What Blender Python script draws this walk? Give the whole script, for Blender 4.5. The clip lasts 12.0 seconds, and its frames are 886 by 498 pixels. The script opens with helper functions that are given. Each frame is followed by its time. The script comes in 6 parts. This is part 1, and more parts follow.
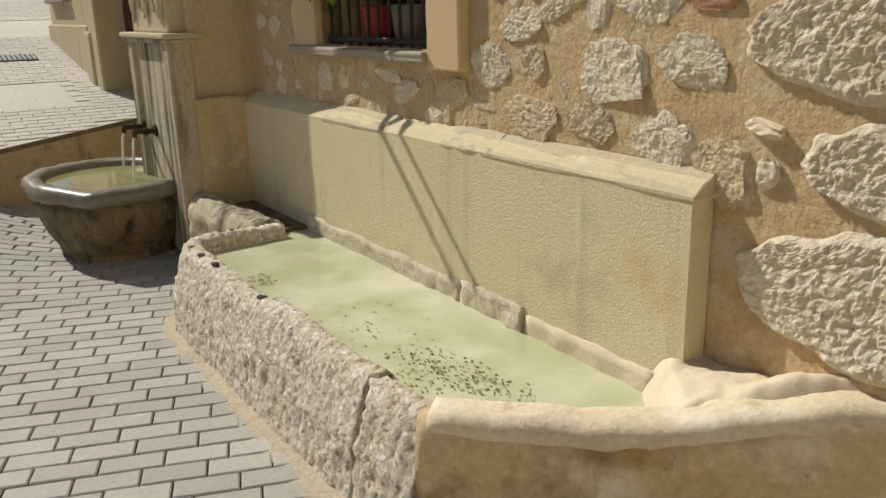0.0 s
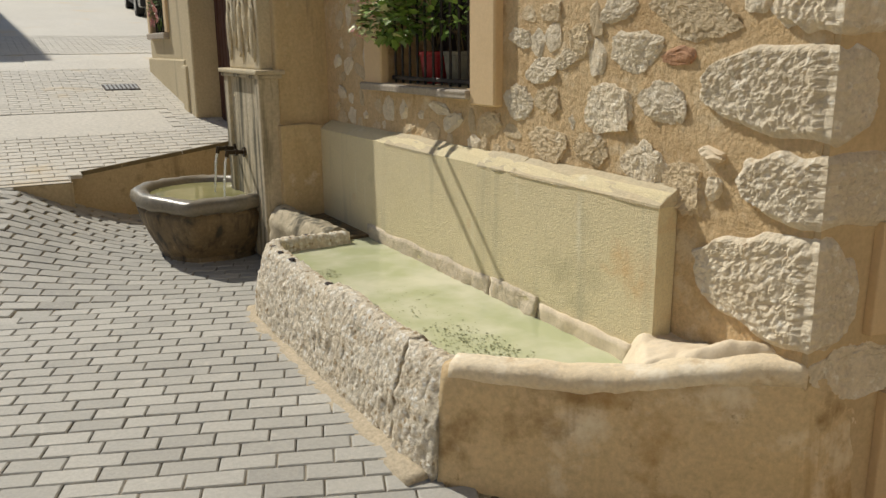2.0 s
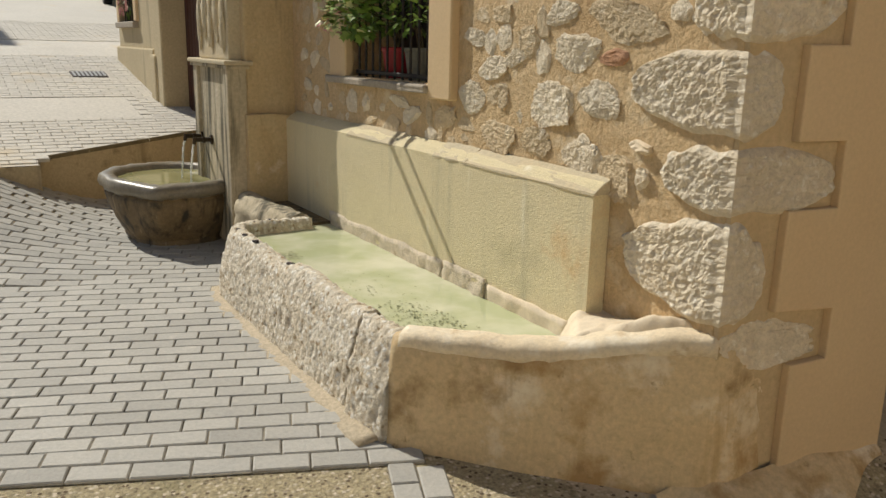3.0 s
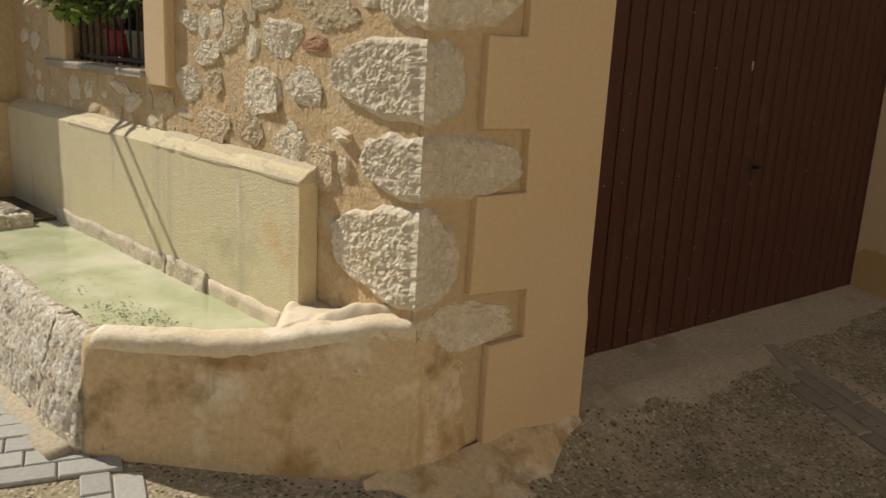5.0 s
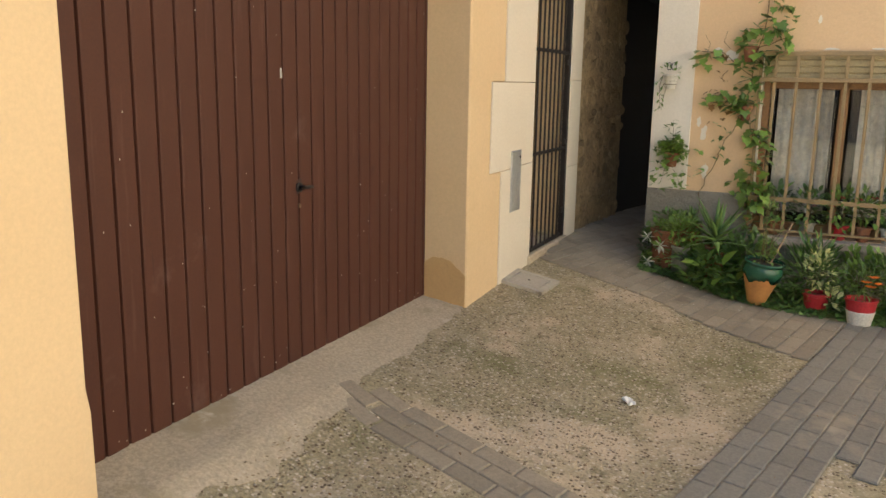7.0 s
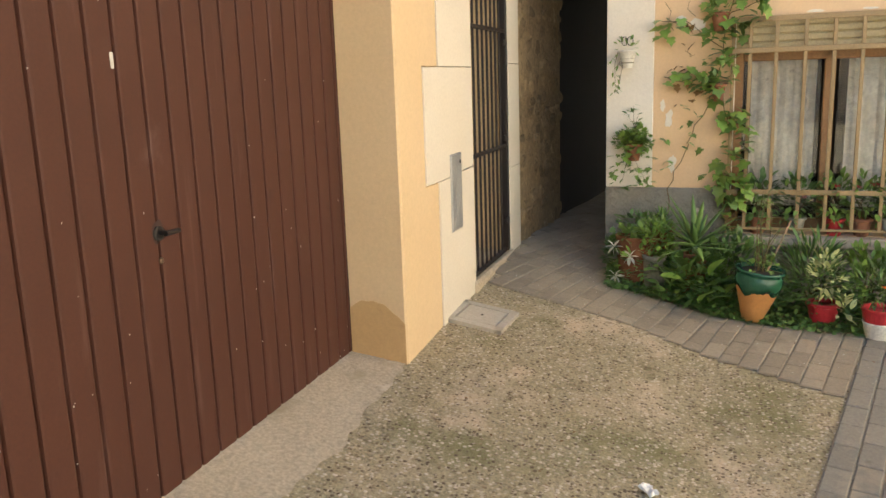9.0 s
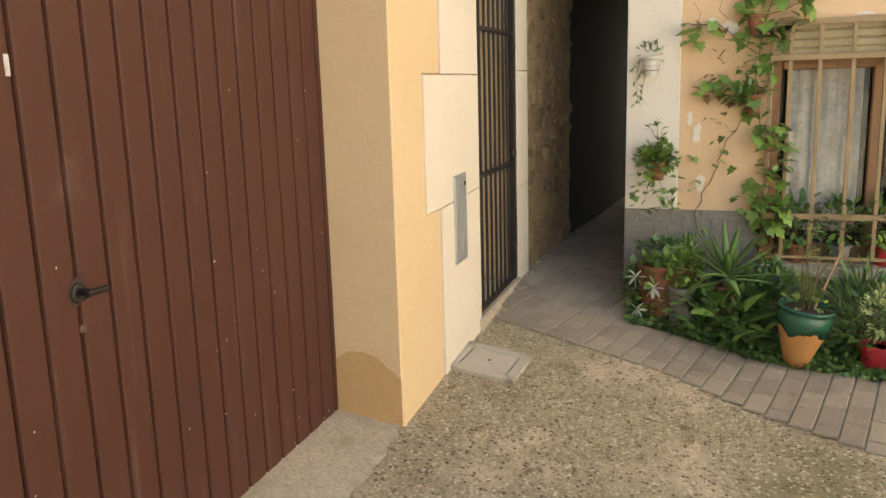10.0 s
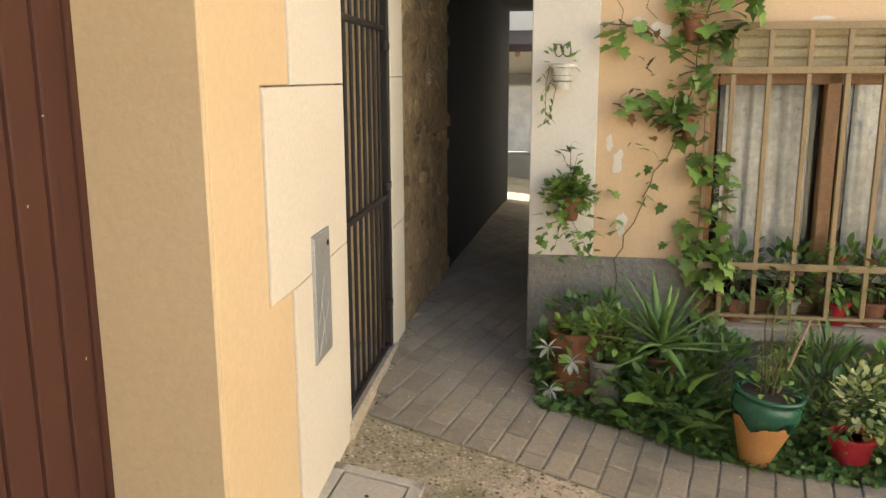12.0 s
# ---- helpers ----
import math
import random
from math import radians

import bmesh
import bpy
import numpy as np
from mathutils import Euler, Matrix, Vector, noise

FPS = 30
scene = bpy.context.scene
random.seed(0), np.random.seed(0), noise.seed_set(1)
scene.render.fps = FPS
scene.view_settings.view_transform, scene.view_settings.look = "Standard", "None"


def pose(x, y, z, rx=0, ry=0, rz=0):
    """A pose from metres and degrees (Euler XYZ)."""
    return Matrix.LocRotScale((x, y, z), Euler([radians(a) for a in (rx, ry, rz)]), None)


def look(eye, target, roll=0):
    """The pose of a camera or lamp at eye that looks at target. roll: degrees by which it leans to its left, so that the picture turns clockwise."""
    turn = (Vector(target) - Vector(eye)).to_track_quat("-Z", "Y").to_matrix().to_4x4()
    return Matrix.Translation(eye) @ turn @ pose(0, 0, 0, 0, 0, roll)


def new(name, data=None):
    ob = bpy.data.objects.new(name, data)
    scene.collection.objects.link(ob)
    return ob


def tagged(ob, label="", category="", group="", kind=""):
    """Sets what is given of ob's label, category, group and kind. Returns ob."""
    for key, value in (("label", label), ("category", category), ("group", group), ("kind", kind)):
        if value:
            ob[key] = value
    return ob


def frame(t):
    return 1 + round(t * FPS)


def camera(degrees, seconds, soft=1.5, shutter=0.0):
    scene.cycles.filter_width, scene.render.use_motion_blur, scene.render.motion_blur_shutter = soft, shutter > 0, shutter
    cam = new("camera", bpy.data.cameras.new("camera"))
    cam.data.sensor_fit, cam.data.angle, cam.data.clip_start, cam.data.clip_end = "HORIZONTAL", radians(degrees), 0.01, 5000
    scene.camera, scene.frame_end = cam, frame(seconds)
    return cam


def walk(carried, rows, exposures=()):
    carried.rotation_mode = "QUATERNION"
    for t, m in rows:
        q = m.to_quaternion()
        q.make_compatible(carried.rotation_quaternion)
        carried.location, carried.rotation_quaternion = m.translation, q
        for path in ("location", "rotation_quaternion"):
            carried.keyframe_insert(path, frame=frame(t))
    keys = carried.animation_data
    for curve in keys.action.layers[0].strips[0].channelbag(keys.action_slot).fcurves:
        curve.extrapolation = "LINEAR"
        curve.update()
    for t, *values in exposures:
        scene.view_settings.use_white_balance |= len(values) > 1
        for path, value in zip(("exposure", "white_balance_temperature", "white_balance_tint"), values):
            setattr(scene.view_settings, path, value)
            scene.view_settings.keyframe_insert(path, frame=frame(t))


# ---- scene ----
cam = camera(56.6, 12.0)
METRES, EYE, TILT, LEAN, TURN = 5.4, 1.39, 0.0, 0.0, -27.2
ROWS = [
    (0.0, 0.0, 0.0, 0.0, -0.41, -16.35, 1.38),
    (0.5, -0.0097, -0.0334, 0.0011, -1.76, -16.21, 0.5),
    (1.0, -0.0063, -0.0618, 0.0061, -0.87, -14.94, 0.75),
    (1.5, 0.0142, -0.0993, 0.0056, 2.49, -14.77, 1.54),
    (2.0, 0.0258, -0.1294, 0.0082, 4.46, -13.88, 0.51),
    (2.5, 0.0243, -0.1579, 0.0065, 3.28, -14.1, -0.6),
    (4.5, 0.0949, -0.1886, 0.0066, -0.84, -13.08, -1.45),
    (5.0, 0.1072, -0.1717, 0.0028, -10.84, -13.76, -2.98),
    (5.5, 0.1195, -0.1385, 0.0048, -22.65, -14.13, -3.49),
    (6.0, 0.1434, -0.1215, 0.0026, -30.41, -14.07, -2.46),
    (6.5, 0.1864, -0.1058, -0.0005, -33.79, -12.41, -0.79),
    (7.0, 0.2171, -0.0772, -0.0032, -38.2, -11.51, -0.92),
    (7.5, 0.2457, -0.0318, -0.0038, -43.35, -10.78, -0.97),
    (9.5, 0.384, 0.149, -0.0149, -44.86, -11.81, 2.07),
    (10.0, 0.4213, 0.1929, -0.0102, -45.38, -11.34, 1.57),
    (10.5, 0.4533, 0.2482, -0.0038, -50.42, -10.95, 0.51),
    (11.0, 0.4955, 0.2824, -0.0066, -53.03, -10.8, 1.42),
    (11.5, 0.5438, 0.3129, 0.0007, -52.46, -10.69, 1.62),
    (12.0, 0.5818, 0.3537, 0.0015, -55.71, -11.79, 0.16),
]
EXPOSURES = [(0.0, -0.36, 6450, 7), (2.5, -0.31, 6450, 7), (4.3, -0.25, 6500, 8), (5.0, -0.32, 6600, 8), (5.5, 0.06, 6500, 7), (6.0, 0.78, 6350, 6), (6.5, 1.29, 6150, 5), (7.0, 1.72, 6050, 6), (7.5, 2.04, 6050, 6), (9.5, 2.14, 6100, 6), (12.0, 2.14, 6050, 6)]
walk(cam, [(t, pose(0, 0, EYE, TILT, LEAN, TURN) @ pose(METRES * x, METRES * y, METRES * z, 90 + pitch, roll, yaw)) for t, x, y, z, yaw, pitch, roll in ROWS], EXPOSURES)

# ---- light ----
SUN_ELEV, SUN_TO = 43.0, Vector((0.43, -0.90, 0.0)).normalized()
ray_way = Vector((SUN_TO.x * math.cos(radians(SUN_ELEV)), SUN_TO.y * math.cos(radians(SUN_ELEV)), -math.sin(radians(SUN_ELEV))))
world = bpy.data.worlds.new("sky")
scene.world = world
world.use_nodes = True
sky = world.node_tree.nodes.new("ShaderNodeTexSky")
sky.sky_type, sky.sun_disc = "NISHITA", False
sky.sun_elevation, sky.sun_rotation = radians(SUN_ELEV), math.atan2(-SUN_TO.x, -SUN_TO.y)
world.node_tree.links.new(sky.outputs[0], world.node_tree.nodes["Background"].inputs[0])
world.node_tree.nodes["Background"].inputs[1].default_value = 0.075
sun_data = bpy.data.lights.new("sun", "SUN")
sun_data.energy, sun_data.angle, sun_data.color = 5.0, radians(0.7), (1.0, 0.93, 0.82)
sun = new("sun", sun_data)
sun.matrix_world = look((0, 0, 30), Vector((0, 0, 30)) + ray_way)

# ---- materials ----
def material(name, base, second=None, rough=0.85, grain=40.0, patch=3.0, mix=0.5, bump=0.25, bump_scale=None, metal=0.0, spots=None, per=0.0, fine=0.25, dist=0.02, coat=0.0, pebble=None, spec=0.5, streak=()):
    """A surface with grain, larger patches, optional stains of its own and relief."""
    m = bpy.data.materials.new(name)
    m.use_nodes = True
    t = m.node_tree
    n, l = t.nodes, t.links
    p = n["Principled BSDF"]
    geo = n.new("ShaderNodeNewGeometry")
    co = geo.outputs["Position"]
    def nz(scale, detail=6.0, roughness=0.6):
        q = n.new("ShaderNodeTexNoise")
        q.inputs["Scale"].default_value, q.inputs["Detail"].default_value, q.inputs["Roughness"].default_value = scale, detail, roughness
        l.new(co, q.inputs["Vector"])
        return q.outputs["Fac"]
    def ramp(sock, a, b):
        r = n.new("ShaderNodeMapRange")
        r.inputs["From Min"].default_value, r.inputs["From Max"].default_value = a, b
        l.new(sock, r.inputs["Value"])
        return r.outputs["Result"]
    def cblend(a, b, f, kind="MIX"):
        q = n.new("ShaderNodeMixRGB")
        q.blend_type = kind
        for s, v in ((q.inputs[0], f), (q.inputs[1], a), (q.inputs[2], b)):
            if isinstance(v, (int, float)):
                s.default_value = v
            elif isinstance(v, tuple):
                s.default_value = (*v[:3], 1.0)
            else:
                l.new(v, s)
        return q.outputs[0]
    second = second or tuple(c * 0.75 for c in base)
    col = cblend(base, second, ramp(nz(patch, 5.0), 0.5 - mix * 0.35, 0.5 + mix * 0.35))
    g = nz(grain, 4.0, 0.7)
    dark = n.new("ShaderNodeMapRange")
    dark.inputs["From Min"].default_value, dark.inputs["From Max"].default_value = 0.3, 0.7
    dark.inputs["To Min"].default_value, dark.inputs["To Max"].default_value = 1.0 - fine, 1.0 + fine * 0.6
    l.new(g, dark.inputs["Value"])
    grey = n.new("ShaderNodeCombineColor")
    for k in range(3):
        l.new(dark.outputs[0], grey.inputs[k])
    col = cblend(col, grey.outputs[0], 1.0, "MULTIPLY")
    for colour, scale, cut in (spots or ()):
        col = cblend(col, colour, ramp(nz(scale, 7.0, 0.65), cut, cut + 0.12))
    for colour, scale, cut in streak:
        # runs left by dripping water
        mp = n.new("ShaderNodeMapping")
        mp.inputs["Scale"].default_value = (scale, scale, scale * 0.09)
        l.new(co, mp.inputs["Vector"])
        q = n.new("ShaderNodeTexNoise")
        q.inputs["Scale"].default_value, q.inputs["Detail"].default_value, q.inputs["Roughness"].default_value = 1.0, 5.0, 0.6
        l.new(mp.outputs[0], q.inputs["Vector"])
        col = cblend(col, colour, ramp(q.outputs["Fac"], cut, cut + 0.14))
    vor = None
    if pebble:
        scale, dark_c, light_c = pebble
        vor = n.new("ShaderNodeTexVoronoi")
        vor.inputs["Scale"].default_value = scale
        l.new(co, vor.inputs["Vector"])
        sep = n.new("ShaderNodeSeparateColor")
        l.new(vor.outputs["Color"], sep.inputs[0])
        edge = ramp(vor.outputs["Distance"], 0.62, 0.40)
        def both(a, lo, hi):
            q = n.new("ShaderNodeMath")
            q.operation = "MULTIPLY"
            l.new(ramp(a, lo, hi), q.inputs[0])
            l.new(edge, q.inputs[1])
            return q.outputs[0]
        col = cblend(col, light_c, both(sep.outputs[0], 0.66, 0.90))
        col = cblend(col, dark_c, both(sep.outputs[1], 0.74, 0.92))
    if per:
        info = n.new("ShaderNodeObjectInfo")
        isl = geo.outputs["Random Per Island"]
        add = n.new("ShaderNodeMath")
        add.operation = "ADD"
        l.new(info.outputs["Random"], add.inputs[0])
        l.new(isl, add.inputs[1])
        fr = n.new("ShaderNodeMath")
        fr.operation = "FRACT"
        l.new(add.outputs[0], fr.inputs[0])
        mr = n.new("ShaderNodeMapRange")
        mr.inputs["To Min"].default_value, mr.inputs["To Max"].default_value = 1.0 - per, 1.0 + per
        l.new(fr.outputs[0], mr.inputs["Value"])
        gg = n.new("ShaderNodeCombineColor")
        for k in range(3):
            l.new(mr.outputs[0], gg.inputs[k])
        col = cblend(col, gg.outputs[0], 1.0, "MULTIPLY")
    l.new(col, p.inputs["Base Color"])
    p.inputs["Metallic"].default_value = metal
    rr = n.new("ShaderNodeMapRange")
    rr.inputs["To Min"].default_value, rr.inputs["To Max"].default_value = max(0.02, rough - 0.12), min(1.0, rough + 0.1)
    l.new(g, rr.inputs["Value"])
    l.new(rr.outputs[0], p.inputs["Roughness"])
    p.inputs["Specular IOR Level"].default_value = spec
    p.inputs["Coat Weight"].default_value = coat
    if bump:
        b = n.new("ShaderNodeBump")
        b.inputs["Strength"].default_value, b.inputs["Distance"].default_value = bump, dist
        l.new(nz(bump_scale or grain, 8.0, 0.65), b.inputs["Height"])
        last = b
        if vor:
            b2 = n.new("ShaderNodeBump")
            b2.invert = True
            b2.inputs["Strength"].default_value, b2.inputs["Distance"].default_value = 0.6, 0.006
            l.new(vor.outputs["Distance"], b2.inputs["Height"])
            l.new(b.outputs[0], b2.inputs["Normal"])
            last = b2
        l.new(last.outputs[0], p.inputs["Normal"])
    return m


M_PLASTER = material("ochre_plaster", (0.68, 0.515, 0.315), (0.63, 0.46, 0.265), 0.9, 60, 1.2, 0.8, 0.14, 25, fine=0.07, spots=[((0.56, 0.405, 0.225), 2.2, 0.66), ((0.42, 0.29, 0.155), 16.0, 0.73), ((0.30, 0.21, 0.11), 55.0, 0.75)])
M_PLASTER_ROUGH = material("rough_ochre_render", (0.52, 0.385, 0.215), (0.60, 0.46, 0.28), 0.95, 45, 2.5, 0.7, 0.5, 30, spots=[((0.44, 0.29, 0.145), 3.0, 0.62)], fine=0.15, dist=0.012)
M_PIER = material("flaking_cream_plaster", (0.60, 0.475, 0.285), (0.53, 0.39, 0.205), 0.92, 45, 3.0, 0.9, 0.5, 30, spots=[((0.40, 0.265, 0.13), 2.4, 0.57), ((0.72, 0.62, 0.44), 6.0, 0.60)], fine=0.16, dist=0.014, streak=[((0.32, 0.25, 0.15), 9.0, 0.60)])
M_HOUSE2 = material("weathered_grey_ochre_render", (0.58, 0.485, 0.315), (0.48, 0.39, 0.24), 0.95, 45, 2.0, 0.9, 0.4, 25, spots=[((0.34, 0.27, 0.165), 2.2, 0.62)], fine=0.16, dist=0.012, streak=[((0.34, 0.28, 0.18), 4.0, 0.60)])
M_STONE_MUTED = material("mortar_smeared_stone", (0.64, 0.52, 0.35), (0.58, 0.45, 0.28), 0.92, 45, 7.0, 0.9, 0.8, 45, spots=[((0.72, 0.65, 0.52), 12.0, 0.58), ((0.45, 0.32, 0.18), 14.0, 0.64)], fine=0.18, per=0.10, dist=0.016)
M_LID = material("pale_cover_concrete", (0.50, 0.45, 0.36), (0.44, 0.39, 0.31), 0.9, 60, 6.0, 0.9, 0.3, 50, fine=0.15)
M_MORTAR = material("ochre_mortar", (0.60, 0.42, 0.22), (0.66, 0.50, 0.30), 0.95, 50, 3.0, 0.8, 0.9, 26, spots=[((0.70, 0.58, 0.40), 6.0, 0.56), ((0.45, 0.295, 0.14), 1.3, 0.56), ((0.48, 0.32, 0.155), 9.0, 0.60)], fine=0.2, dist=0.022)
M_STONE = material("pale_limestone", (0.78, 0.69, 0.54), (0.68, 0.57, 0.41), 0.9, 45, 6.0, 0.8, 0.8, 45, spots=[((0.54, 0.39, 0.22), 9.0, 0.61), ((0.86, 0.80, 0.69), 30.0, 0.56), ((0.46, 0.34, 0.2), 45.0, 0.68)], fine=0.18, per=0.06, dist=0.016)
M_REDSTONE = material("red_sandstone", (0.45, 0.24, 0.13), (0.40, 0.24, 0.15), 0.95, 45, 6.0, 0.8, 0.7, 30)
M_BOARD = material("limewashed_render", (0.72, 0.62, 0.385), (0.78, 0.68, 0.45), 0.92, 120, 1.6, 0.9, 0.7, 130, spots=[((0.54, 0.475, 0.29), 1.6, 0.58), ((0.70, 0.50, 0.26), 2.2, 0.62), ((0.42, 0.33, 0.20), 34.0, 0.70)], fine=0.14, dist=0.010, streak=[((0.56, 0.50, 0.33), 5.0, 0.57), ((0.84, 0.78, 0.62), 9.0, 0.63)])
M_BOARD_TOP = material("worn_coping", (0.62, 0.50, 0.31), (0.55, 0.49, 0.36), 0.9, 50, 3.5, 0.9, 0.5, 40, fine=0.16)
M_TROUGH = material("rough_trough_stone", (0.80, 0.73, 0.60), (0.68, 0.57, 0.41), 0.92, 45, 5.0, 0.9, 0.9, 38, spots=[((0.50, 0.36, 0.20), 4.0, 0.60), ((0.90, 0.86, 0.77), 30.0, 0.54), ((0.40, 0.29, 0.17), 36.0, 0.63)], fine=0.24, dist=0.022, pebble=(48.0, (0.44, 0.33, 0.20), (0.92, 0.88, 0.80)))
M_TROUGH_RIM = material("worn_trough_rim", (0.70, 0.60, 0.46), (0.62, 0.52, 0.38), 0.85, 40, 6.0, 0.9, 0.6, 30, spots=[((0.45, 0.33, 0.2), 7.0, 0.62)], fine=0.2)
M_CEMENT = material("cream_cement", (0.76, 0.66, 0.51), (0.68, 0.55, 0.38), 0.88, 50, 4.0, 0.9, 0.3, 30, spots=[((0.50, 0.34, 0.18), 5.0, 0.66)], fine=0.1, dist=0.012)
M_LIP = material("worn_cream_lip", (0.80, 0.70, 0.53), (0.70, 0.56, 0.37), 0.9, 50, 4.0, 0.9, 0.5, 30, spots=[((0.82, 0.74, 0.60), 7.0, 0.55), ((0.46, 0.31, 0.15), 6.0, 0.60)], fine=0.16, dist=0.014)
M_ENDWALL = material("stained_ochre_render", (0.62, 0.46, 0.25), (0.70, 0.55, 0.34), 0.92, 45, 2.6, 0.9, 0.5, 22, spots=[((0.80, 0.70, 0.52), 3.4, 0.53), ((0.42, 0.265, 0.11), 2.6, 0.53), ((0.25, 0.15, 0.055), 2.0, 0.56), ((0.28, 0.18, 0.08), 14.0, 0.62)], fine=0.18, dist=0.014, streak=[((0.42, 0.27, 0.12), 7.0, 0.57)])
M_BASIN = material("mossy_basin_stone", (0.24, 0.165, 0.08), (0.15, 0.105, 0.055), 0.7, 40, 4.0, 0.9, 0.6, 25, spots=[((0.035, 0.03, 0.018), 3.4, 0.53), ((0.42, 0.33, 0.19), 12.0, 0.66)], fine=0.28, dist=0.012, streak=[((0.04, 0.033, 0.02), 12.0, 0.50), ((0.45, 0.35, 0.20), 18.0, 0.62)])
M_BASIN_RIM = material("wet_basin_rim", (0.17, 0.148, 0.110), (0.25, 0.215, 0.16), 0.35, 40, 7.0, 0.9, 0.35, 25, spots=[((0.09, 0.073, 0.046), 6.0, 0.58), ((0.34, 0.30, 0.23), 11.0, 0.62)], fine=0.25, dist=0.008)
M_STELE = material("weathered_fountain_stone", (0.58, 0.50, 0.36), (0.47, 0.39, 0.26), 0.9, 35, 3.0, 0.9, 0.6, 22, spots=[((0.27, 0.22, 0.14), 3.5, 0.60), ((0.70, 0.62, 0.48), 10.0, 0.62)], fine=0.22, dist=0.014, streak=[((0.12, 0.105, 0.07), 9.0, 0.48), ((0.62, 0.55, 0.42), 20.0, 0.60)])
M_PAVER = material("grey_paver", (0.45, 0.43, 0.385), (0.385, 0.37, 0.335), 0.72, 60, 1.5, 0.8, 0.3, 60, spots=[((0.27, 0.262, 0.238), 1.3, 0.60), ((0.53, 0.50, 0.44), 9.0, 0.62), ((0.22, 0.21, 0.19), 26.0, 0.70)], fine=0.14, per=0.13)
M_PAVER_DARK = material("dark_grey_paver", (0.20, 0.182, 0.150), (0.245, 0.222, 0.18), 0.85, 60, 2.0, 0.8, 0.25, 60, spots=[((0.33, 0.28, 0.205), 2.2, 0.57), ((0.13, 0.12, 0.09), 7.0, 0.64)], fine=0.2, per=0.12)
M_PATH = material("dirty_path_paver", (0.36, 0.298, 0.212), (0.30, 0.25, 0.182), 0.85, 60, 2.0, 0.9, 0.3, 60, spots=[((0.22, 0.185, 0.135), 3.0, 0.57), ((0.43, 0.36, 0.26), 11.0, 0.64)], fine=0.2, per=0.12)
M_JOINT = material("sandy_joint", (0.27, 0.235, 0.18), (0.32, 0.28, 0.21), 0.95, 60, 3.0, 0.8, 0.3, 60)
M_AGG = material("washed_aggregate", (0.46, 0.38, 0.24), (0.37, 0.315, 0.185), 0.92, 60, 1.3, 0.9, 0.8, 60, spots=[((0.60, 0.48, 0.33), 1.3, 0.52), ((0.235, 0.215, 0.10), 1.1, 0.55), ((0.19, 0.165, 0.085), 5.5, 0.60), ((0.58, 0.50, 0.36), 24.0, 0.68)], fine=0.48, dist=0.014, pebble=(64.0, (0.13, 0.09, 0.05), (0.64, 0.55, 0.42)))
M_CONCRETE = material("pale_concrete", (0.56, 0.47, 0.34), (0.46, 0.38, 0.265), 0.9, 60, 2.2, 0.9, 0.5, 60, spots=[((0.37, 0.305, 0.195), 2.6, 0.53), ((0.62, 0.545, 0.42), 5.0, 0.60), ((0.20, 0.165, 0.10), 18.0, 0.66)], fine=0.3, dist=0.012)
M_PAPER = material("crumpled_white_paper", (0.86, 0.85, 0.82), None, 0.9, 60, 5, 0.5, 0.0, fine=0.05)
M_KERB = material("ochre_kerb_wall", (0.53, 0.43, 0.27), (0.45, 0.355, 0.215), 0.92, 45, 2.0, 0.9, 0.35, 30, spots=[((0.20, 0.16, 0.09), 3.4, 0.60)], fine=0.18, streak=[((0.26, 0.205, 0.12), 6.0, 0.58)])
M_MOSS_EDGE = material("mossy_dark_edge", (0.13, 0.105, 0.06), (0.22, 0.175, 0.10), 0.92, 45, 6.0, 0.9, 0.5, 30, spots=[((0.40, 0.33, 0.20), 9.0, 0.60)], fine=0.25)
M_DOOR = material("brown_painted_metal", (0.080, 0.031, 0.0205), (0.066, 0.025, 0.0165), 0.58, 90, 1.5, 0.9, 0.06, 60, spots=[((0.115, 0.060, 0.048), 2.6, 0.62), ((0.046, 0.020, 0.015), 4.0, 0.64)], fine=0.14, spec=0.22, streak=[((0.105, 0.050, 0.039), 16.0, 0.60), ((0.045, 0.02, 0.016), 24.0, 0.66)])
# near-black: shade of rooms, gaps and holes put into colour; porch tiles too
M_DARK = material("dark_shade_and_tile", (0.03, 0.015, 0.012), None, 0.8, 40, 3, 0.5, 0.0)
M_ASHLAR = material("cream_ashlar", (0.72, 0.655, 0.545), (0.67, 0.595, 0.475), 0.88, 60, 2.0, 0.9, 0.2, 30, spots=[((0.56, 0.455, 0.32), 5.0, 0.68)], fine=0.08)
M_PALE = material("white_limewash", (0.79, 0.74, 0.65), (0.73, 0.66, 0.55), 0.9, 60, 2.0, 0.9, 0.2, 25, fine=0.06)
M_PEACH = material("peach_plaster", (0.72, 0.52, 0.32), (0.68, 0.48, 0.28), 0.9, 60, 2.0, 0.9, 0.2, 25, spots=[((0.70, 0.60, 0.47), 5.0, 0.68)], fine=0.06)
M_GREY = material("grey_cement_plinth", (0.27, 0.25, 0.212), (0.32, 0.298, 0.255), 0.92, 50, 3.0, 0.9, 1.0, 28, spots=[((0.19, 0.175, 0.15), 3.0, 0.62)], fine=0.14, dist=0.03)
M_IRON = material("black_iron", (0.02, 0.018, 0.017), (0.035, 0.025, 0.02), 0.55, 90, 6, 0.8, 0.1, 80, metal=0.4)
M_TAN_IRON = material("tan_painted_iron", (0.34, 0.235, 0.11), (0.27, 0.185, 0.085), 0.5, 90, 6, 0.8, 0.08, 80)
M_WOOD = material("varnished_frame_wood", (0.30, 0.16, 0.06), (0.24, 0.12, 0.045), 0.5, 60, 8, 0.8, 0.15, 50)
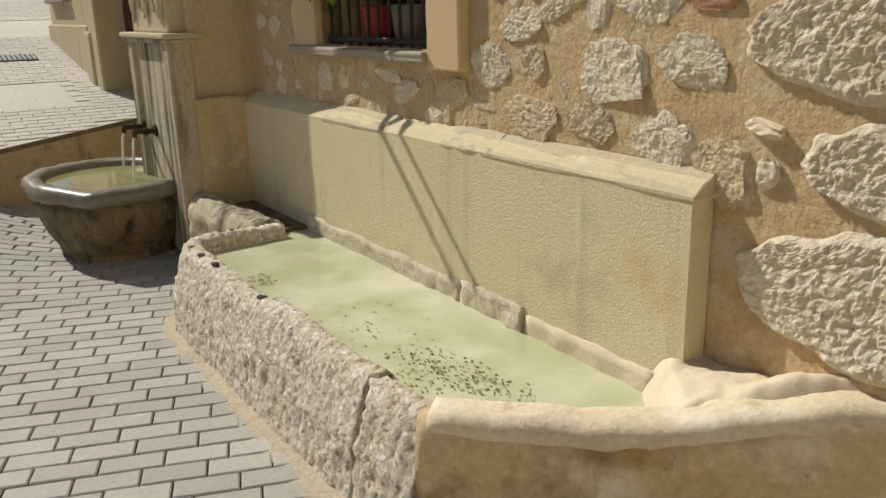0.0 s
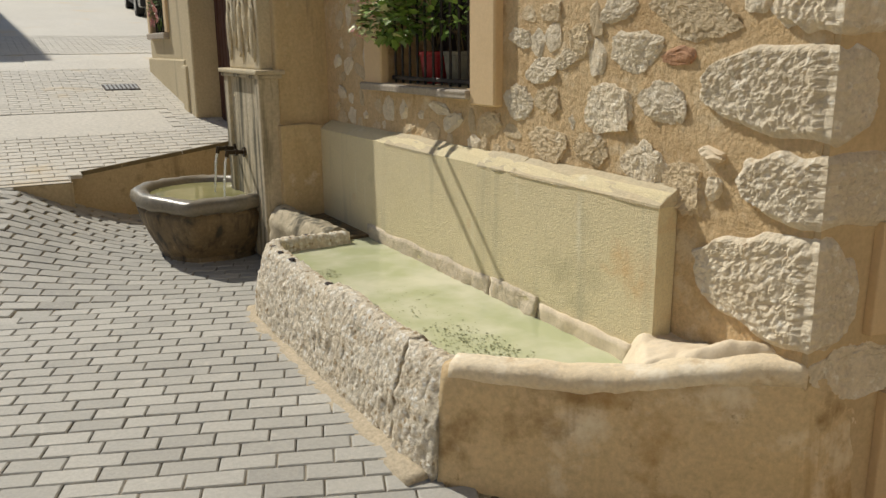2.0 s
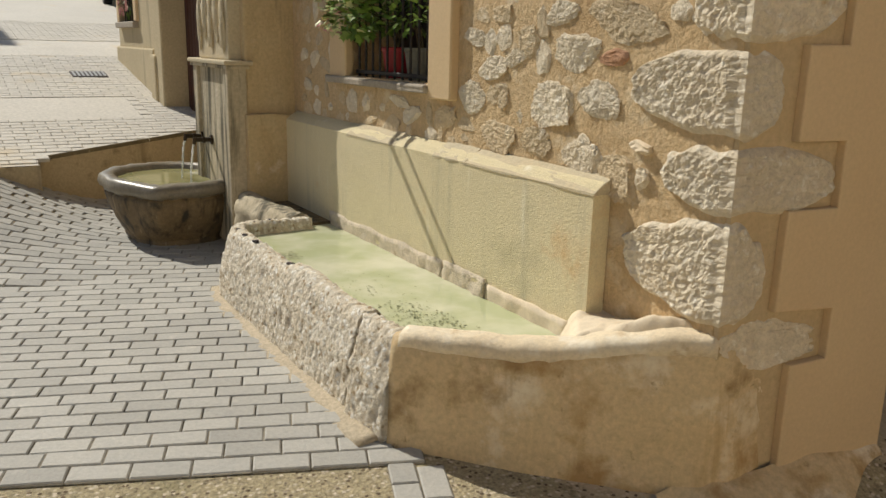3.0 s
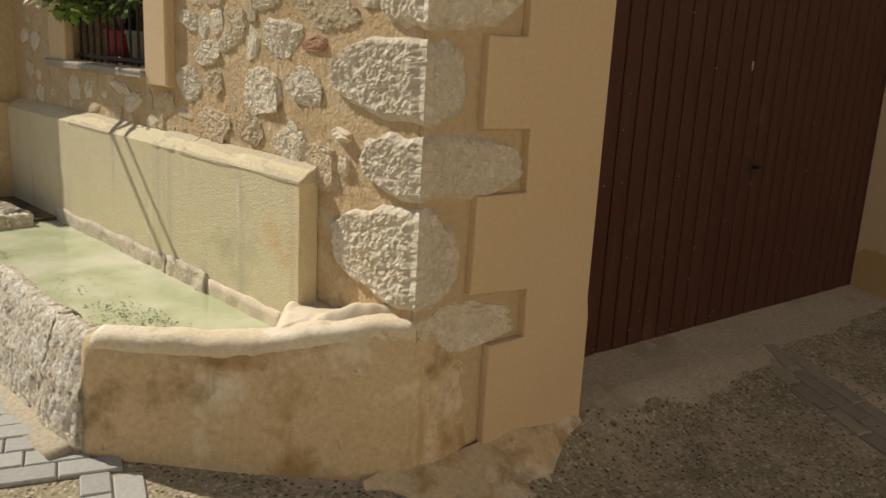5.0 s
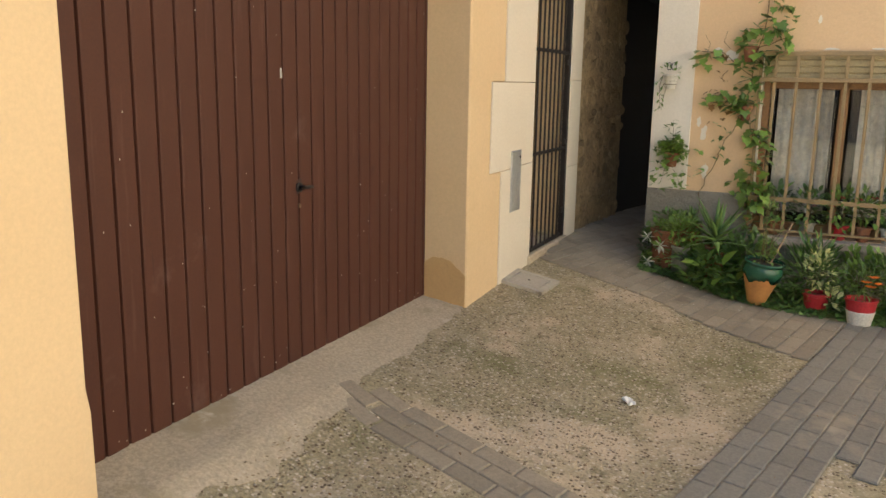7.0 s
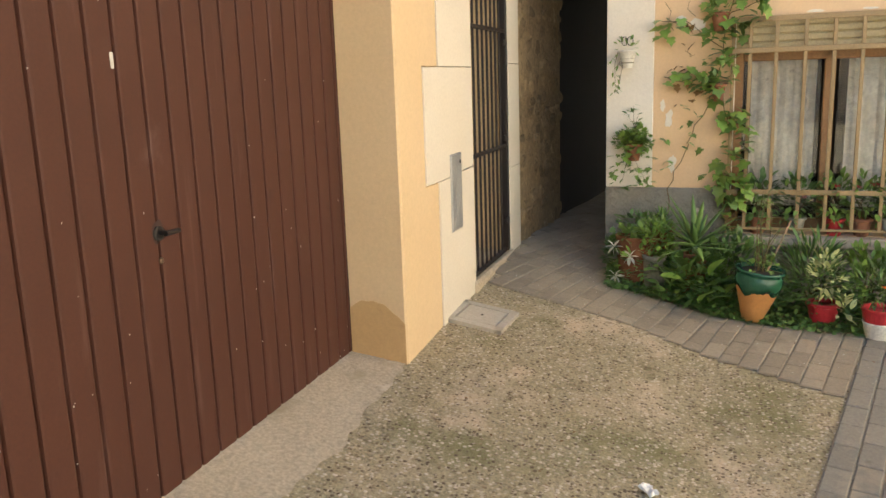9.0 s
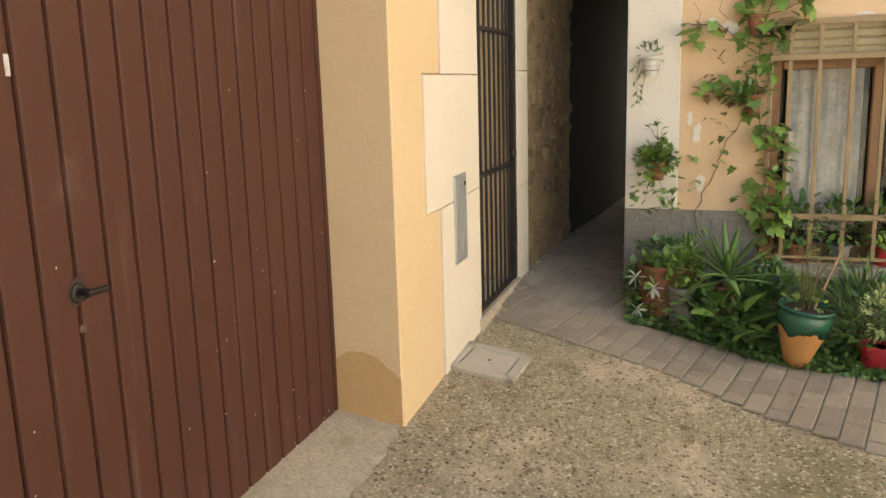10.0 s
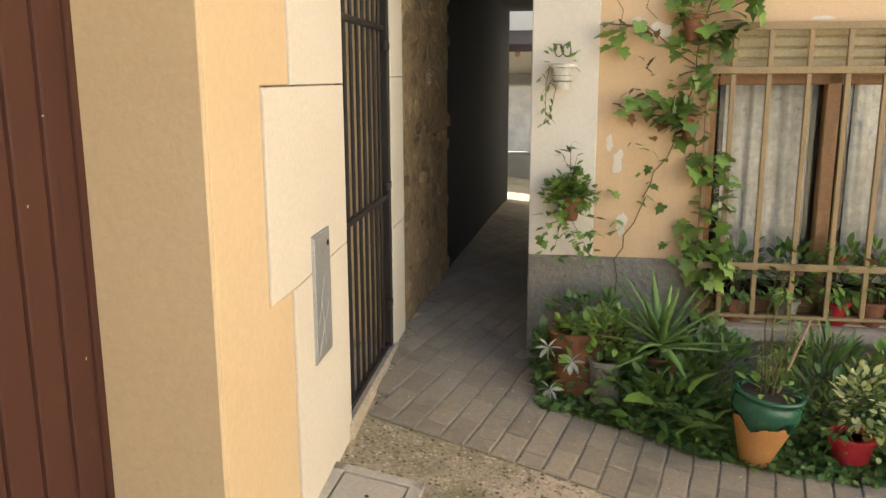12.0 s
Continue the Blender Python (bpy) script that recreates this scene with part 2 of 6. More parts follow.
M_SHUTTER = material("cream_shutter", (0.42, 0.34, 0.18), (0.38, 0.30, 0.16), 0.6, 80, 5, 0.8, 0.05, 60)
M_SILL = material("worn_sill_stone", (0.42, 0.36, 0.29), (0.33, 0.28, 0.22), 0.85, 50, 5, 0.9, 0.3, 40, spots=[((0.24, 0.18, 0.13), 9.0, 0.6)])
M_RUBBLE = material("brown_rubble", (0.44, 0.315, 0.165), (0.25, 0.175, 0.09), 0.95, 30, 5.0, 0.9, 1.0, 22, fine=0.35, per=0.35, dist=0.03, spots=[((0.55, 0.43, 0.26), 9.0, 0.60), ((0.12, 0.085, 0.045), 12.0, 0.60)])
# near-black albedo: the shade of the alley and unlit room is in the colour
M_DEEP_SHADE = material("deep_shade_render", (0.030, 0.026, 0.021), (0.020, 0.017, 0.014), 0.95, 40, 3.0, 0.9, 0.5, 25)
M_GRILLE = material("grey_aluminium", (0.42, 0.42, 0.41), (0.34, 0.34, 0.33), 0.45, 90, 6, 0.8, 0.05, 60, metal=0.35)
M_BRONZE = material("dark_bronze_tap", (0.05, 0.04, 0.03), (0.08, 0.06, 0.04), 0.4, 90, 6, 0.8, 0.1, 60, metal=0.9)
M_TILE = material("terracotta_roof", (0.40, 0.20, 0.10), (0.32, 0.16, 0.08), 0.9, 40, 4, 0.9, 0.3, 30, per=0.2)
M_FAR = material("far_street_paving", (0.66, 0.62, 0.55), (0.56, 0.525, 0.46), 0.8, 30, 0.8, 0.9, 0.3, 20, spots=[((0.62, 0.52, 0.37), 1.0, 0.58)], fine=0.2, dist=0.01, per=0.05)


def water_material(name, tint, murk, cut=0.55):
    m = bpy.data.materials.new(name)
    m.use_nodes = True
    n, l = m.node_tree.nodes, m.node_tree.links
    p = n["Principled BSDF"]
    geo = n.new("ShaderNodeNewGeometry")
    q = n.new("ShaderNodeTexNoise")
    q.inputs["Scale"].default_value, q.inputs["Detail"].default_value = 3.2, 6.0
    l.new(geo.outputs["Position"], q.inputs["Vector"])
    r = n.new("ShaderNodeValToRGB")
    r.color_ramp.elements[0].position, r.color_ramp.elements[1].position = 0.38, cut + 0.1
    r.color_ramp.elements[0].color, r.color_ramp.elements[1].color = (*tint, 1), (*murk, 1)
    l.new(q.outputs["Fac"], r.inputs[0])
    q2 = n.new("ShaderNodeTexNoise")
    q2.inputs["Scale"].default_value, q2.inputs["Detail"].default_value = 9.0, 8.0
    l.new(geo.outputs["Position"], q2.inputs["Vector"])
    b = n.new("ShaderNodeBump")
    b.inputs["Strength"].default_value, b.inputs["Distance"].default_value = 0.08, 0.01
    l.new(q2.outputs["Fac"], b.inputs["Height"])
    l.new(b.outputs[0], p.inputs["Normal"])
    l.new(r.outputs[0], p.inputs["Base Color"])
    p.inputs["Roughness"].default_value, p.inputs["IOR"].default_value = 0.06, 1.33
    return m


M_WATER = water_material("milky_green_water", (0.47, 0.50, 0.30), (0.68, 0.67, 0.50))
M_WATER_B = water_material("basin_water", (0.26, 0.25, 0.11), (0.34, 0.32, 0.16))


def glass_material(name, tint=(1, 1, 1), rough=0.0):
    m = bpy.data.materials.new(name)
    m.use_nodes = True
    p = m.node_tree.nodes["Principled BSDF"]
    p.inputs["Base Color"].default_value = (*tint, 1)
    p.inputs["Transmission Weight"].default_value, p.inputs["Roughness"].default_value, p.inputs["IOR"].default_value = 1.0, rough, 1.45
    return m


M_GLASS = glass_material("window_glass")
M_STREAM = glass_material("clear_water", (0.95, 0.98, 0.97), 0.12)
M_STREAM.node_tree.nodes["Principled BSDF"].inputs["Transmission Weight"].default_value = 0.45

# ---- helpers for shapes ----
FM = pose(1.665, 1.02, 0, 0, 0, 6.1)      # fountain wall: x into the wall, y along it away from the corner
PM = pose(7.577, 0.331, 0, 0, 0, -2.1)    # plant house front: x into the wall, y along it towards the alley
AX = radians(-14.0)                       # run of the paving
E1, E2 = Vector((math.cos(AX), math.sin(AX), 0)), Vector((-math.sin(AX), math.cos(AX), 0))


def mesh_of(bm, name):
    me = bpy.data.meshes.new(name)
    bm.to_mesh(me)
    bm.free()
    return me


def part(name, bm, mat, parent=None, label="", m=None, smooth=False):
    me = mesh_of(bm, name) if isinstance(bm, bmesh.types.BMesh) else bm
    if mat is not None and not me.materials:
        me.materials.append(mat)
    if smooth:
        me.polygons.foreach_set("use_smooth", [True] * len(me.polygons))
    ob = new(name, me)
    if parent is not None:
        ob.parent = parent
    if m is not None:
        ob.matrix_basis = m
    if label:
        ob["label"] = label
    return ob


def thing(name, label, category, m=None, group="", kind=""):
    ob = new(name)
    ob.empty_display_size = 0.1
    if m is not None:
        ob.matrix_basis = m
    return tagged(ob, label, category, group, kind)


def bx(x0, x1, y0, y1, z0, z1, bev=0.0, seg=1, bm=None):
    own = bmesh.new() if bm is None else bm
    r = bmesh.ops.create_cube(own, size=1.0)
    vs = r["verts"]
    for v in vs:
        v.co = Vector((x0 + (v.co.x + 0.5) * (x1 - x0), y0 + (v.co.y + 0.5) * (y1 - y0), z0 + (v.co.z + 0.5) * (z1 - z0)))
    if bev:
        es = list({e for v in vs for e in v.link_edges})
        bmesh.ops.bevel(own, geom=es, offset=bev, segments=seg, affect="EDGES", profile=0.6)
    return own


def rod(a, b, r, sides=8, r2=None, bm=None, caps=True):
    own = bmesh.new() if bm is None else bm
    a, b = Vector(a), Vector(b)
    m = Matrix.Translation((a + b) / 2) @ (b - a).to_track_quat("Z", "Y").to_matrix().to_4x4()
    bmesh.ops.create_cone(own, cap_ends=caps, segments=sides, radius1=r, radius2=r if r2 is None else r2, depth=(b - a).length, matrix=m)
    return own


def lathe(profile, sides=24, bm=None, squash=1.0):
    """A turned shape from (radius, height) rows."""
    own = bmesh.new() if bm is None else bm
    rings = []
    for r, z in profile:
        rings.append([own.verts.new((r * math.cos(2 * math.pi * k / sides), squash * r * math.sin(2 * math.pi * k / sides), z)) for k in range(sides)])
    for a, b in zip(rings, rings[1:]):
        for k in range(sides):
            own.faces.new((a[k], a[(k + 1) % sides], b[(k + 1) % sides], b[k]))
    for ring, flip in ((rings[0], True), (rings[-1], False)):
        if profile[0 if flip else -1][0] > 1e-4:
            own.faces.new(list(reversed(ring)) if flip else ring)
    return own


def prism(outline, z0, z1, bev=0.0, seg=2):
    """An upright prism over an outline of (x, y) corners."""
    bm = bmesh.new()
    low = [bm.verts.new((x, y, z0)) for x, y in outline]
    f = bm.faces.new(low)
    r = bmesh.ops.extrude_face_region(bm, geom=[f])
    for v in r["geom"]:
        if isinstance(v, bmesh.types.BMVert):
            v.co.z = z1
    bmesh.ops.recalc_face_normals(bm, faces=bm.faces)
    if bev:
        bmesh.ops.bevel(bm, geom=list(bm.edges), offset=bev, segments=seg, affect="EDGES", profile=0.6)
    return bm


def smooth01(x):
    x = min(1.0, max(0.0, x))
    return x * x * (3 - 2 * x)


def roughen(bm, amount, scale, seed=0.0):
    bm.normal_update()
    moves = [(v, v.normal * (noise.fractal(v.co * scale + Vector((seed, seed * 1.7, 0)), 0.6, 2.0, 4) * amount)) for v in bm.verts]
    for v, d in moves:
        v.co += d
    return bm


def panel_wall(name, y0, y1, z0, z1, holes, depth, mat, m, label="", front=0.0):
    """A wall in its own plane x = front, along y, with openings (y0, y1, z0, z1) that go through it."""
    ys = sorted({y0, y1, *[h[0] for h in holes], *[h[1] for h in holes]})
    zs = sorted({z0, z1, *[h[2] for h in holes], *[h[3] for h in holes]})
    bm = bmesh.new()
    solid = {}
    for i, (a, b) in enumerate(zip(ys, ys[1:])):
        for j, (c, d) in enumerate(zip(zs, zs[1:])):
            solid[i, j] = not any(h[0] <= (a + b) / 2 <= h[1] and h[2] <= (c + d) / 2 <= h[3] for h in holes)
    vs = {}
    def v(x, y, z):
        k = (round(x, 4), round(y, 4), round(z, 4))
        if k not in vs:
            vs[k] = bm.verts.new(k)
        return vs[k]
    f, k = front, front + depth
    for (i, j), full in solid.items():
        if not full:
            continue
        a, b, c, d = ys[i], ys[i + 1], zs[j], zs[j + 1]
        bm.faces.new((v(f, b, c), v(f, a, c), v(f, a, d), v(f, b, d)))
        bm.faces.new((v(k, a, c), v(k, b, c), v(k, b, d), v(k, a, d)))
        for (p, q), e in (((i - 1, j), (a, a, c, d)), ((i + 1, j), (b, b, c, d)), ((i, j - 1), (a, b, c, c)), ((i, j + 1), (a, b, d, d))):
            if not solid.get((p, q), False):
                ya, yb, za, zb = e
                if ya == yb:
                    bm.faces.new((v(f, ya, za), v(k, ya, za), v(k, ya, zb), v(f, ya, zb)))
                else:
                    bm.faces.new((v(f, ya, za), v(f, yb, za), v(k, yb, za), v(k, ya, za)))
    bmesh.ops.recalc_face_normals(bm, faces=bm.faces)
    ob = part(name, bm, mat, None, "", m)
    return tagged(ob, label, "wall", "", "structure")


# ---- ground ----
def fl(x, y):
    """Fountain frame: (v away from the wall, u along it)."""
    q = FM.inverted() @ Vector((x, y, 0))
    return -q.x, q.y


def ground_z(x, y):
    slope = -0.09 + 0.16 * (max(-0.35, min(y, 2.2)) - 0.77) + 0.03 * min(0.0, max(y, -6) + 0.35) + 0.045 * (max(1.8, min(x, 7.4)) - 3.57)
    slope += 0.10 * smooth01((y - 0.72) / 0.32) * (1 - smooth01((x - 2.2) / 3.0))
    if x > 7.4:
        slope -= 0.04 * min(x - 7.4, 12) * smooth01((x - 8) / 3)
    west = -0.02 + 0.055 * max(-4.0, min(0.0, y - 2.0))
    k = smooth01((x - 1.2) / 1.6)
    z = west * (1 - k) + slope * k
    v, u = fl(x, y)
    if u > 3.5 and v > 0.6:
        z = min(z + 0.58 * smooth01((v - 0.8) / 1.6) * smooth01((u - 3.2) / 3.2), 0.438 + 0.16 * (u - 6.0)) if u > 4.2 else z + 0.58 * smooth01((v - 0.8) / 1.6) * smooth01((u - 3.2) / 3.2)
    return z


def upper_z(u):
    return 0.45 + 0.16 * (min(u, 11) - 6.0) + 0.11 * max(0, min(u, 60) - 11)


def upper_start(v):
    """Near edge of the upper street, which bends away where it meets the lower one."""
    return 6.59 - 0.462 * (v + 0.05) if v < 1.486 else 5.67


def steps(lo, hi, near0, near1, fine):
    out, x = [], near0
    while x < near1:
        out.append(x)
        x += fine
    out.append(near1)
    s, x = fine, near1
    while x < hi:
        s *= 1.5
        x += s
        out.append(min(x, hi))
    s, x = fine, near0
    while x > lo:
        s *= 1.5
        x -= s
        out.insert(0, max(x, lo))
    return out


def height_sheet(xs, ys, fz):
    verts = [(x, y, fz(x, y)) for y in ys for x in xs]
    w = len(xs)
    faces = [(j * w + i, j * w + i + 1, (j + 1) * w + i + 1, (j + 1) * w + i) for j in range(len(ys) - 1) for i in range(w - 1)]
    me = bpy.data.meshes.new("sheet")
    me.from_pydata(verts, [], faces)
    return me


ground = part("ground", height_sheet(steps(-60, 60, -3, 9, 0.12), steps(-60, 60, -3, 7, 0.12), lambda x, y: ground_z(x, y) - 0.008), M_AGG, smooth=True)
tagged(ground, "washed aggregate concrete ground sloping gently between the houses", "ground", "", "structure")

# upper street behind the basin
me = height_sheet([-v for v in (14, 8, 5, 3.2, 2.4, 2.3, 2.15, 1.93, 1.8, 1.65, 1.50, 1.486, 1.4, 1.3, 0.9, 0.4, -0.4, -2.0, -5.0, -9.0)], [0, 0.06, 0.5, 1.5, 3, 5, 8, 12, 20, 35, 60], lambda x, y: 0.0)
for vert in me.vertices:
    v = -vert.co.x
    u = upper_start(v) + vert.co.y
    vert.co = Vector((-v, u, upper_z(u)))
upper = part("pavement_upper", me, M_FAR, None, "", FM)
tagged(upper, "pale brick-paved upper street climbing away behind the fountain", "pavement", "", "structure")
def kerb_face(v0, v1, low, high, proud, n):
    """A wall face that follows the edge of the upper street between two distances from the houses."""
    bm = bmesh.new()
    rows = []
    for k in range(n + 1):
        v = v0 + (v1 - v0) * k / n
        u = upper_start(v)
        top = upper_z(u)
        rows.append([bm.verts.new((-v, y, z)) for y, z in ((u - proud, top + high), (u - proud, top - low), (u + 0.14, top - low), (u + 0.14, top + high))])
    for p, q in zip(rows, rows[1:]):
        for k in range(4):
            bm.faces.new((p[k], q[k], q[(k + 1) % 4], p[(k + 1) % 4]))
    bm.faces.new(rows[0]), bm.faces.new(rows[-1][::-1])
    bmesh.ops.recalc_face_normals(bm, faces=bm.faces)
    return bm


retaining = tagged(part("retaining_wall", kerb_face(-0.05, 1.484, 0.7, -0.003, 0.0, 8), M_KERB, None, "", FM), "low stained ochre retaining wall under the upper street", "wall", "", "structure")
part("edge_course", kerb_face(-0.05, 1.480, 0.030, 0.005, 0.003, 8), M_MOSS_EDGE, retaining, "dark mossy top course")
tagged(part("kerb", kerb_face(1.487, 2.3, 0.5, -0.006, 0.0, 8), M_KERB, None, "", FM), "low ochre kerb tapering out at the edge of the upper street", "kerb", "", "structure")

# ---- houses: fountain wall, garage front ----
H = 4.6
GM = pose(0, 1.0, 0, 0, 0, 90)             # garage front: x into the wall, y = minus the world's x
wall_west = panel_wall("wall_west", 0.003, 4.9, -0.3, H, [(1.86, 2.84, 1.235, 2.55)], 0.4, M_MORTAR, FM, "ochre mortar wall set with pale rubble stones above the fountain")
wall_garage = panel_wall("wall_garage", -7.75, -1.668, -0.4, H, [(-5.355, -2.486, -0.5, 2.35), (-7.44, -6.52, 0.12, 2.3)], 0.26, M_PLASTER_ROUGH, GM, "ochre rendered house front with garage and gate openings")
bm = prism([(1.95, 1.27), (1.95, 5.5), (8.6, 5.5), (8.6, 4.9), (2.3, 4.9), (2.3, 1.27)], H, H + 0.12)
tagged(part("roof_slab", bm, M_TILE), "flat terracotta roof edge of the ochre house", "roof", "", "structure")
# unlit rooms: wall and ceiling get their darkness from the colour
tagged(part("wall_inner", bx(2.2, 8.6, 1.9, 2.0, -0.3, H), M_DARK), "inner wall coloured near-black for the unlit rooms behind the openings", "wall", "", "structure")
tagged(part("ceiling_inner", bx(1.9, 8.6, 1.27, 2.0, 2.6, 2.7), M_DARK), "ceiling coloured near-black for the unlit rooms behind the openings", "ceiling", "", "structure")


def layer(name, outline, y_front, thick, mat, label, bev=0.006):
    """A raised coat on the garage front from an outline of (x, z)."""
    bm = bmesh.new()
    f = bm.faces.new([bm.verts.new((x, y_front + thick, z)) for x, z in outline])
    r = bmesh.ops.extrude_face_region(bm, geom=[f])
    for v in r["geom"]:
        if isinstance(v, bmesh.types.BMVert):
            v.co.y = y_front
    bmesh.ops.recalc_face_normals(bm, faces=bm.faces)
    es = [e for e in bm.edges if all(abs(v.co.y - y_front) < 1e-5 for v in e.verts)]
    bmesh.ops.bevel(bm, geom=es, offset=bev, segments=2, affect="EDGES", profile=0.5)
    return tagged(part(name, bm, mat), label, "plaster", "", "structure")


# toothed smooth coat left of the garage, quoin recesses in it
layer("plaster_coat", [(1.977, -0.25), (2.502, -0.25), (2.497, 0.40), (2.484, 0.48), (2.484, H), (1.885, H), (1.885, 2.30), (2.06, 2.30), (2.06, 2.04), (1.885, 2.04), (1.885, 1.75), (2.06, 1.75), (2.06, 1.455), (1.888, 1.452), (1.888, 1.15), (2.10, 1.148), (2.105, 0.925), (1.88, 0.925), (1.875, 0.58), (2.146, 0.565), (2.146, 0.38), (1.977, 0.375)],
      0.965, 0.034, M_PLASTER, "smooth ochre plaster coat with toothed quoin recesses")
layer("jamb_coat", [(2.487, 0.0), (2.496, 0.0), (2.496, 2.35), (2.487, 2.35)], 1.0, 0.26, M_PLASTER, "smooth ochre plaster of the garage reveal", 0.002)
tagged(part("reveal_coat", bx(5.341, 5.357, 0.979, 1.262, -0.1, 2.35, 0.004), M_PLASTER), "smooth ochre plaster of the garage reveal", "plaster", "", "structure")
layer("pier_coat", [(5.352, -0.2), (5.885, -0.2), (5.885, 0.80), (5.69, 0.803), (5.69, 1.378), (5.92, 1.378), (5.92, H), (5.352, H)], 0.975, 0.028, M_PLASTER, "smooth ochre plaster pier between garage and gate")

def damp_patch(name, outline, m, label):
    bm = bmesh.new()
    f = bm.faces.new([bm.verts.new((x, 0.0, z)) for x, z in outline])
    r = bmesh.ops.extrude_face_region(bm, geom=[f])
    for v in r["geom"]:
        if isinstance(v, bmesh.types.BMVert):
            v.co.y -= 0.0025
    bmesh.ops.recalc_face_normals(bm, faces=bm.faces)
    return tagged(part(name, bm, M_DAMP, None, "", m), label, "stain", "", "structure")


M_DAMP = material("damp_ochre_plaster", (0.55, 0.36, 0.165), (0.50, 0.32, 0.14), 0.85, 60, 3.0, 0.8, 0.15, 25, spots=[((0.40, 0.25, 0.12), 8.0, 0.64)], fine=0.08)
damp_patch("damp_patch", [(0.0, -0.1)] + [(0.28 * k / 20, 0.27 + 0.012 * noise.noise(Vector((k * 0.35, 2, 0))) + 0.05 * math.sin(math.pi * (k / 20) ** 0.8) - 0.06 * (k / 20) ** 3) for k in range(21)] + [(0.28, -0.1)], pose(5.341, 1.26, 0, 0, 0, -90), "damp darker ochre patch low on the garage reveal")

# cream dressed stone round the gate
def ashlar(outline, y_front, label="cream dressed stone block beside the iron gate"):
    return layer("ashlar_block", outline, y_front, 0.032, M_ASHLAR, label, 0.004)


ashlar([(5.887, -0.2), (6.52, -0.2), (6.52, 0.815), (5.887, 0.80)], 0.968)
ashlar([(5.692, 0.806), (5.89, 0.804), (6.52, 0.819), (6.52, 1.374), (5.692, 1.374)], 0.968)
ashlar([(5.923, 1.378), (6.52, 1.378), (6.52, 2.45), (5.923, 2.45)], 0.968)
ashlar([(7.44, -0.2), (7.752, -0.2), (7.752, 0.70), (7.44, 0.70)], 0.972)
ashlar([(7.44, 0.703), (7.752, 0.703), (7.752, 1.40), (7.44, 1.40)], 0.972)
ashlar([(7.44, 1.403), (7.752, 1.403), (7.752, 2.45), (7.44, 2.45)], 0.972)
tagged(part("gate_step", bx(6.48, 7.48, 0.955, 1.25, -0.2, 0.128, 0.012), M_CONCRETE), "worn ochre concrete step under the iron gate", "step", "", "structure")
tagged(part("wall_gate_back", bx(6.3, 7.6, 1.52, 1.6, -0.2, 2.5), M_ASHLAR), "ochre rendered passage wall behind the iron gate", "wall", "", "structure")

# ---- plant house and alley ----
wall_plant = panel_wall("wall_plant_house", -6.5, 0.0, -0.9, H, [(-1.95, -0.79, 0.27, 1.62)], 0.3, M_PEACH, PM, "peach plaster house front around a barred window")
tagged(part("corner_strip", bx(-0.012, 0.3, -0.30, 0.004, 0.562, H, 0.004), M_PALE, None, "", PM), "whitewashed corner strip of the peach house", "plaster", "", "structure")
bm = bx(-0.018, 0.31, -0.77, 0.006, -0.8, 0.56, 0.006)
tagged(part("plinth", bm, M_GREY, None, "", PM), "grey rough cement plinth at the foot of the peach house", "plinth", "", "structure")
tagged(part("plinth_window", bx(-0.018, 0.2, -6.4, -0.772, -0.9, 0.205, 0.006), M_GREY, None, "", PM), "grey rough cement plinth below the barred window", "plinth", "", "structure")
tagged(part("plinth_side", bx(-0.018, 0.2, -6.4, -1.99, 0.2, 0.56, 0.006), M_GREY, None, "", PM), "grey rough cement plinth beside the barred window", "plinth", "", "structure")


def curve_wall(name, line, z0, z1, thick, mat, label):
    """A wall along a bent line of (x, y)."""
    bm = bmesh.new()
    rows = []
    for k, (x, y) in enumerate(line):
        a, b = Vector(line[max(0, k - 1)]), Vector(line[min(len(line) - 1, k + 1)])
        n = Vector((-(b - a).y, (b - a).x)).normalized() * thick
        rows.append([bm.verts.new(c) for c in ((x, y, z0), (x, y, z1), (x + n.x, y + n.y, z1), (x + n.x, y + n.y, z0))])
    for p, q in zip(rows, rows[1:]):
        for k in range(4):
            bm.faces.new((p[k], q[k], q[(k + 1) % 4], p[(k + 1) % 4]))
    bm.faces.new(rows[0]), bm.faces.new(rows[-1][::-1])
    bmesh.ops.recalc_face_normals(bm, faces=bm.faces)
    return tagged(part(name, bm, mat, smooth=False), label, "wall", "", "structure")


curve_wall("wall_alley_north", [(7.752, 0.985), (8.6, 0.93), (9.0, 0.90)], -1.0, H, 0.3, M_RUBBLE, "brown rubble stone wall at the mouth of the alley")
curve_wall("wall_alley_north_far", [(9.0, 0.93), (11.0, 0.90), (13.0, 0.84), (14.2, 0.80), (14.6, 0.76)], -2.0, H, 0.3, M_DEEP_SHADE, "rendered wall coloured near-black for the shade of the narrow alley")
curve_wall("wall_alley_south", [(17.0, -1.2), (12.0, -0.35), (9.0, 0.18), (7.86, 0.31)], -2.0, H, 0.3, M_PALE, "pale limewashed wall along the narrow alley")
tagged(part("roof_plant_house", bx(-0.25, 4.0, -6.5, 0.15, H, H + 0.12), M_TILE, None, "", PM), "terracotta eaves of the peach house", "roof", "", "structure")
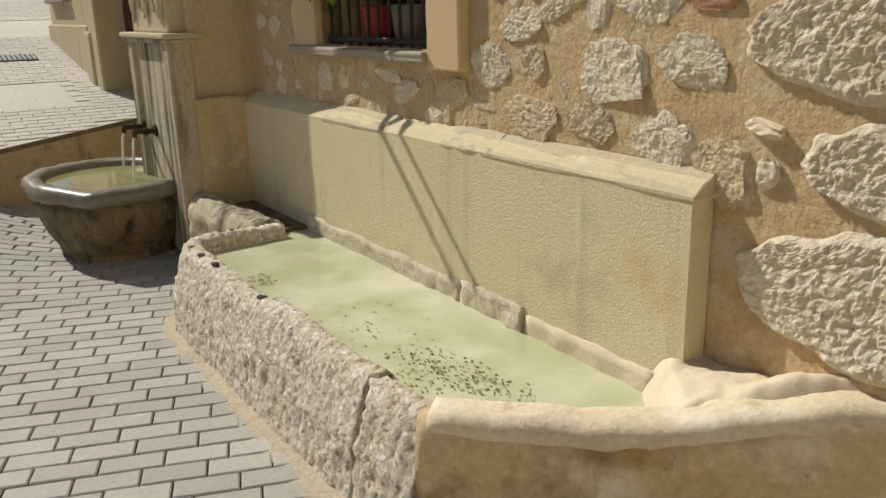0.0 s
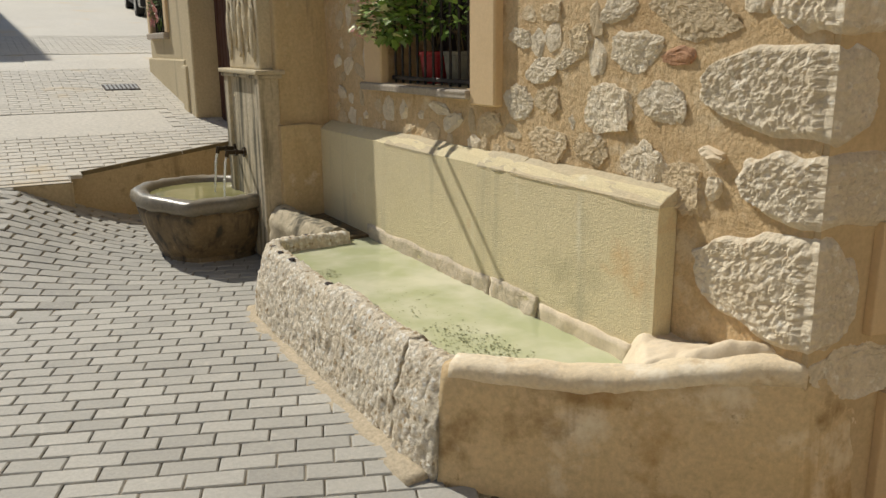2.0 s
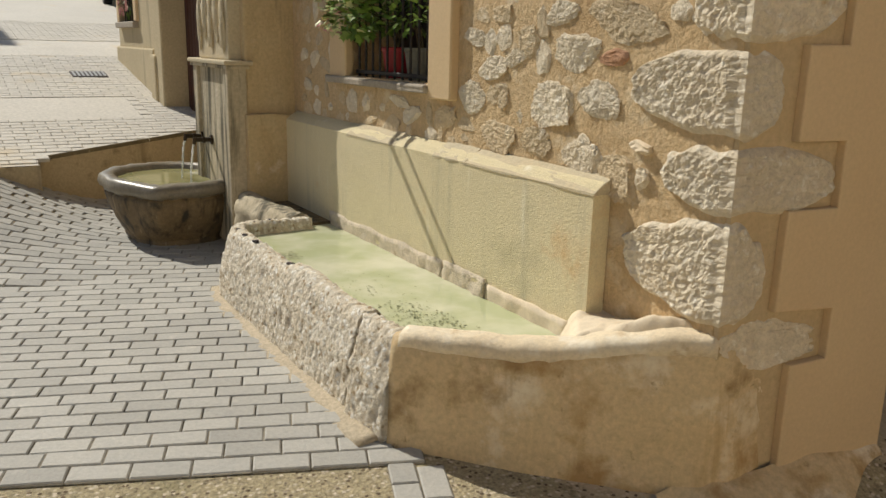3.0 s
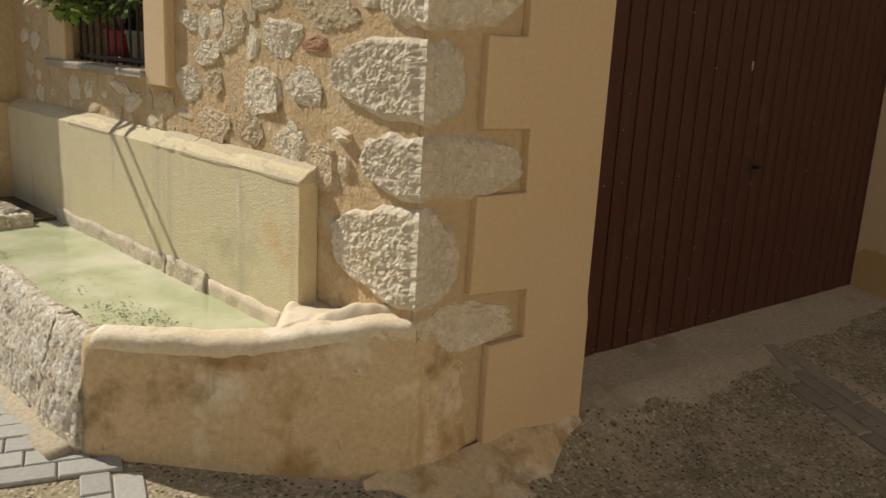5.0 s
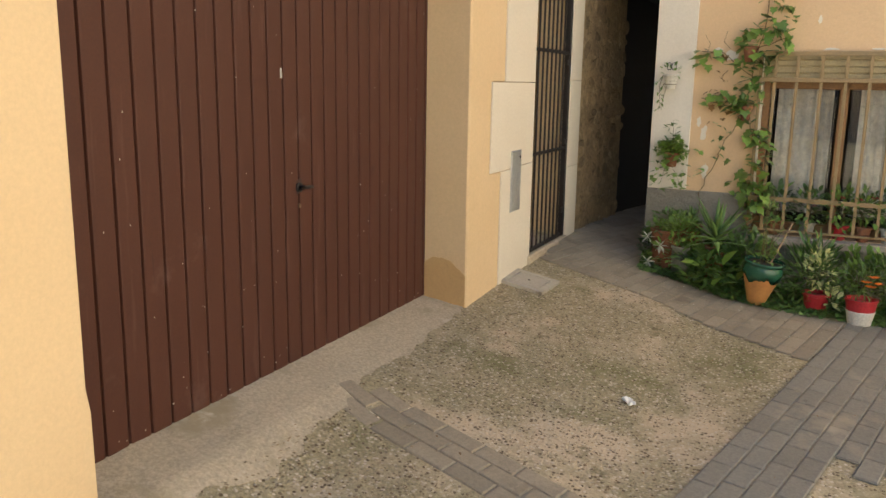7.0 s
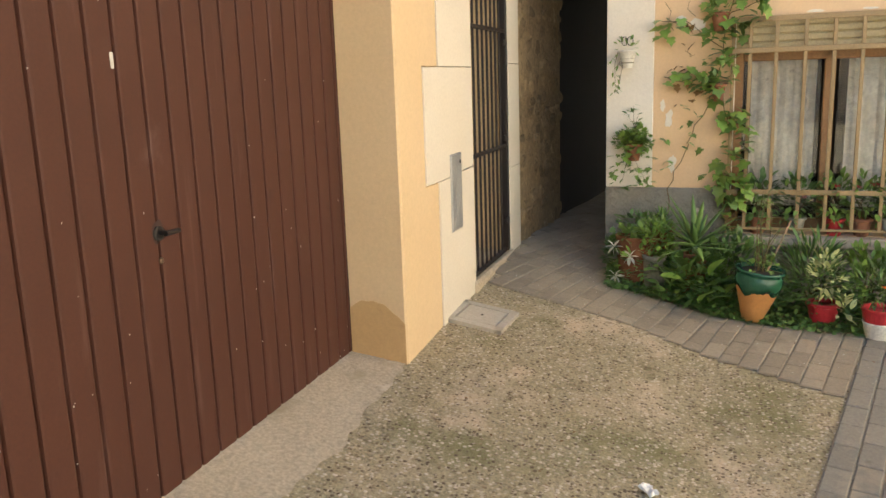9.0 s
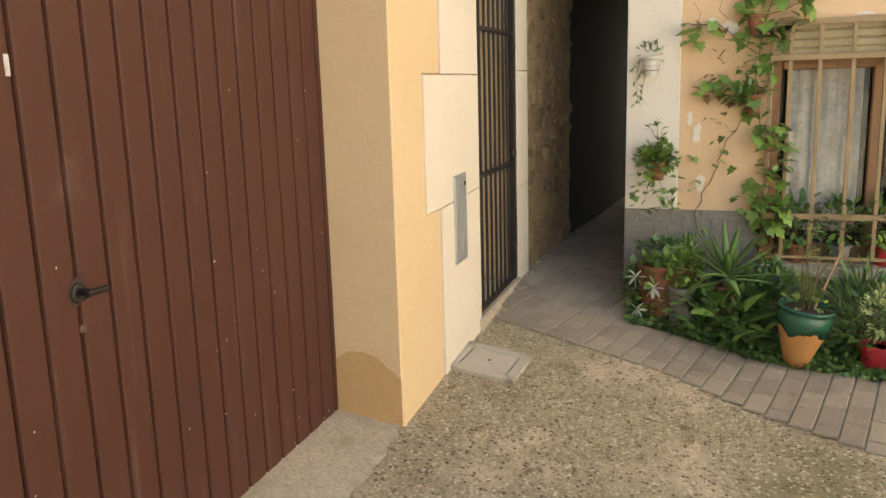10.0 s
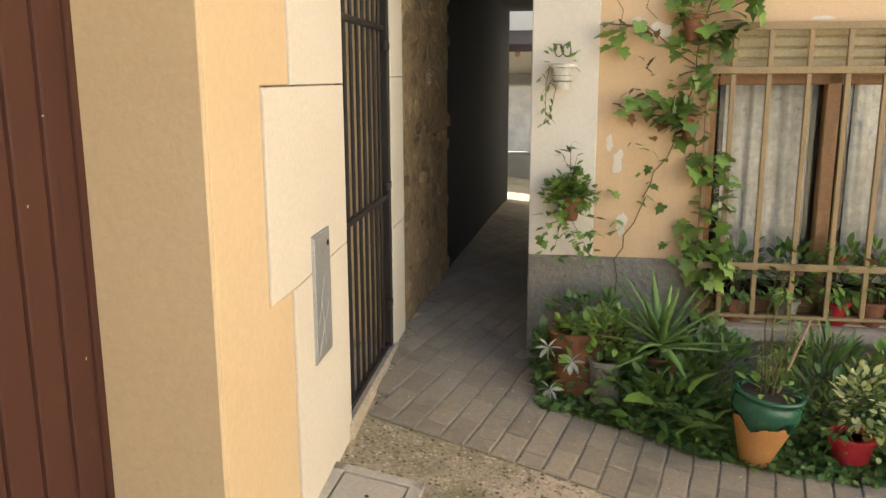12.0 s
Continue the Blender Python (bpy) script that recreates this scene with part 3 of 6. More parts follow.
def flake(y, z, w, h, seed):
    """A patch where the peach coat has come off."""
    bm = bmesh.new()
    ring = []
    for k in range(18):
        a = 2 * math.pi * k / 18
        r = 1 + 0.5 * noise.noise(Vector((math.cos(a) * 1.5, math.sin(a) * 1.5, seed))) + 0.45 * noise.noise(Vector((math.cos(a) * 4.5, math.sin(a) * 4.5, seed)))
        ring.append(bm.verts.new((-0.0035, y + w * r * math.cos(a), z + h * r * math.sin(a))))
    f = bm.faces.new(ring)
    ext = bmesh.ops.extrude_face_region(bm, geom=[f])
    for v in ext["geom"]:
        if isinstance(v, bmesh.types.BMVert):
            v.co.x = 0.002
    bmesh.ops.recalc_face_normals(bm, faces=bm.faces)
    part("flaked_patch", bm, M_PALE, wall_plant, "pale patch of flaked plaster")


for k, (y, z, w, h) in enumerate(((-0.56, 1.60, 0.05, 0.03), (-0.47, 1.64, 0.03, 0.02), (-0.40, 1.02, 0.022, 0.06), (-0.43, 0.72, 0.024, 0.06), (-0.36, 1.10, 0.014, 0.03), (-1.25, 1.645, 0.05, 0.007), (-1.55, 1.645, 0.05, 0.006), (-1.15, 1.85, 0.012, 0.03))):
    flake(y, z, w, h, 3.7 * k)
for line in (((-0.36, 1.75), (-0.40, 1.69), (-0.385, 1.62), (-0.42, 1.57)), ((-0.52, 1.78), (-0.50, 1.70), (-0.55, 1.65))):
    bm = bmesh.new()
    for (a, b), (c, d) in zip(line, line[1:]):
        rod((-0.001, a, b), (-0.001, c, d), 0.0011, 4, None, bm)
    part("crack", bm, M_DARK, wall_plant, "thin crack in the plaster")

# house at the alley's far end
far_wall = panel_wall("wall_alley_end", -6.0, 8.0, -2.5, 5.0, [(0.6, 1.5, -0.4, 1.0)], 0.3, M_PALE, pose(19.0, 0, 0), "white house front closing the far end of the alley")
porch = thing("porch_roof", "dark tiled porch roof on wooden rafters before the white house", "roof", pose(19.0, 0, 0), kind="structure")
roof_cut = bmesh.new()
bx(-1.6, 0.0, -1.5, 3.0, 1.80, 1.92, 0, 1, roof_cut)
for v in roof_cut.verts:
    v.co.z += 0.30 * (v.co.x + 1.6) / 1.6
part("tiles", roof_cut, M_DARK, porch)
for k in range(12):
    y = -1.4 + 0.36 * k
    part("rafter", rod((-1.55, y, 1.76), (-0.02, y, 2.04), 0.045, 6), M_WOOD, porch)
part("beam", bx(-0.25, 0.0, -1.5, 3.0, 1.28, 1.46, 0.01), M_GREY, porch, "grey beam under the porch roof")
tagged(part("door_far", bx(18.94, 19.0, 0.2, 1.3, 0.06, 1.26, 0.01), M_PAPER), "white painted door under the porch roof", "door", "", "structure")
tagged(part("step_far", bx(18.3, 19.0, -1.5, 3.0, -0.6, 0.04, 0.02), M_GREY), "grey step before the far house", "step", "", "structure")
# added wall, unseen, that holds the sun off the far house front
tagged(part("wall_far_north", bx(14.95, 19.3, 2.4, 2.8, -2.0, H), M_PALE), "unseen pale wall added to shade the far house front", "wall", "", "structure")

# added cover, out of view, that blocks skylight from the alley
tagged(part("ceiling_alley", prism([(8.0, 1.3), (8.0, 0.0), (15.0, -1.2), (15.0, 1.2)], 2.25, 2.45), M_DEEP_SHADE), "unseen cover added to keep daylight out of the narrow alley", "ceiling", "", "structure")

# added block above view: keeps a sun patch off the peach house
tagged(part("wall_attic", bx(5.0, 7.9, 1.05, 1.5, H - 0.02, H + 1.2), M_PLASTER_ROUGH), "unseen ochre block added over the gate to stop stray sun", "wall", "", "structure")
gate_room = bx(5.6, 7.64, 1.80, 1.88, -0.4, 2.59)
bx(5.5, 5.598, 1.27, 1.88, -0.4, 2.59, 0, 1, gate_room)
bx(7.642, 7.74, 1.27, 1.88, -0.4, 2.59, 0, 1, gate_room)
tagged(part("wall_gate_passage", gate_room, M_PLASTER_ROUGH), "dim ochre walls of the passage behind the gate", "wall", "", "structure")
# ---- neighbouring houses that close the place ----
house2 = panel_wall("wall_second_house", 7.9, 10.22, -0.5, 7.5, [(9.05, 9.98, 1.62, 2.9)], 0.5, M_HOUSE2, FM, "weathered grey-ochre house front further up the street")
tagged(part("wall_recess", bx(0.25, 0.6, 4.9, 8.0, -0.3, 6.5), M_HOUSE2, None, "", FM), "shaded ochre wall beside a wooden street door", "wall", "", "structure")
tagged(part("pilaster", bx(-0.06, 0.3, 7.55, 7.9, 0.2, 6.5, 0.015), M_HOUSE2, None, "", FM), "ochre plaster pilaster beside the wooden street door", "pilaster", "", "structure")
tagged(part("pilaster_foot", bx(-0.085, 0.3, 7.80, 8.05, 0.2, 1.25, 0.03, 2), M_HOUSE2, None, "", FM), "thick rounded foot of the ochre pilaster", "pilaster", "", "structure")
tagged(part("wall_second_gable", bx(0.502, 7.0, 9.8, 10.22, -0.5, 7.5), M_HOUSE2, None, "", FM), "plain ochre gable of the second house", "wall", "", "structure")
tagged(part("dado", bx(-0.04, 0.3, 8.06, 10.25, 0.2, 1.31, 0.015), M_HOUSE2, None, "", FM), "raised ochre dado along the second house", "plaster", "", "structure")
door2 = thing("door_2", "dark brown wooden street door of vertical boards", "door", FM @ pose(0.22, 0, 0), kind="structure")
for k in range(9):
    part("board", bx(-0.02, 0.03, 6.45 + k * 0.12, 6.56 + k * 0.12, 0.5, 2.7, 0.004), M_DOOR, door2)
M_CARPAINT = material("silver_car_paint", (0.50, 0.50, 0.49), (0.46, 0.46, 0.45), 0.3, 90, 4, 0.5, 0.0, metal=0.5, coat=0.6, fine=0.03)
M_RUBBER = material("black_rubber", (0.022, 0.021, 0.020), None, 0.8, 60, 6, 0.6, 0.1, 60)
M_CARGLASS = material("dark_car_glass", (0.02, 0.024, 0.026), None, 0.08, 60, 4, 0.5, 0.0, fine=0.02)


def parked_car(m):
    """A small hatchback, its nose towards minus y."""
    t = thing("parked_car", "small silver hatchback with dark bumper parked up the street", "car", m)
    side = [(-1.95, 0.30), (-1.98, 0.55), (-1.90, 0.72), (-1.15, 0.90), (1.75, 0.95), (1.95, 0.85), (1.97, 0.40), (1.85, 0.24), (-1.75, 0.22)]
    cabin = [(-1.15, 0.90), (-0.45, 1.40), (0.30, 1.48), (1.30, 1.42), (1.80, 0.95)]
    def slab(outline, half, bev):
        bm = bmesh.new()
        f = bm.faces.new([bm.verts.new((-half, y, z)) for y, z in outline])
        r = bmesh.ops.extrude_face_region(bm, geom=[f])
        for v in r["geom"]:
            if isinstance(v, bmesh.types.BMVert):
                v.co.x = half
        bmesh.ops.recalc_face_normals(bm, faces=bm.faces)
        bmesh.ops.bevel(bm, geom=list(bm.edges), offset=bev, segments=2, affect="EDGES", profile=0.6)
        return bm
    body = part("body", slab(side, 0.82, 0.06), M_CARPAINT, t)
    part("cabin", slab(cabin, 0.72, 0.08), M_CARPAINT, t)
    for x in (-0.725, 0.715):
        for y0, y1 in ((-0.55, 0.35), (0.42, 1.25)):
            part("side_window", bx(x, x + 0.01, y0, y1, 0.98, 1.30, 0.004), M_CARGLASS, t)
        part("sill_strip", bx(x * 1.15 - 0.006, x * 1.15 + 0.006, -1.0, 1.0, 0.24, 0.34, 0.004), M_RUBBER, body)
    part("bumper", bx(-0.80, 0.80, -2.03, -1.88, 0.26, 0.46, 0.03, 2), M_RUBBER, t, "dark plastic bumper")
    part("bumper", bx(-0.80, 0.80, 1.90, 2.02, 0.28, 0.48, 0.03, 2), M_RUBBER, t, "dark plastic bumper")
    for x in (-0.60, 0.60):
        part("headlight", bx(x - 0.16, x + 0.16, -1.985, -1.90, 0.56, 0.70, 0.02), M_CHROME, t, "clear headlight")
    for x in (-0.76, 0.76):
        for y in (-1.25, 1.25):
            w = part("wheel", rod((x - 0.09, y, 0.295), (x + 0.09, y, 0.295), 0.295, 28), M_RUBBER, t)
            part("rim", rod((x - 0.097, y, 0.295), (x + 0.097, y, 0.295), 0.19, 20), M_CHROME, w, "grey wheel rim")
    return t


M_CHROME = material("grey_wheel_metal", (0.45, 0.45, 0.44), None, 0.35, 60, 6, 0.5, 0.0, metal=0.7)
parked_car(FM @ pose(2.25, 20.6, upper_z(20.6), 6.3, 0, -4))
west_row = panel_wall("wall_west_side", -34.0, -18.3, -1.0, 8.2, [(-20, -19, 3.2, 4.6), (-24, -23, 3.2, 4.6)], 0.5, M_PALE, FM @ pose(-3.6, 0, 0, 0, 0, 180), "pale house row across the upper street")
tagged(part("wall_west_gable", bx(-9.0, -4.1, 18.3, 18.7, -1.0, 8.2), M_PALE, None, "", FM), "pale gable of the house across the street", "wall", "", "structure")
west_low = panel_wall("wall_west_low", -8.0, 16.0, -1.5, 4.2, [(-2, -1, 1.0, 2.4), (3, 4, 0.1, 2.2), (8, 9, 1.2, 2.6)], 0.5, M_ASHLAR, FM @ pose(-15.0, 0, 0, 0, 0, 180) @ pose(0, -14, 0), "cream house row on the low side of the street")
# unseen sunlit row, cream so that it bounces warm light into the yard
south_row = panel_wall("wall_south_side", -14.0, 9.0, -1.5, 5.5, [(-9, -8, 1.5, 2.9), (-5, -4, 1.5, 2.9), (-1, 0, 1.5, 2.9), (3, 4, 1.5, 2.9)], 0.5, M_ASHLAR, pose(0, -6.4, 0, 0, 0, -90), "unseen cream house row behind the street corner, added to bounce warm sun")
east_row = panel_wall("wall_east_end", -9.0, -3.0, -1.5, 5.0, [], 0.4, M_PALE, pose(13.0, 0, 0), "pale house front down the side street")

# ---- stones in the walls ----
def stone_mesh(name, w, h, d, seed, detail=2):
    """A rough dressed stone: w along y, h up, d proud, with chipped faces."""
    bm = bmesh.new()
    bmesh.ops.create_icosphere(bm, subdivisions=detail, radius=1.0)
    r = random.Random(int(seed * 10))
    cuts = []
    for k in range(9):
        a = 2 * math.pi * (k + r.uniform(-0.3, 0.3)) / 9
        cuts.append((Vector((r.uniform(-0.5, 0.2), math.cos(a), math.sin(a))).normalized(), r.uniform(0.66, 0.97)))
    for k in range(5):
        cuts.append((Vector((-1, r.uniform(-0.6, 0.6), r.uniform(-0.6, 0.6))).normalized(), r.uniform(0.45, 0.9)))
    for v in bm.verts:
        c = v.co.copy()
        q = Vector([math.copysign(abs(a) ** 0.75, a) for a in c])
        for n, lim in cuts:
            over = q.dot(n) - lim
            if over > 0:
                q -= n * over
        big = noise.noise(c * 1.3 + Vector((seed, seed * 0.7, 3)))
        mid = noise.noise(c * 3.1 + Vector((seed, 9, seed)))
        small = noise.noise(c * 7.5 + Vector((5, seed, seed)))
        k = 1.06 + 0.16 * big + 0.12 * mid + 0.07 * small
        pit = 0.0
        if detail > 3:
            f = Vector((q.x * 0.03, q.y * w / 2, q.z * h / 2))
            pit = 0.0045 * noise.noise(f * 44 + Vector((seed, 0, 2))) + 0.0038 * noise.noise(f * 100 + Vector((1, seed, 0))) + 0.0050 * noise.noise(f * 24 + Vector((0, 3, seed)))
        v.co = Vector((q.x * d * (1 + 0.40 * mid + (0.10 if detail > 3 else 0.25) * small) + d * 0.25 + math.copysign(pit, c.x), q.y * w / 2 * k, q.z * h / 2 * k))
    me = mesh_of(bm, name)
    return me


rng = random.Random(5)
BIG = ((0.91, 0.66, 1.35, 1.47), (1.07, 0.76, 1.10, 1.29), (0.73, 0.52, 1.17, 1.31), (0.82, 0.60, 0.93, 1.10), (0.60, 0.42, 0.88, 1.06), (0.74, 0.30, 1.46, 1.60),
       (1.44, 1.25, 1.28, 1.38), (1.32, 1.22, 1.16, 1.27), (1.42, 1.17, 0.97, 1.10), (1.11, 0.90, 0.99, 1.10), (1.62, 1.41, 1.13, 1.27), (1.86, 1.66, 1.02, 1.13),
       (1.16, 1.03, 1.38, 1.51), (0.97, 0.79, 1.52, 1.60), (1.35, 1.21, 1.52, 1.60), (1.58, 1.42, 1.43, 1.49), (1.25, 1.10, 1.35, 1.41))
taken = []
for k, (u1, u0, z0, z1) in enumerate(BIG):
    me = stone_mesh("stone", u1 - u0 + 0.03, z1 - z0 + 0.02, 0.014 if k > 4 else 0.019, 3.1 * k + 1, 6)
    me.materials.append(M_STONE_MUTED if k in (4, 5, 7, 8, 9, 11, 12, 14) else M_STONE)
    part("stone", me, None, wall_west, "", pose(-0.004, (u0 + u1) / 2, (z0 + z1) / 2, rng.uniform(-14, 14), 0, 0))
    taken.append(((u0 + u1) / 2, (z0 + z1) / 2, (u1 - u0) / 2, (z1 - z0) / 2))
me = stone_mesh("stone", 0.16, 0.07, 0.02, 77.0, 3)
me.materials.append(M_REDSTONE)
part("stone", me, None, wall_west, "small red sandstone", pose(-0.004, 0.575, 1.395))
taken.append((0.575, 1.395, 0.09, 0.04))
me = stone_mesh("stone", 0.12, 0.05, 0.03, 71.0, 3)
me.materials.append(M_CEMENT)
part("stone", me, None, wall_west, "", pose(-0.01, 0.395, 1.09, 15, 0, 0))
taken.append((0.395, 1.09, 0.07, 0.03))
shapes = []
for k in range(9):
    me = stone_mesh("stone", 1.0, 1.0, 0.013, 11.3 * k + 40, 3)
    me.materials.append(M_STONE if k % 2 == 0 else M_STONE_MUTED)
    shapes.append(me)
taken += [(0.2, 1.3, 0.3, 0.16), (0.15, 1.02, 0.2, 0.13), (0.2, 0.72, 0.28, 0.2), (2.35, 1.9, 0.75, 0.75)]
placed = 0
for k in range(5000):
    u, z = rng.uniform(0.15, 3.62), 0.97 + rng.random() ** 1.6 * 2.2
    w, h = rng.uniform(0.06, 0.24), rng.uniform(0.05, 0.15)
    if placed >= 210 or any(abs(u - a) < c + w / 2 - 0.012 and abs(z - b) < d + h / 2 - 0.012 for a, b, c, d in taken):
        continue
    taken.append((u, z, w / 2, h / 2))
    placed += 1
    part("stone", rng.choice(shapes), None, wall_west, "", pose(rng.uniform(-0.007, 0.003), u, z, rng.uniform(-20, 20), 0, 0) @ Matrix.Diagonal((rng.uniform(0.8, 1.6), w * 1.08, h * 1.08, 1)))


def corner_stone(z0, z1, along_u, along_x, seed, proud=0.022):
    """A quoin that wraps the house corner, rough-hewn on both faces."""
    bm = bmesh.new()
    n, mz = 110, 44
    uu = [(-1 + 2 * k / n) for k in range(n + 1)]
    grid = []
    for j in range(mz + 1):
        row = []
        fz = j / mz
        for s in uu:
            pinch = 1 - 0.20 * abs(2 * fz - 1) ** 2.5 * (1 + 1.2 * noise.noise(Vector((seed, fz * 2, math.copysign(2, s))))) + 0.07 * noise.noise(Vector((fz * 5, seed, math.copysign(4, s))))
            if s < 0:
                base, nor, ln = FM @ Vector((0, -s * along_u * pinch, 0)), FM.to_3x3() @ Vector((-1, 0, 0)), along_u
            else:
                base, nor, ln = FM @ Vector((0, 0, 0)) + Vector((s * along_x * pinch, -0.02, 0)), Vector((0, -1, 0)), along_x
            if abs(s) < 0.04:
                nor = (FM.to_3x3() @ Vector((-1, 0, 0)) + Vector((0, -1, 0))).normalized()
            edge = min(1.0, (1 - abs(s)) * ln / 0.035, fz * (z1 - z0) / 0.03, (1 - fz) * (z1 - z0) / 0.03)
            wob = noise.noise(Vector((s * 2.2, fz * 1.2, seed))) * 0.05
            squeeze = 1 - 0.40 * max(0.0, abs(s) - 0.45) / 0.55 * (1 + noise.noise(Vector((s * 3, seed, 0))))
            z = (z0 + z1) / 2 + (fz - 0.5) * (z1 - z0) * squeeze + wob * (0.6 if 0 < j < mz else 1.0)
            p = base + Vector((0, 0, z))
            chip = noise.fractal(p * 22 + Vector((seed, 0, 0)), 0.7, 2.1, 4) * 0.006 + noise.noise(p * 60) * 0.006 + noise.noise(p * 110) * 0.004
            p += nor * (-0.02 + (proud + 0.02) * edge ** 0.5 + chip * edge)
            row.append(bm.verts.new(p))
        grid.append(row)
    for a, b in zip(grid, grid[1:]):
        for k in range(n):
            bm.faces.new((a[k], a[k + 1], b[k + 1], b[k]))
    bmesh.ops.recalc_face_normals(bm, faces=bm.faces)
    me = mesh_of(bm, "cornerstone")
    me.materials.append(M_STONE)
    return part("cornerstone", me, None, wall_garage, "large pale rough-hewn cornerstone", GM.inverted())


for z0, z1, au, ax, sd in ((1.45, 1.72, 0.22, 0.40, 2.0), (1.155, 1.44, 0.48, 0.17, 7.0), (0.905, 1.135, 0.30, 0.45, 13.0), (0.535, 0.885, 0.46, 0.18, 19.0), (1.74, 2.02, 0.42, 0.18, 23.0), (2.04, 2.28, 0.25, 0.40, 31.0)):
    corner_stone(z0, z1, au, ax, sd)
me = stone_mesh("cornerstone", 0.47, 0.23, 0.026, 91.0, 6)
me.materials.append(M_STONE)
part("cornerstone", me, None, wall_garage, "pale rough-hewn stone low on the corner", pose(0.0, -1.90, 0.465, 8, 0, 0))
me = stone_mesh("cornerstone", 0.26, 0.21, 0.016, 95.0, 5)
me.materials.append(M_ENDWALL)
part("cornerstone", me, None, wall_garage, "low cornerstone smeared with ochre render", pose(0.006, -1.82, 0.24))
# rubble of the alley mouth
for k in range(9):
    me = stone_mesh("rubble_stone", 1.0, 1.0, 0.025, 7.7 * k + 140, 2)
    me.materials.append(M_RUBBLE)
    shapes.append(me)
al = bpy.data.objects["wall_alley_north"]
x, z, row = 7.8, 0.0, 0
while z < 2.6:
    h = rng.uniform(0.07, 0.15)
    x = 7.78 + rng.uniform(0, 0.08)
    while x < 8.95:
        w = rng.uniform(0.10, 0.26)
        yy = 0.985 - 0.065 * (x + w / 2 - 7.752)
        part("rubble_stone", shapes[9 + rng.randrange(9)], None, al, "", pose(x + w / 2, yy + rng.uniform(-0.006, 0.012), z + h / 2 + rng.uniform(-0.02, 0.02), 0, rng.uniform(-16, 16), 90) @ Matrix.Diagonal((rng.uniform(0.6, 1.7), w * rng.uniform(0.85, 1.1), h * rng.uniform(0.85, 1.25), 1)))
        x += w
    z += h
# ---- fountain ----
def resample(line, step):
    out = [Vector(line[0])]
    for a, b in zip(line, line[1:]):
        a, b = Vector(a), Vector(b)
        k = max(1, int((b - a).length / step))
        out += [a + (b - a) * i / k for i in range(1, k + 1)]
    return out


def loft(line, profile, step=0.03, lift=None, rough=0.0, scale=12.0, seed=0.0):
    """A closed profile of (offset to the left, height) carried along a line of (x, y)."""
    pts = resample(line, step)
    bm = bmesh.new()
    rows = []
    total = sum((b - a).length for a, b in zip(pts, pts[1:]))
    s = 0.0
    for k, p in enumerate(pts):
        if k:
            s += (p - pts[k - 1]).length
        d = (pts[min(len(pts) - 1, k + 1)] - pts[max(0, k - 1)]).normalized()
        n = Vector((-d.y, d.x))
        up = lift(s / total) if lift else 0.0
        rows.append([bm.verts.new((p.x + n.x * o, p.y + n.y * o, z + (up if z > 0.15 else 0.0))) for o, z in profile])
    m = len(profile)
    for a, b in zip(rows, rows[1:]):
        for k in range(m):
            bm.faces.new((a[k], b[k], b[(k + 1) % m], a[(k + 1) % m]))
    bm.faces.new(rows[0][::-1]), bm.faces.new(rows[-1])
    bmesh.ops.recalc_face_normals(bm, faces=bm.faces)
    if rough:
        roughen(bm, rough, scale, seed)
    return bm


def dense(profile, step=0.04):
    out = []
    for a, b in zip(profile, profile[1:] + profile[:1]):
        a, b = Vector(a), Vector(b)
        k = max(1, int((b - a).length / step))
        out += [tuple(a + (b - a) * i / k) for i in range(k)]
    return out


trough = thing("stone_trough", "long pale rough-hewn stone water trough with worn rim", "trough", FM)
PROF = dense([(-0.085, -0.12), (-0.05, 0.18), (-0.004, 0.345), (0.022, 0.378), (0.070, 0.380), (0.092, 0.352), (0.115, 0.1), (0.115, -0.12)], 0.018)
FRONT = [(-0.25, 2.975), (-0.58, 2.96), (-0.68, 2.945), (-0.745, 2.905), (-0.78, 2.83), (-0.788, 2.6), (-0.785, 1.90)]
part("far_stone", loft(FRONT, PROF, 0.014, lambda s: 0.012 * math.sin(s * 5) - 0.004, 0.011, 34, 1.0), M_TROUGH, trough, "rounded far stone of the trough", smooth=True)
part("middle_stone", loft([(-0.788, 1.893), (-0.785, 1.5), (-0.778, 1.088)], PROF, 0.014, lambda s: 0.012 + 0.012 * math.sin(s * 6), 0.011, 34, 4.0), M_TROUGH, trough, smooth=True)
part("near_stone", loft([(-0.792, 1.050), (-0.782, 0.9), (-0.765, 0.79)], PROF, 0.013, lambda s: 0.004, 0.012, 34, 8.0), M_TROUGH, trough, smooth=True)
part("joint", loft([(-0.772, 1.095), (-0.772, 1.045)], [(-0.070, -0.1), (-0.034, 0.2), (0.010, 0.360), (0.08, 0.370), (0.1, -0.1)], 0.02), M_MOSS_EDGE, trough, "brown mortar joint")
part("joint", loft([(-0.772, 1.900), (-0.772, 1.884)], [(-0.06, -0.1), (-0.02, 0.2), (0.01, 0.365), (0.08, 0.370), (0.1, -0.1)], 0.02), M_MOSS_EDGE, trough, "brown mortar joint")
ENDP = dense([(-0.05, -0.25), (-0.035, 0.05), (-0.012, 0.335), (0.018, 0.376), (0.085, 0.384), (0.125, 0.350), (0.15, 0.05), (0.15, -0.25)])
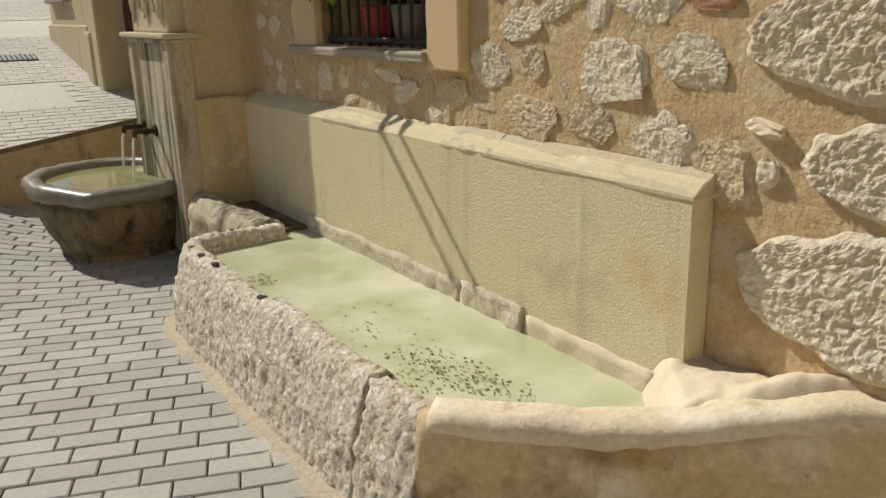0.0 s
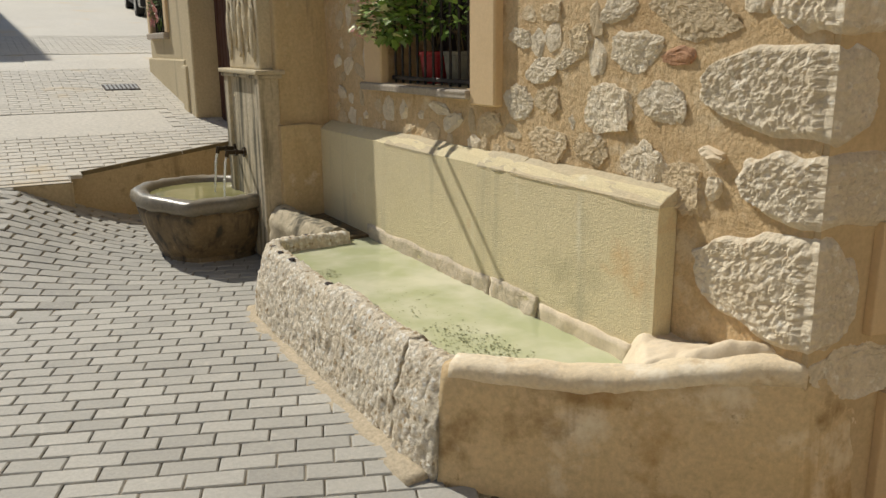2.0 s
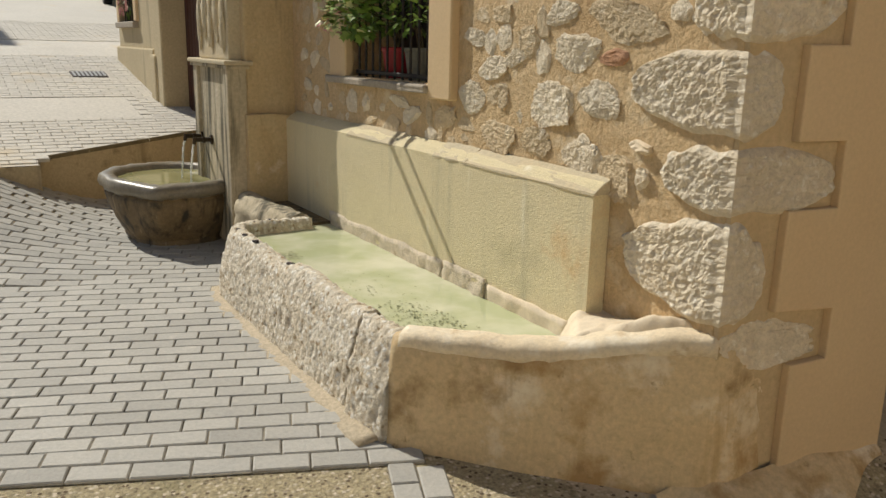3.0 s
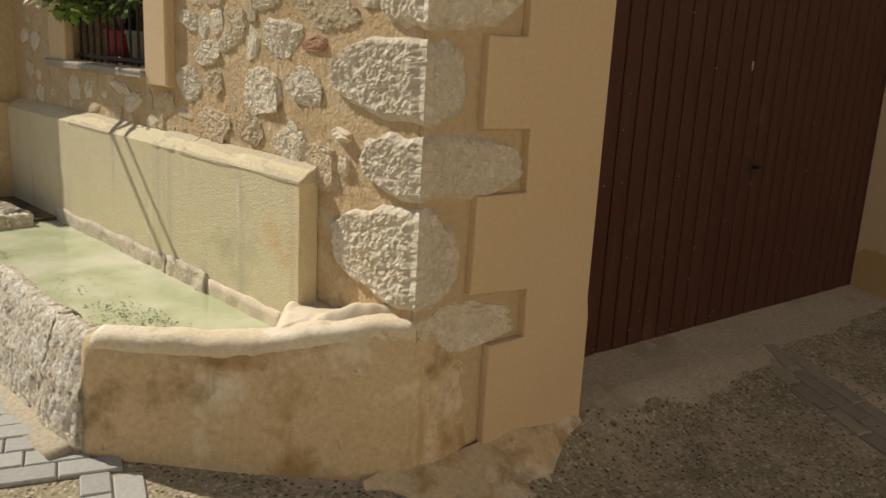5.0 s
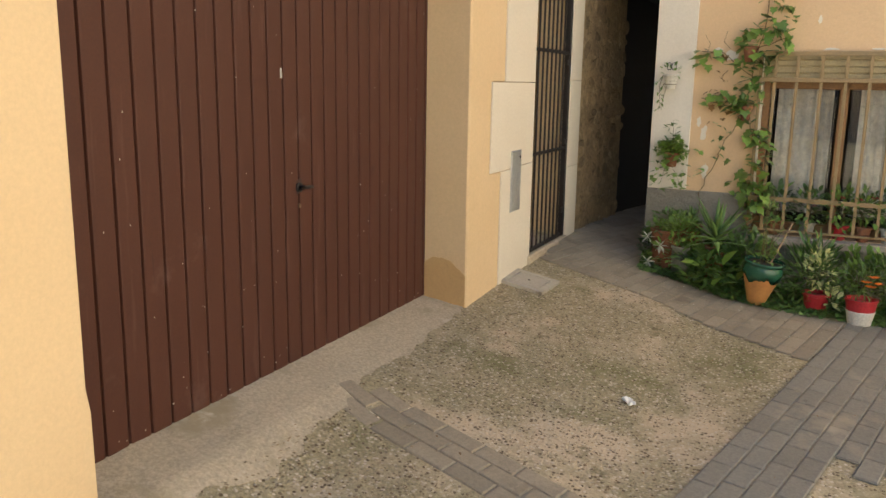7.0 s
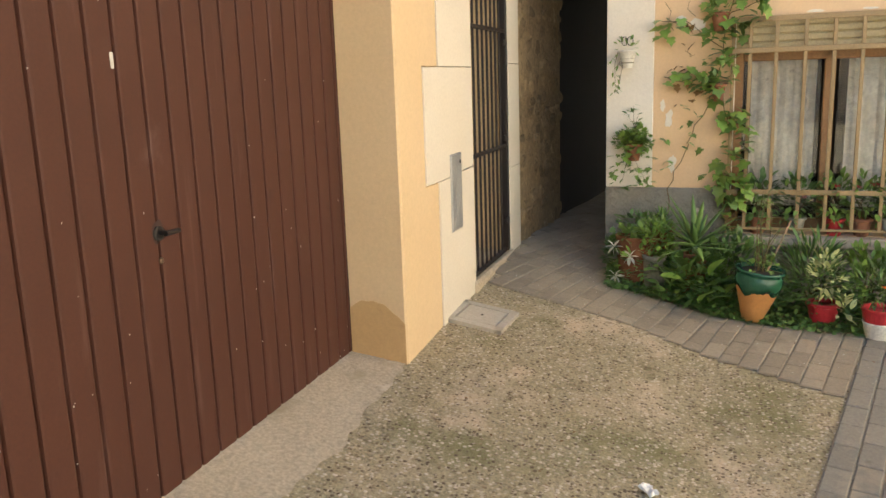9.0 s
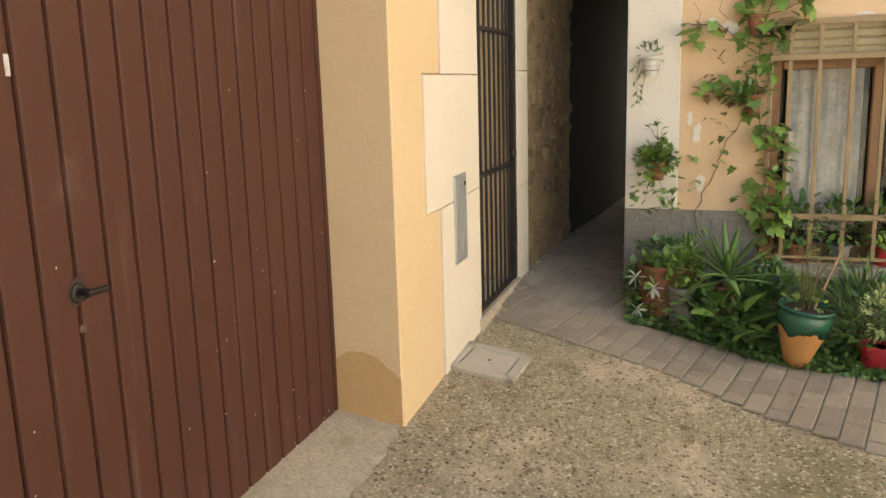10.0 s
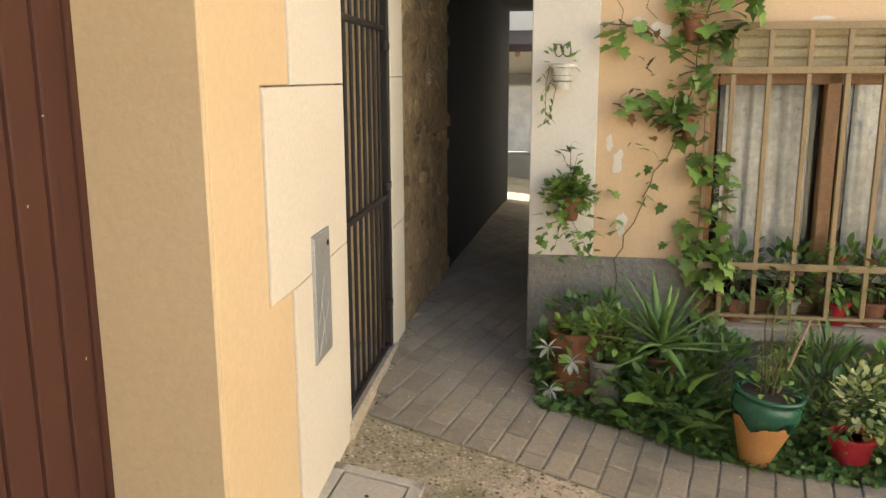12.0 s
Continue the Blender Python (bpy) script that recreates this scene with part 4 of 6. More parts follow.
end = part("end_wall", loft([(-0.785, 0.80), (-0.70, 0.705), (-0.45, 0.44), (-0.2, 0.19), (0.0, -0.005), (0.07, -0.028), (0.2, -0.02), (0.42, 0.03)], ENDP, 0.025, lambda s: 0.02 * smooth01(s / 0.365) + 0.095 * smooth01((s - 0.33) / 0.365) + 0.008 * math.sin(s * 17.8) - 0.20 * smooth01((s - 0.76) / 0.2), 0.006, 7, 3.0), M_ENDWALL, trough, "stained ochre rendered end wall", smooth=True)
LIP = dense([(-0.008, 0.315), (-0.020, 0.352), (-0.016, 0.374), (-0.004, 0.389), (0.022, 0.397), (0.085, 0.399), (0.145, 0.352)], 0.02)
part("lip", loft([(-0.760, 0.785), (-0.70, 0.715), (-0.45, 0.445), (-0.2, 0.19), (0.01, -0.015)], LIP, 0.02, lambda s: 0.02 * smooth01(s / 0.5) + 0.095 * smooth01((s - 0.45) / 0.5) + 0.004 * math.sin(s * 13) + 0.003 * math.sin(s * 31), 0.005, 6, 6.0), M_LIP, end, "smeared cream cement lip", smooth=True)


def lump(cx, cy, cz, rx, ry, rz, amount, seed, turn=0.0):
    bm = bmesh.new()
    bmesh.ops.create_icosphere(bm, subdivisions=4, radius=1.0)
    for v in bm.verts:
        k = 1 + amount * noise.fractal(v.co * 1.9 + Vector((seed, 0, seed)), 0.7, 2.0, 3)
        v.co = Vector((v.co.x * rx * k, v.co.y * ry * k, v.co.z * rz * k))
    bmesh.ops.transform(bm, matrix=pose(cx, cy, cz, 0, 0, turn), verts=bm.verts)
    return bm


def mound_z(x, y):
    """Height of the smeared cement between the slab's end and the house corner."""
    inside = ((x + 0.36) * 0.30 - (y - 0.40) * 0.25) / 0.39
    wall_side = (x + y + 0.012) * 0.7071
    m = smooth01((inside + 0.02) / 0.12) * smooth01((wall_side + 0.036) / 0.13)
    top = 0.188 + 0.088 * smooth01((0.46 - y) / 0.42)
    top += 0.045 * math.exp(-((y - 0.17) / 0.12) ** 2 - ((x + 0.09) / 0.10) ** 2) + 0.022 * math.exp(-((y - 0.40) / 0.09) ** 2 - ((x + 0.13) / 0.09) ** 2) - 0.010 * math.exp(-((y - 0.29) / 0.04) ** 2) + 0.012 * math.exp(-((y - 0.58) / 0.06) ** 2)
    p = Vector((x, y, 0))
    return 0.245 + m * (top + 0.016 * noise.noise(p * 9 + Vector((2, 5, 0))) + 0.008 * noise.noise(p * 23) + 0.003 * noise.noise(p * 60))


bm = bmesh.new()
bm.from_mesh(height_sheet([-0.46 + 0.01 * k for k in range(48)], [-0.06 + 0.01 * k for k in range(80)], mound_z))
bmesh.ops.delete(bm, geom=[v for v in bm.verts if v.co.x + v.co.y < -0.05 or v.co.z < 0.255 or (v.co.x + v.co.y < 0.02 and v.co.z < 0.38)], context="VERTS")
part("cement_mound", bm, M_CEMENT, trough, "cream smeared cement mound", smooth=True)
STRIP = dense([(-0.075, -0.10), (-0.07, -0.019), (-0.03, -0.014), (0.02, -0.004), (0.07, 0.01), (0.07, -0.10)], 0.03)
strip = loft([(-0.45, 3.09), (-0.62, 3.08), (-0.75, 3.03), (-0.84, 2.92), (-0.868, 2.75), (-0.868, 1.0), (-0.855, 0.80)], STRIP, 0.04, None, 0.005, 9, 5.0)
tagged(part("mortar_strip", strip, M_CONCRETE, None, "", FM, smooth=True), "sandy mortar strip along the foot of the trough", "fillet", "", "structure")
# worn holes as dark lumps: their inner shade is colour, not depth
for k, (x, y) in enumerate(((-0.745, 2.78), (-0.60, 2.93), (-0.50, 2.935), (-0.752, 2.62), (-0.750, 2.45), (-0.75, 1.93))):
    part("rim_hole", lump(x, y, 0.380, 0.016, 0.026, 0.006, 0.4, 3.3 * k), M_DARK, trough, "worn hole in the rim, its shade drawn as a dark lump", smooth=True)
RIMB = dense([(-0.01, 0.0), (-0.01, 0.395), (0.055, 0.388), (0.085, 0.36), (0.09, 0.0)], 0.03)
part("back_rim", loft([(-0.085, 2.97), (-0.085, 1.60)], RIMB, 0.03, lambda s: 0.006 * math.sin(s * 20), 0.012, 14, 2.0), M_TROUGH_RIM, trough, "worn stone back rim", smooth=True)
part("back_rim", loft([(-0.088, 1.59), (-0.09, 1.22)], RIMB, 0.03, lambda s: 0.01, 0.016, 14, 5.0), M_TROUGH_RIM, trough, "worn stone back rim", smooth=True)
part("back_rim", loft([(-0.085, 1.21), (-0.10, 0.62)], RIMB, 0.03, lambda s: -0.012, 0.010, 10, 7.0), M_CEMENT, trough, "cement back rim with brown stains", smooth=True)
bm = prism([(-0.05, 3.0), (-0.75, 2.93), (-0.75, 0.88), (-0.72, 0.80), (-0.10, 0.25), (-0.05, 0.5)], 0.1, 0.312)
tagged(part("water_trough", bm, M_WATER, None, "", FM), "milky green still water in the stone trough", "water", "", "structure")


def algae(name, cx, cy, n, spread, seed):
    r = random.Random(seed)
    verts, faces = [], []
    for k in range(n):
        a, d = r.uniform(0, 6.28), spread * r.random() ** 0.8
        x, y, s, t = cx + 0.55 * d * math.cos(a), cy + d * math.sin(a), r.uniform(0.0015, 0.006), r.uniform(0, 3)
        b = len(verts)
        for j in range(5):
            q = t + j * 1.257
            w = s * r.uniform(0.5, 1.3)
            verts.append((x + w * math.cos(q), y + w * math.sin(q), 0.3145))
        faces.append(tuple(range(b, b + 5)))
    me = bpy.data.meshes.new(name)
    me.from_pydata(verts, [], faces)
    return tagged(part(name, me, M_ALGAE, None, "", FM), "dark green algae flecks floating on the trough water", "algae", "", "stuff")


M_ALGAE = material("dark_algae", (0.16, 0.17, 0.075), (0.26, 0.27, 0.13), 0.6, 60, 8, 0.8, 0.0)
algae("algae", -0.60, 2.33, 110, 0.10, 1)
algae("algae", -0.50, 1.12, 330, 0.26, 2)
algae("algae", -0.42, 0.95, 120, 0.16, 3)
algae("algae", -0.55, 1.6, 120, 0.5, 4)

# rendered board behind the trough
board = thing("backboard", "limewashed rendered slab with worn sloping top behind the trough", "wall slab", FM)
bm = bmesh.new()
cols, rowsn = 110, 22
sect = [(-0.088, 0.28 + 0.625 * k / rowsn) for k in range(rowsn + 1)] + [(-0.05, 0.935), (-0.004, 0.958)]
grid = []
for i in range(cols + 1):
    y = 0.535 + (3.735 - 0.535) * i / cols
    grid.append([bm.verts.new((x, y, z)) for x, z in sect] + [bm.verts.new((-0.004, y, 0.28))])
for a, b in zip(grid, grid[1:]):
    for k in range(len(a) - 1):
        bm.faces.new((a[k], b[k], b[k + 1], a[k + 1]))
bm.faces.new(grid[0][::-1]), bm.faces.new(grid[-1])
bmesh.ops.recalc_face_normals(bm, faces=bm.faces)
part("slab", bm, M_BOARD, board)
for y0, y1 in ((0.53, 1.42), (1.425, 1.72), (2.12, 2.72)):
    bm = bx(-0.0905, -0.002, y0, y1, 0.896, 0.9)
    for v in bm.verts:
        if v.co.z > 0.899:
            v.co.z = 0.965 if v.co.x > -0.05 else 0.905
    bmesh.ops.subdivide_edges(bm, edges=bm.edges, cuts=5, use_grid_fill=True)
    part("coping", roughen(bm, 0.004, 25, y0), M_BOARD_TOP, board, "pale worn coping")

# stele with pier
stele = thing("fountain_stele", "weathered stone fountain pillar with moulded ledge and carved panel", "fountain pillar", FM)
bm = bx(-0.365, 0.08, 3.735, 4.72, -0.1, 0.94, 0.012, 2)
bmesh.ops.subdivide_edges(bm, edges=bm.edges, cuts=4, use_grid_fill=True)
part("base_block", roughen(bm, 0.012, 6), M_PIER, stele, "cream rendered base block")
bm = bx(-0.352, 0.08, 3.80, 4.70, 0.90, 3.2, 0.02, 2)
bmesh.ops.subdivide_edges(bm, edges=bm.edges, cuts=4, use_grid_fill=True)
part("pier", roughen(bm, 0.012, 5, 3), M_PIER, stele, "flaking cream plaster pier")
part("shaft", bx(-0.45, -0.34, 3.79, 4.66, 0.0, 1.245, 0.012, 2), M_STELE, stele)
for y0, y1 in ((3.79, 3.90), (4.55, 4.66)):
    part("pilaster_strip", bx(-0.475, -0.44, y0, y1, 0.0, 1.245, 0.01, 2), M_STELE, stele)
part("ledge", bx(-0.50, -0.30, 3.76, 4.72, 1.262, 1.292, 0.01, 2), M_BOARD_TOP, stele, "pale moulded ledge")
part("ledge", bx(-0.485, -0.32, 3.775, 4.70, 1.236, 1.2615, 0.008, 2), M_STELE, stele)
part("carved_panel", bx(-0.44, -0.33, 3.86, 4.60, 1.292, 2.6, 0.012, 2), M_BOARD_TOP, stele, "pale carved upper panel")
for k in range(5):
    part("relief", lump(-0.445, 3.95 + k * 0.14, 1.55 + 0.06 * (k % 2), 0.02, 0.05, 0.19, 0.3, 3.0 * k), M_BOARD_TOP, stele, smooth=True)


def tap(y, seed):
    t = thing("tap", "dark bronze fountain spout on the stone pillar", "tap", FM @ pose(-0.45, y, 0.715), "fountain spouts")
    part("flange", rod((0.0, 0, 0), (-0.016, 0, 0), 0.035, 14), M_BRONZE, t, m=pose(0, 0, 0))
    bm = rod((-0.01, 0, 0), (-0.13, 0, 0.004), 0.016, 12)
    rod((-0.125, 0, 0.02), (-0.135, 0, -0.03), 0.014, 12, bm=bm)
    pipe = part("pipe", bm, M_BRONZE, t)
    part("collar", rod((-0.055, 0, 0), (-0.075, 0, 0), 0.024, 12), M_BRONZE, pipe)
    # falling water
    bm = bmesh.new()
    prev = None
    for k in range(15):
        f = k / 14
        c = Vector((-0.135 - 0.035 * f ** 0.6, 0.004 * math.sin(seed + f * 9), -0.03 - 0.285 * f))
        r = 0.009 + 0.002 * math.sin(k * 2.3 + seed) - 0.002 * f
        ring = [bm.verts.new(c + Vector((r * math.cos(a * 1.047), r * math.sin(a * 1.047), 0))) for a in range(6)]
        if prev:
            for a in range(6):
                bm.faces.new((prev[a], prev[(a + 1) % 6], ring[(a + 1) % 6], ring[a]))
        prev = ring
    st = part("stream", bm, M_STREAM, t, "clear falling water jet", smooth=True)
    return t


tap(4.56, 0.0), tap(4.30, 2.0)

# basin
basin = thing("stone_basin", "dark mossy lobed stone fountain basin on the paving", "basin", FM @ pose(-0.69, 4.58, 0))


def lobed(profile, bm=None, sides=72):
    own = bmesh.new()
    rings = []
    for r, z in profile:
        ring = []
        for k in range(sides):
            a = 2 * math.pi * k / sides
            c, s = math.cos(a), math.sin(a)
            e = (abs(c) ** 2.5 + abs(s) ** 2.5) ** (-1 / 2.5)
            up = smooth01(z / 0.4)
            lobe = 1 + 0.025 * math.cos(4 * a + 0.6) * up + (0.07 * math.exp(-((a - 4.22) / 0.13) ** 2) - 0.035 * math.exp(-((a - 4.62) / 0.22) ** 2) - 0.03 * math.exp(-((a - 3.85) / 0.18) ** 2)) * (0.35 + 0.65 * up)
            ring.append(own.verts.new((r * e * lobe * c * 0.94, r * e * lobe * s * 1.19, z)))
        rings.append(ring)
    for a, b in zip(rings, rings[1:]):
        for k in range(sides):
            own.faces.new((a[k], a[(k + 1) % sides], b[(k + 1) % sides], b[k]))
    own.faces.new(rings[0][::-1]), own.faces.new(rings[-1])
    return own


bm = lobed([(0.34, -0.08), (0.355, 0.0), (0.40, 0.07), (0.442, 0.15), (0.472, 0.23), (0.488, 0.295), (0.490, 0.325), (0.474, 0.335), (0.485, 0.35)])
part("bowl", roughen(bm, 0.010, 8, 2), M_BASIN, basin, "dark mossy stone bowl", smooth=True)
bm = lobed([(0.485, 0.348), (0.512, 0.365), (0.522, 0.395), (0.515, 0.43), (0.49, 0.448), (0.43, 0.448), (0.405, 0.43), (0.39, 0.36), (0.3, 0.2)])
part("rim", roughen(bm, 0.010, 9, 5), M_BASIN_RIM, basin, "smooth wet grey rim", smooth=True)
part("foot", lobed([(0.375, -0.1), (0.37, 0.015), (0.345, 0.03)]), M_BASIN, basin, smooth=True)
bm = lobed([(0.2, 0.3), (0.41, 0.405)])
tagged(part("water_basin", bm, M_WATER_B, None, "", FM @ pose(-0.69, 4.58, 0)), "clear olive water in the stone basin", "water", "", "structure")
channel = thing("overflow_channel", "mossy stone overflow channel between basin and trough", "channel", FM)
CH = dense([(-0.11, -0.05), (-0.115, 0.30), (-0.07, 0.385), (0.0, 0.40), (0.06, 0.37), (0.085, 0.30), (0.085, -0.05)], 0.03)
part("curb_stone", loft([(-0.36, 3.74), (-0.33, 3.4), (-0.28, 2.98)], CH, 0.03, lambda s: 0.02 - 0.03 * s, 0.018, 8, 3.0), M_STELE, channel, "rounded mossy curb stone", smooth=True)
part("bed", bx(-0.30, -0.09, 2.98, 3.73, 0.0, 0.33), M_BASIN, channel, "dark wet channel bed")

# ---- barred window over the fountain ----
win1 = thing("window_1", "deep window with ochre plaster surround and black iron bars", "window", FM, kind="structure")
part("surround", bx(-0.045, 0.1, 1.645, 1.862, 1.165, 2.75, 0.008), M_PLASTER, win1)
part("surround", bx(-0.045, 0.1, 2.84, 3.075, 1.20, 2.75, 0.008), M_PLASTER, win1)
part("surround", bx(-0.045, 0.1, 1.862, 2.84, 2.55, 2.75, 0.008), M_PLASTER, win1)
bm = bx(-0.065, 0.2, 1.864, 3.10, 1.188, 1.228, 0.008, 2)
bmesh.ops.subdivide_edges(bm, edges=bm.edges, cuts=4, use_grid_fill=True)
part("sill", roughen(bm, 0.006, 20), M_SILL, win1, "worn brick and mortar sill")
# the dark room behind is painted onto the pane
part("pane", bx(0.30, 0.305, 1.86, 2.84, 1.23, 2.55), M_DARK, win1, "window pane coloured near-black for the unlit room behind")
for k in range(11):
    y = 1.90 + k * 0.09
    part("bar", rod((0.03, y, 1.235), (0.03, y, 2.55), 0.0075, 8), M_IRON, win1)
for z in (1.262, 2.0):
    part("rail", bx(0.022, 0.038, 1.865, 2.835, z - 0.011, z + 0.011, 0.003), M_IRON, win1)

# unseen bracket beside the window, added to cast slanting stripes on the slab
bracket = thing("shadow_bracket", "unseen black iron bracket with two arms added to cast shadow stripes", "bracket", FM @ pose(0, 3.10, 1.90))
for y, w in ((-0.09, 0.009), (0.07, 0.015)):
    part("arm", bx(-0.64, -0.01, y - w, y + w, -0.012, 0.012, 0.002), M_IRON, bracket)
part("plate", bx(-0.012, 0.0, -0.12, 0.10, -0.04, 0.04, 0.003), M_IRON, bracket)

# ---- garage door ----
gdoor = thing("garage_door", "closed brown painted garage door of vertical boards", "garage door", pose(0, 1.26, 0))
edges = [2.477 + 0.109 * k for k in range(28)]
plank = mesh_of(bx(0.0045, 0.1045, -0.006, 0.022, 0.062, 2.36, 0.009, 2), "board")
plank.materials.append(M_DOOR)
for x in edges[:-1]:
    part("board", plank, None, gdoor, "", pose(x, 0, 0))
part("backing", bx(2.45, 5.50, 0.015, 0.04, 0.058, 2.38), M_DARK, gdoor)
M_BRASS = material("worn_brass", (0.15, 0.10, 0.06), (0.11, 0.07, 0.04), 0.5, 60, 8, 0.8, 0.05, 40, metal=0.5)
M_GRIME = material("dark_hand_grime", (0.030, 0.015, 0.012), (0.045, 0.020, 0.015), 0.8, 60, 8, 0.8, 0.05, 40)
bm = bmesh.new()
ring = []
for k in range(28):
    a = 2 * math.pi * k / 28
    r = 0.030 * (1 + 0.30 * noise.noise(Vector((math.cos(a) * 1.3, math.sin(a) * 1.3, 4.0))) + 0.12 * noise.noise(Vector((math.cos(a) * 5, math.sin(a) * 5, 4.0))))
    ring.append(bm.verts.new((4.0 + r * math.cos(a), -0.0066, 0.888 + 1.2 * r * math.sin(a))))
bm.faces.new(ring)
part("grime", bm, M_GRIME, gdoor, "dark hand grime round the handle")
part("lock_plate", lathe([(0.024, 0.0), (0.024, 0.004), (0.018, 0.007)], 16), M_IRON, gdoor, "round black lock plate", pose(4.0, -0.0068, 0.885, 90, 0, 0))
bm = rod((4.0, -0.01, 0.888), (4.0, -0.045, 0.888), 0.008, 8)
rod((3.985, -0.045, 0.888), (4.055, -0.043, 0.886), 0.008, 8, bm=bm)
part("handle", bm, M_IRON, gdoor, "black iron handle")
part("keyhole_cover", lathe([(0.011, 0.0), (0.010, 0.004), (0.006, 0.006)], 12), M_BRASS, gdoor, "worn brass keyhole cover", pose(4.0, -0.0068, 0.80, 90, 0, 0))
M_CHIP = material("chipped_white_paint", (0.62, 0.58, 0.52), None, 0.8, 60, 5, 0.5, 0.0)
r2 = random.Random(8)
for k in range(70):
    w, h = r2.uniform(0.0015, 0.004), r2.uniform(0.002, 0.007)
    x, z = r2.uniform(2.6, 5.3), 0.08 + 1.9 * r2.random() ** 1.8
    part("paint_chip", bx(x, x + w, -0.0068, -0.004, z, z + h), M_CHIP, gdoor)
part("paint_chip", bx(3.872, 3.886, -0.0072, -0.004, 1.375, 1.42, 0.001), M_CHIP, gdoor, "white scrape in the paint")

# concrete apron at the door and mortar smear at the foot of the corner
def smear(name, x0, x1, inner, width, rise, mat, label, category, seed, lumps=0.006):
    """A hand-laid strip that thins out raggedly into the ground."""
    nx, ny = int((x1 - x0) / 0.018), 22
    verts, faces = [], []
    for j in range(ny + 1):
        f = j / ny
        for i in range(nx + 1):
            x = x0 + (x1 - x0) * i / nx
            wd = width(x) * (1 + 0.25 * noise.noise(Vector((x * 2.3, seed, 4))) + 0.12 * noise.noise(Vector((x * 9, seed, 7))))
            y = inner(x) - wd * f
            h = rise(x, y) * (1 - f) ** 1.3 + 0.007 * (1 - f) - 0.005 * f
            h += lumps * noise.noise(Vector((x * 7, y * 7, seed))) * (1 - f * f) + 0.005 * noise.noise(Vector((x * 28, y * 28, seed))) * f + 0.0015 * noise.noise(Vector((x * 60, y * 60, seed)))
            verts.append((x, y, ground_z(x, y) + h))
    faces = [(j * (nx + 1) + i, j * (nx + 1) + i + 1, (j + 1) * (nx + 1) + i + 1, (j + 1) * (nx + 1) + i) for j in range(ny) for i in range(nx)]
    me = bpy.data.meshes.new(name)
    me.from_pydata(verts, [], [q[::-1] for q in faces])
    return tagged(part(name, me, mat, smooth=True), label, category, "", "structure")


smear("pavement_apron", 2.497, 5.34, lambda x: 1.262, lambda x: 0.26 + 0.12 * smooth01((x - 2.5) / 0.3) - 0.09 * smooth01((x - 3.4) / 1.4), lambda x, y: 0.058 - ground_z(x, 1.26), M_CONCRETE, "pale worn concrete ramp strip at the garage door", "pavement", 3.0)
smear("mortar_fillet", 1.50, 2.49, lambda x: 1.04 - 0.06 * smooth01((x - 1.55) / 0.2), lambda x: 0.02 + 0.26 * smooth01((x - 1.5) / 0.3) * (1 - 0.9 * smooth01((x - 1.95) / 0.52)), lambda x, y: 0.05 * smooth01((x - 1.5) / 0.2) * (1 - smooth01((x - 2.1) / 0.38)), M_ENDWALL, "rough ochre mortar smear at the foot of the house corner", "fillet", 11.0, 0.036)

# ---- iron gate, meter cover, manhole ----
gate = thing("iron_gate", "closed black iron bar gate in a cream stone doorway", "gate", pose(6.53, 0.995, 0.135))
part("stile", bx(0.0, 0.03, -0.015, 0.015, 0.0, 2.15, 0.003), M_IRON, gate)
part("stile", bx(0.845, 0.89, -0.02, 0.02, 0.0, 2.15, 0.003), M_IRON, gate)
bar = mesh_of(rod((0, 0, 0.01), (0, 0, 2.14), 0.008, 8), "bar")
bar.materials.append(M_IRON)
for k in range(7):
    part("bar", bar, None, gate, "", pose(0.125 + 0.104 * k, 0, 0))
for z in (0.012, 0.725, 1.475, 2.13):
    part("rail", bx(0.0, 0.87, -0.012, 0.012, z - 0.012, z + 0.012, 0.002), M_IRON, gate)
for z in (0.22, 0.78, 1.40):
    part("hinge", bx(0.77, 0.86, -0.03, -0.012, z - 0.018, z + 0.018, 0.004), M_IRON, gate, "black hinge block")
cover = thing("meter_cover", "narrow dented grey aluminium meter cover in the stone jamb", "meter cover", pose(6.07, 0.966, 0.515))
part("plate", bx(0.0, 0.18, -0.006, 0.02, 0.0, 0.40, 0.003), M_GRILLE, cover)
part("frame", bx(-0.008, 0.188, -0.003, 0.02, -0.008, 0.408, 0.002), M_GRILLE, cover)
part("lock", lathe([(0.01, 0.0), (0.009, 0.004)], 10), M_IRON, cover, "", pose(0.15, -0.006, 0.36, 90, 0, 0))
for a, b in (((0.02, 0.02), (0.15, 0.17)), ((0.03, 0.12), (0.1, 0.26)), ((0.1, 0.03), (0.06, 0.2))):
    part("scratch", rod((a[0], -0.0062, a[1]), (b[0], -0.0062, b[1]), 0.0012, 4), M_CHIP, cover)


def ground_pose(x, y, rz=0.0, lift=0.0):
    e = 0.06
    nx, ny = -(ground_z(x + e, y) - ground_z(x - e, y)) / (2 * e), -(ground_z(x, y + e) - ground_z(x, y - e)) / (2 * e)
    n = Vector((nx, ny, 1)).normalized()
    q = Vector((0, 0, 1)).rotation_difference(n)
    return Matrix.Translation((x, y, ground_z(x, y) + lift)) @ q.to_matrix().to_4x4() @ pose(0, 0, 0, 0, 0, rz)


man = thing("manhole_cover", "small square concrete inspection cover in its grey frame", "manhole cover", ground_pose(6.105, 0.825, -4, 0.002))
bm = bmesh.new()
for a in range(4):
    bx(-0.165, 0.165, -0.165, -0.118, -0.03, 0.014, 0.003, 1, bm)
    bmesh.ops.rotate(bm, verts=bm.verts, cent=(0, 0, 0), matrix=Matrix.Rotation(math.pi / 2, 3, "Z"))
part("frame", bm, M_LID, man)
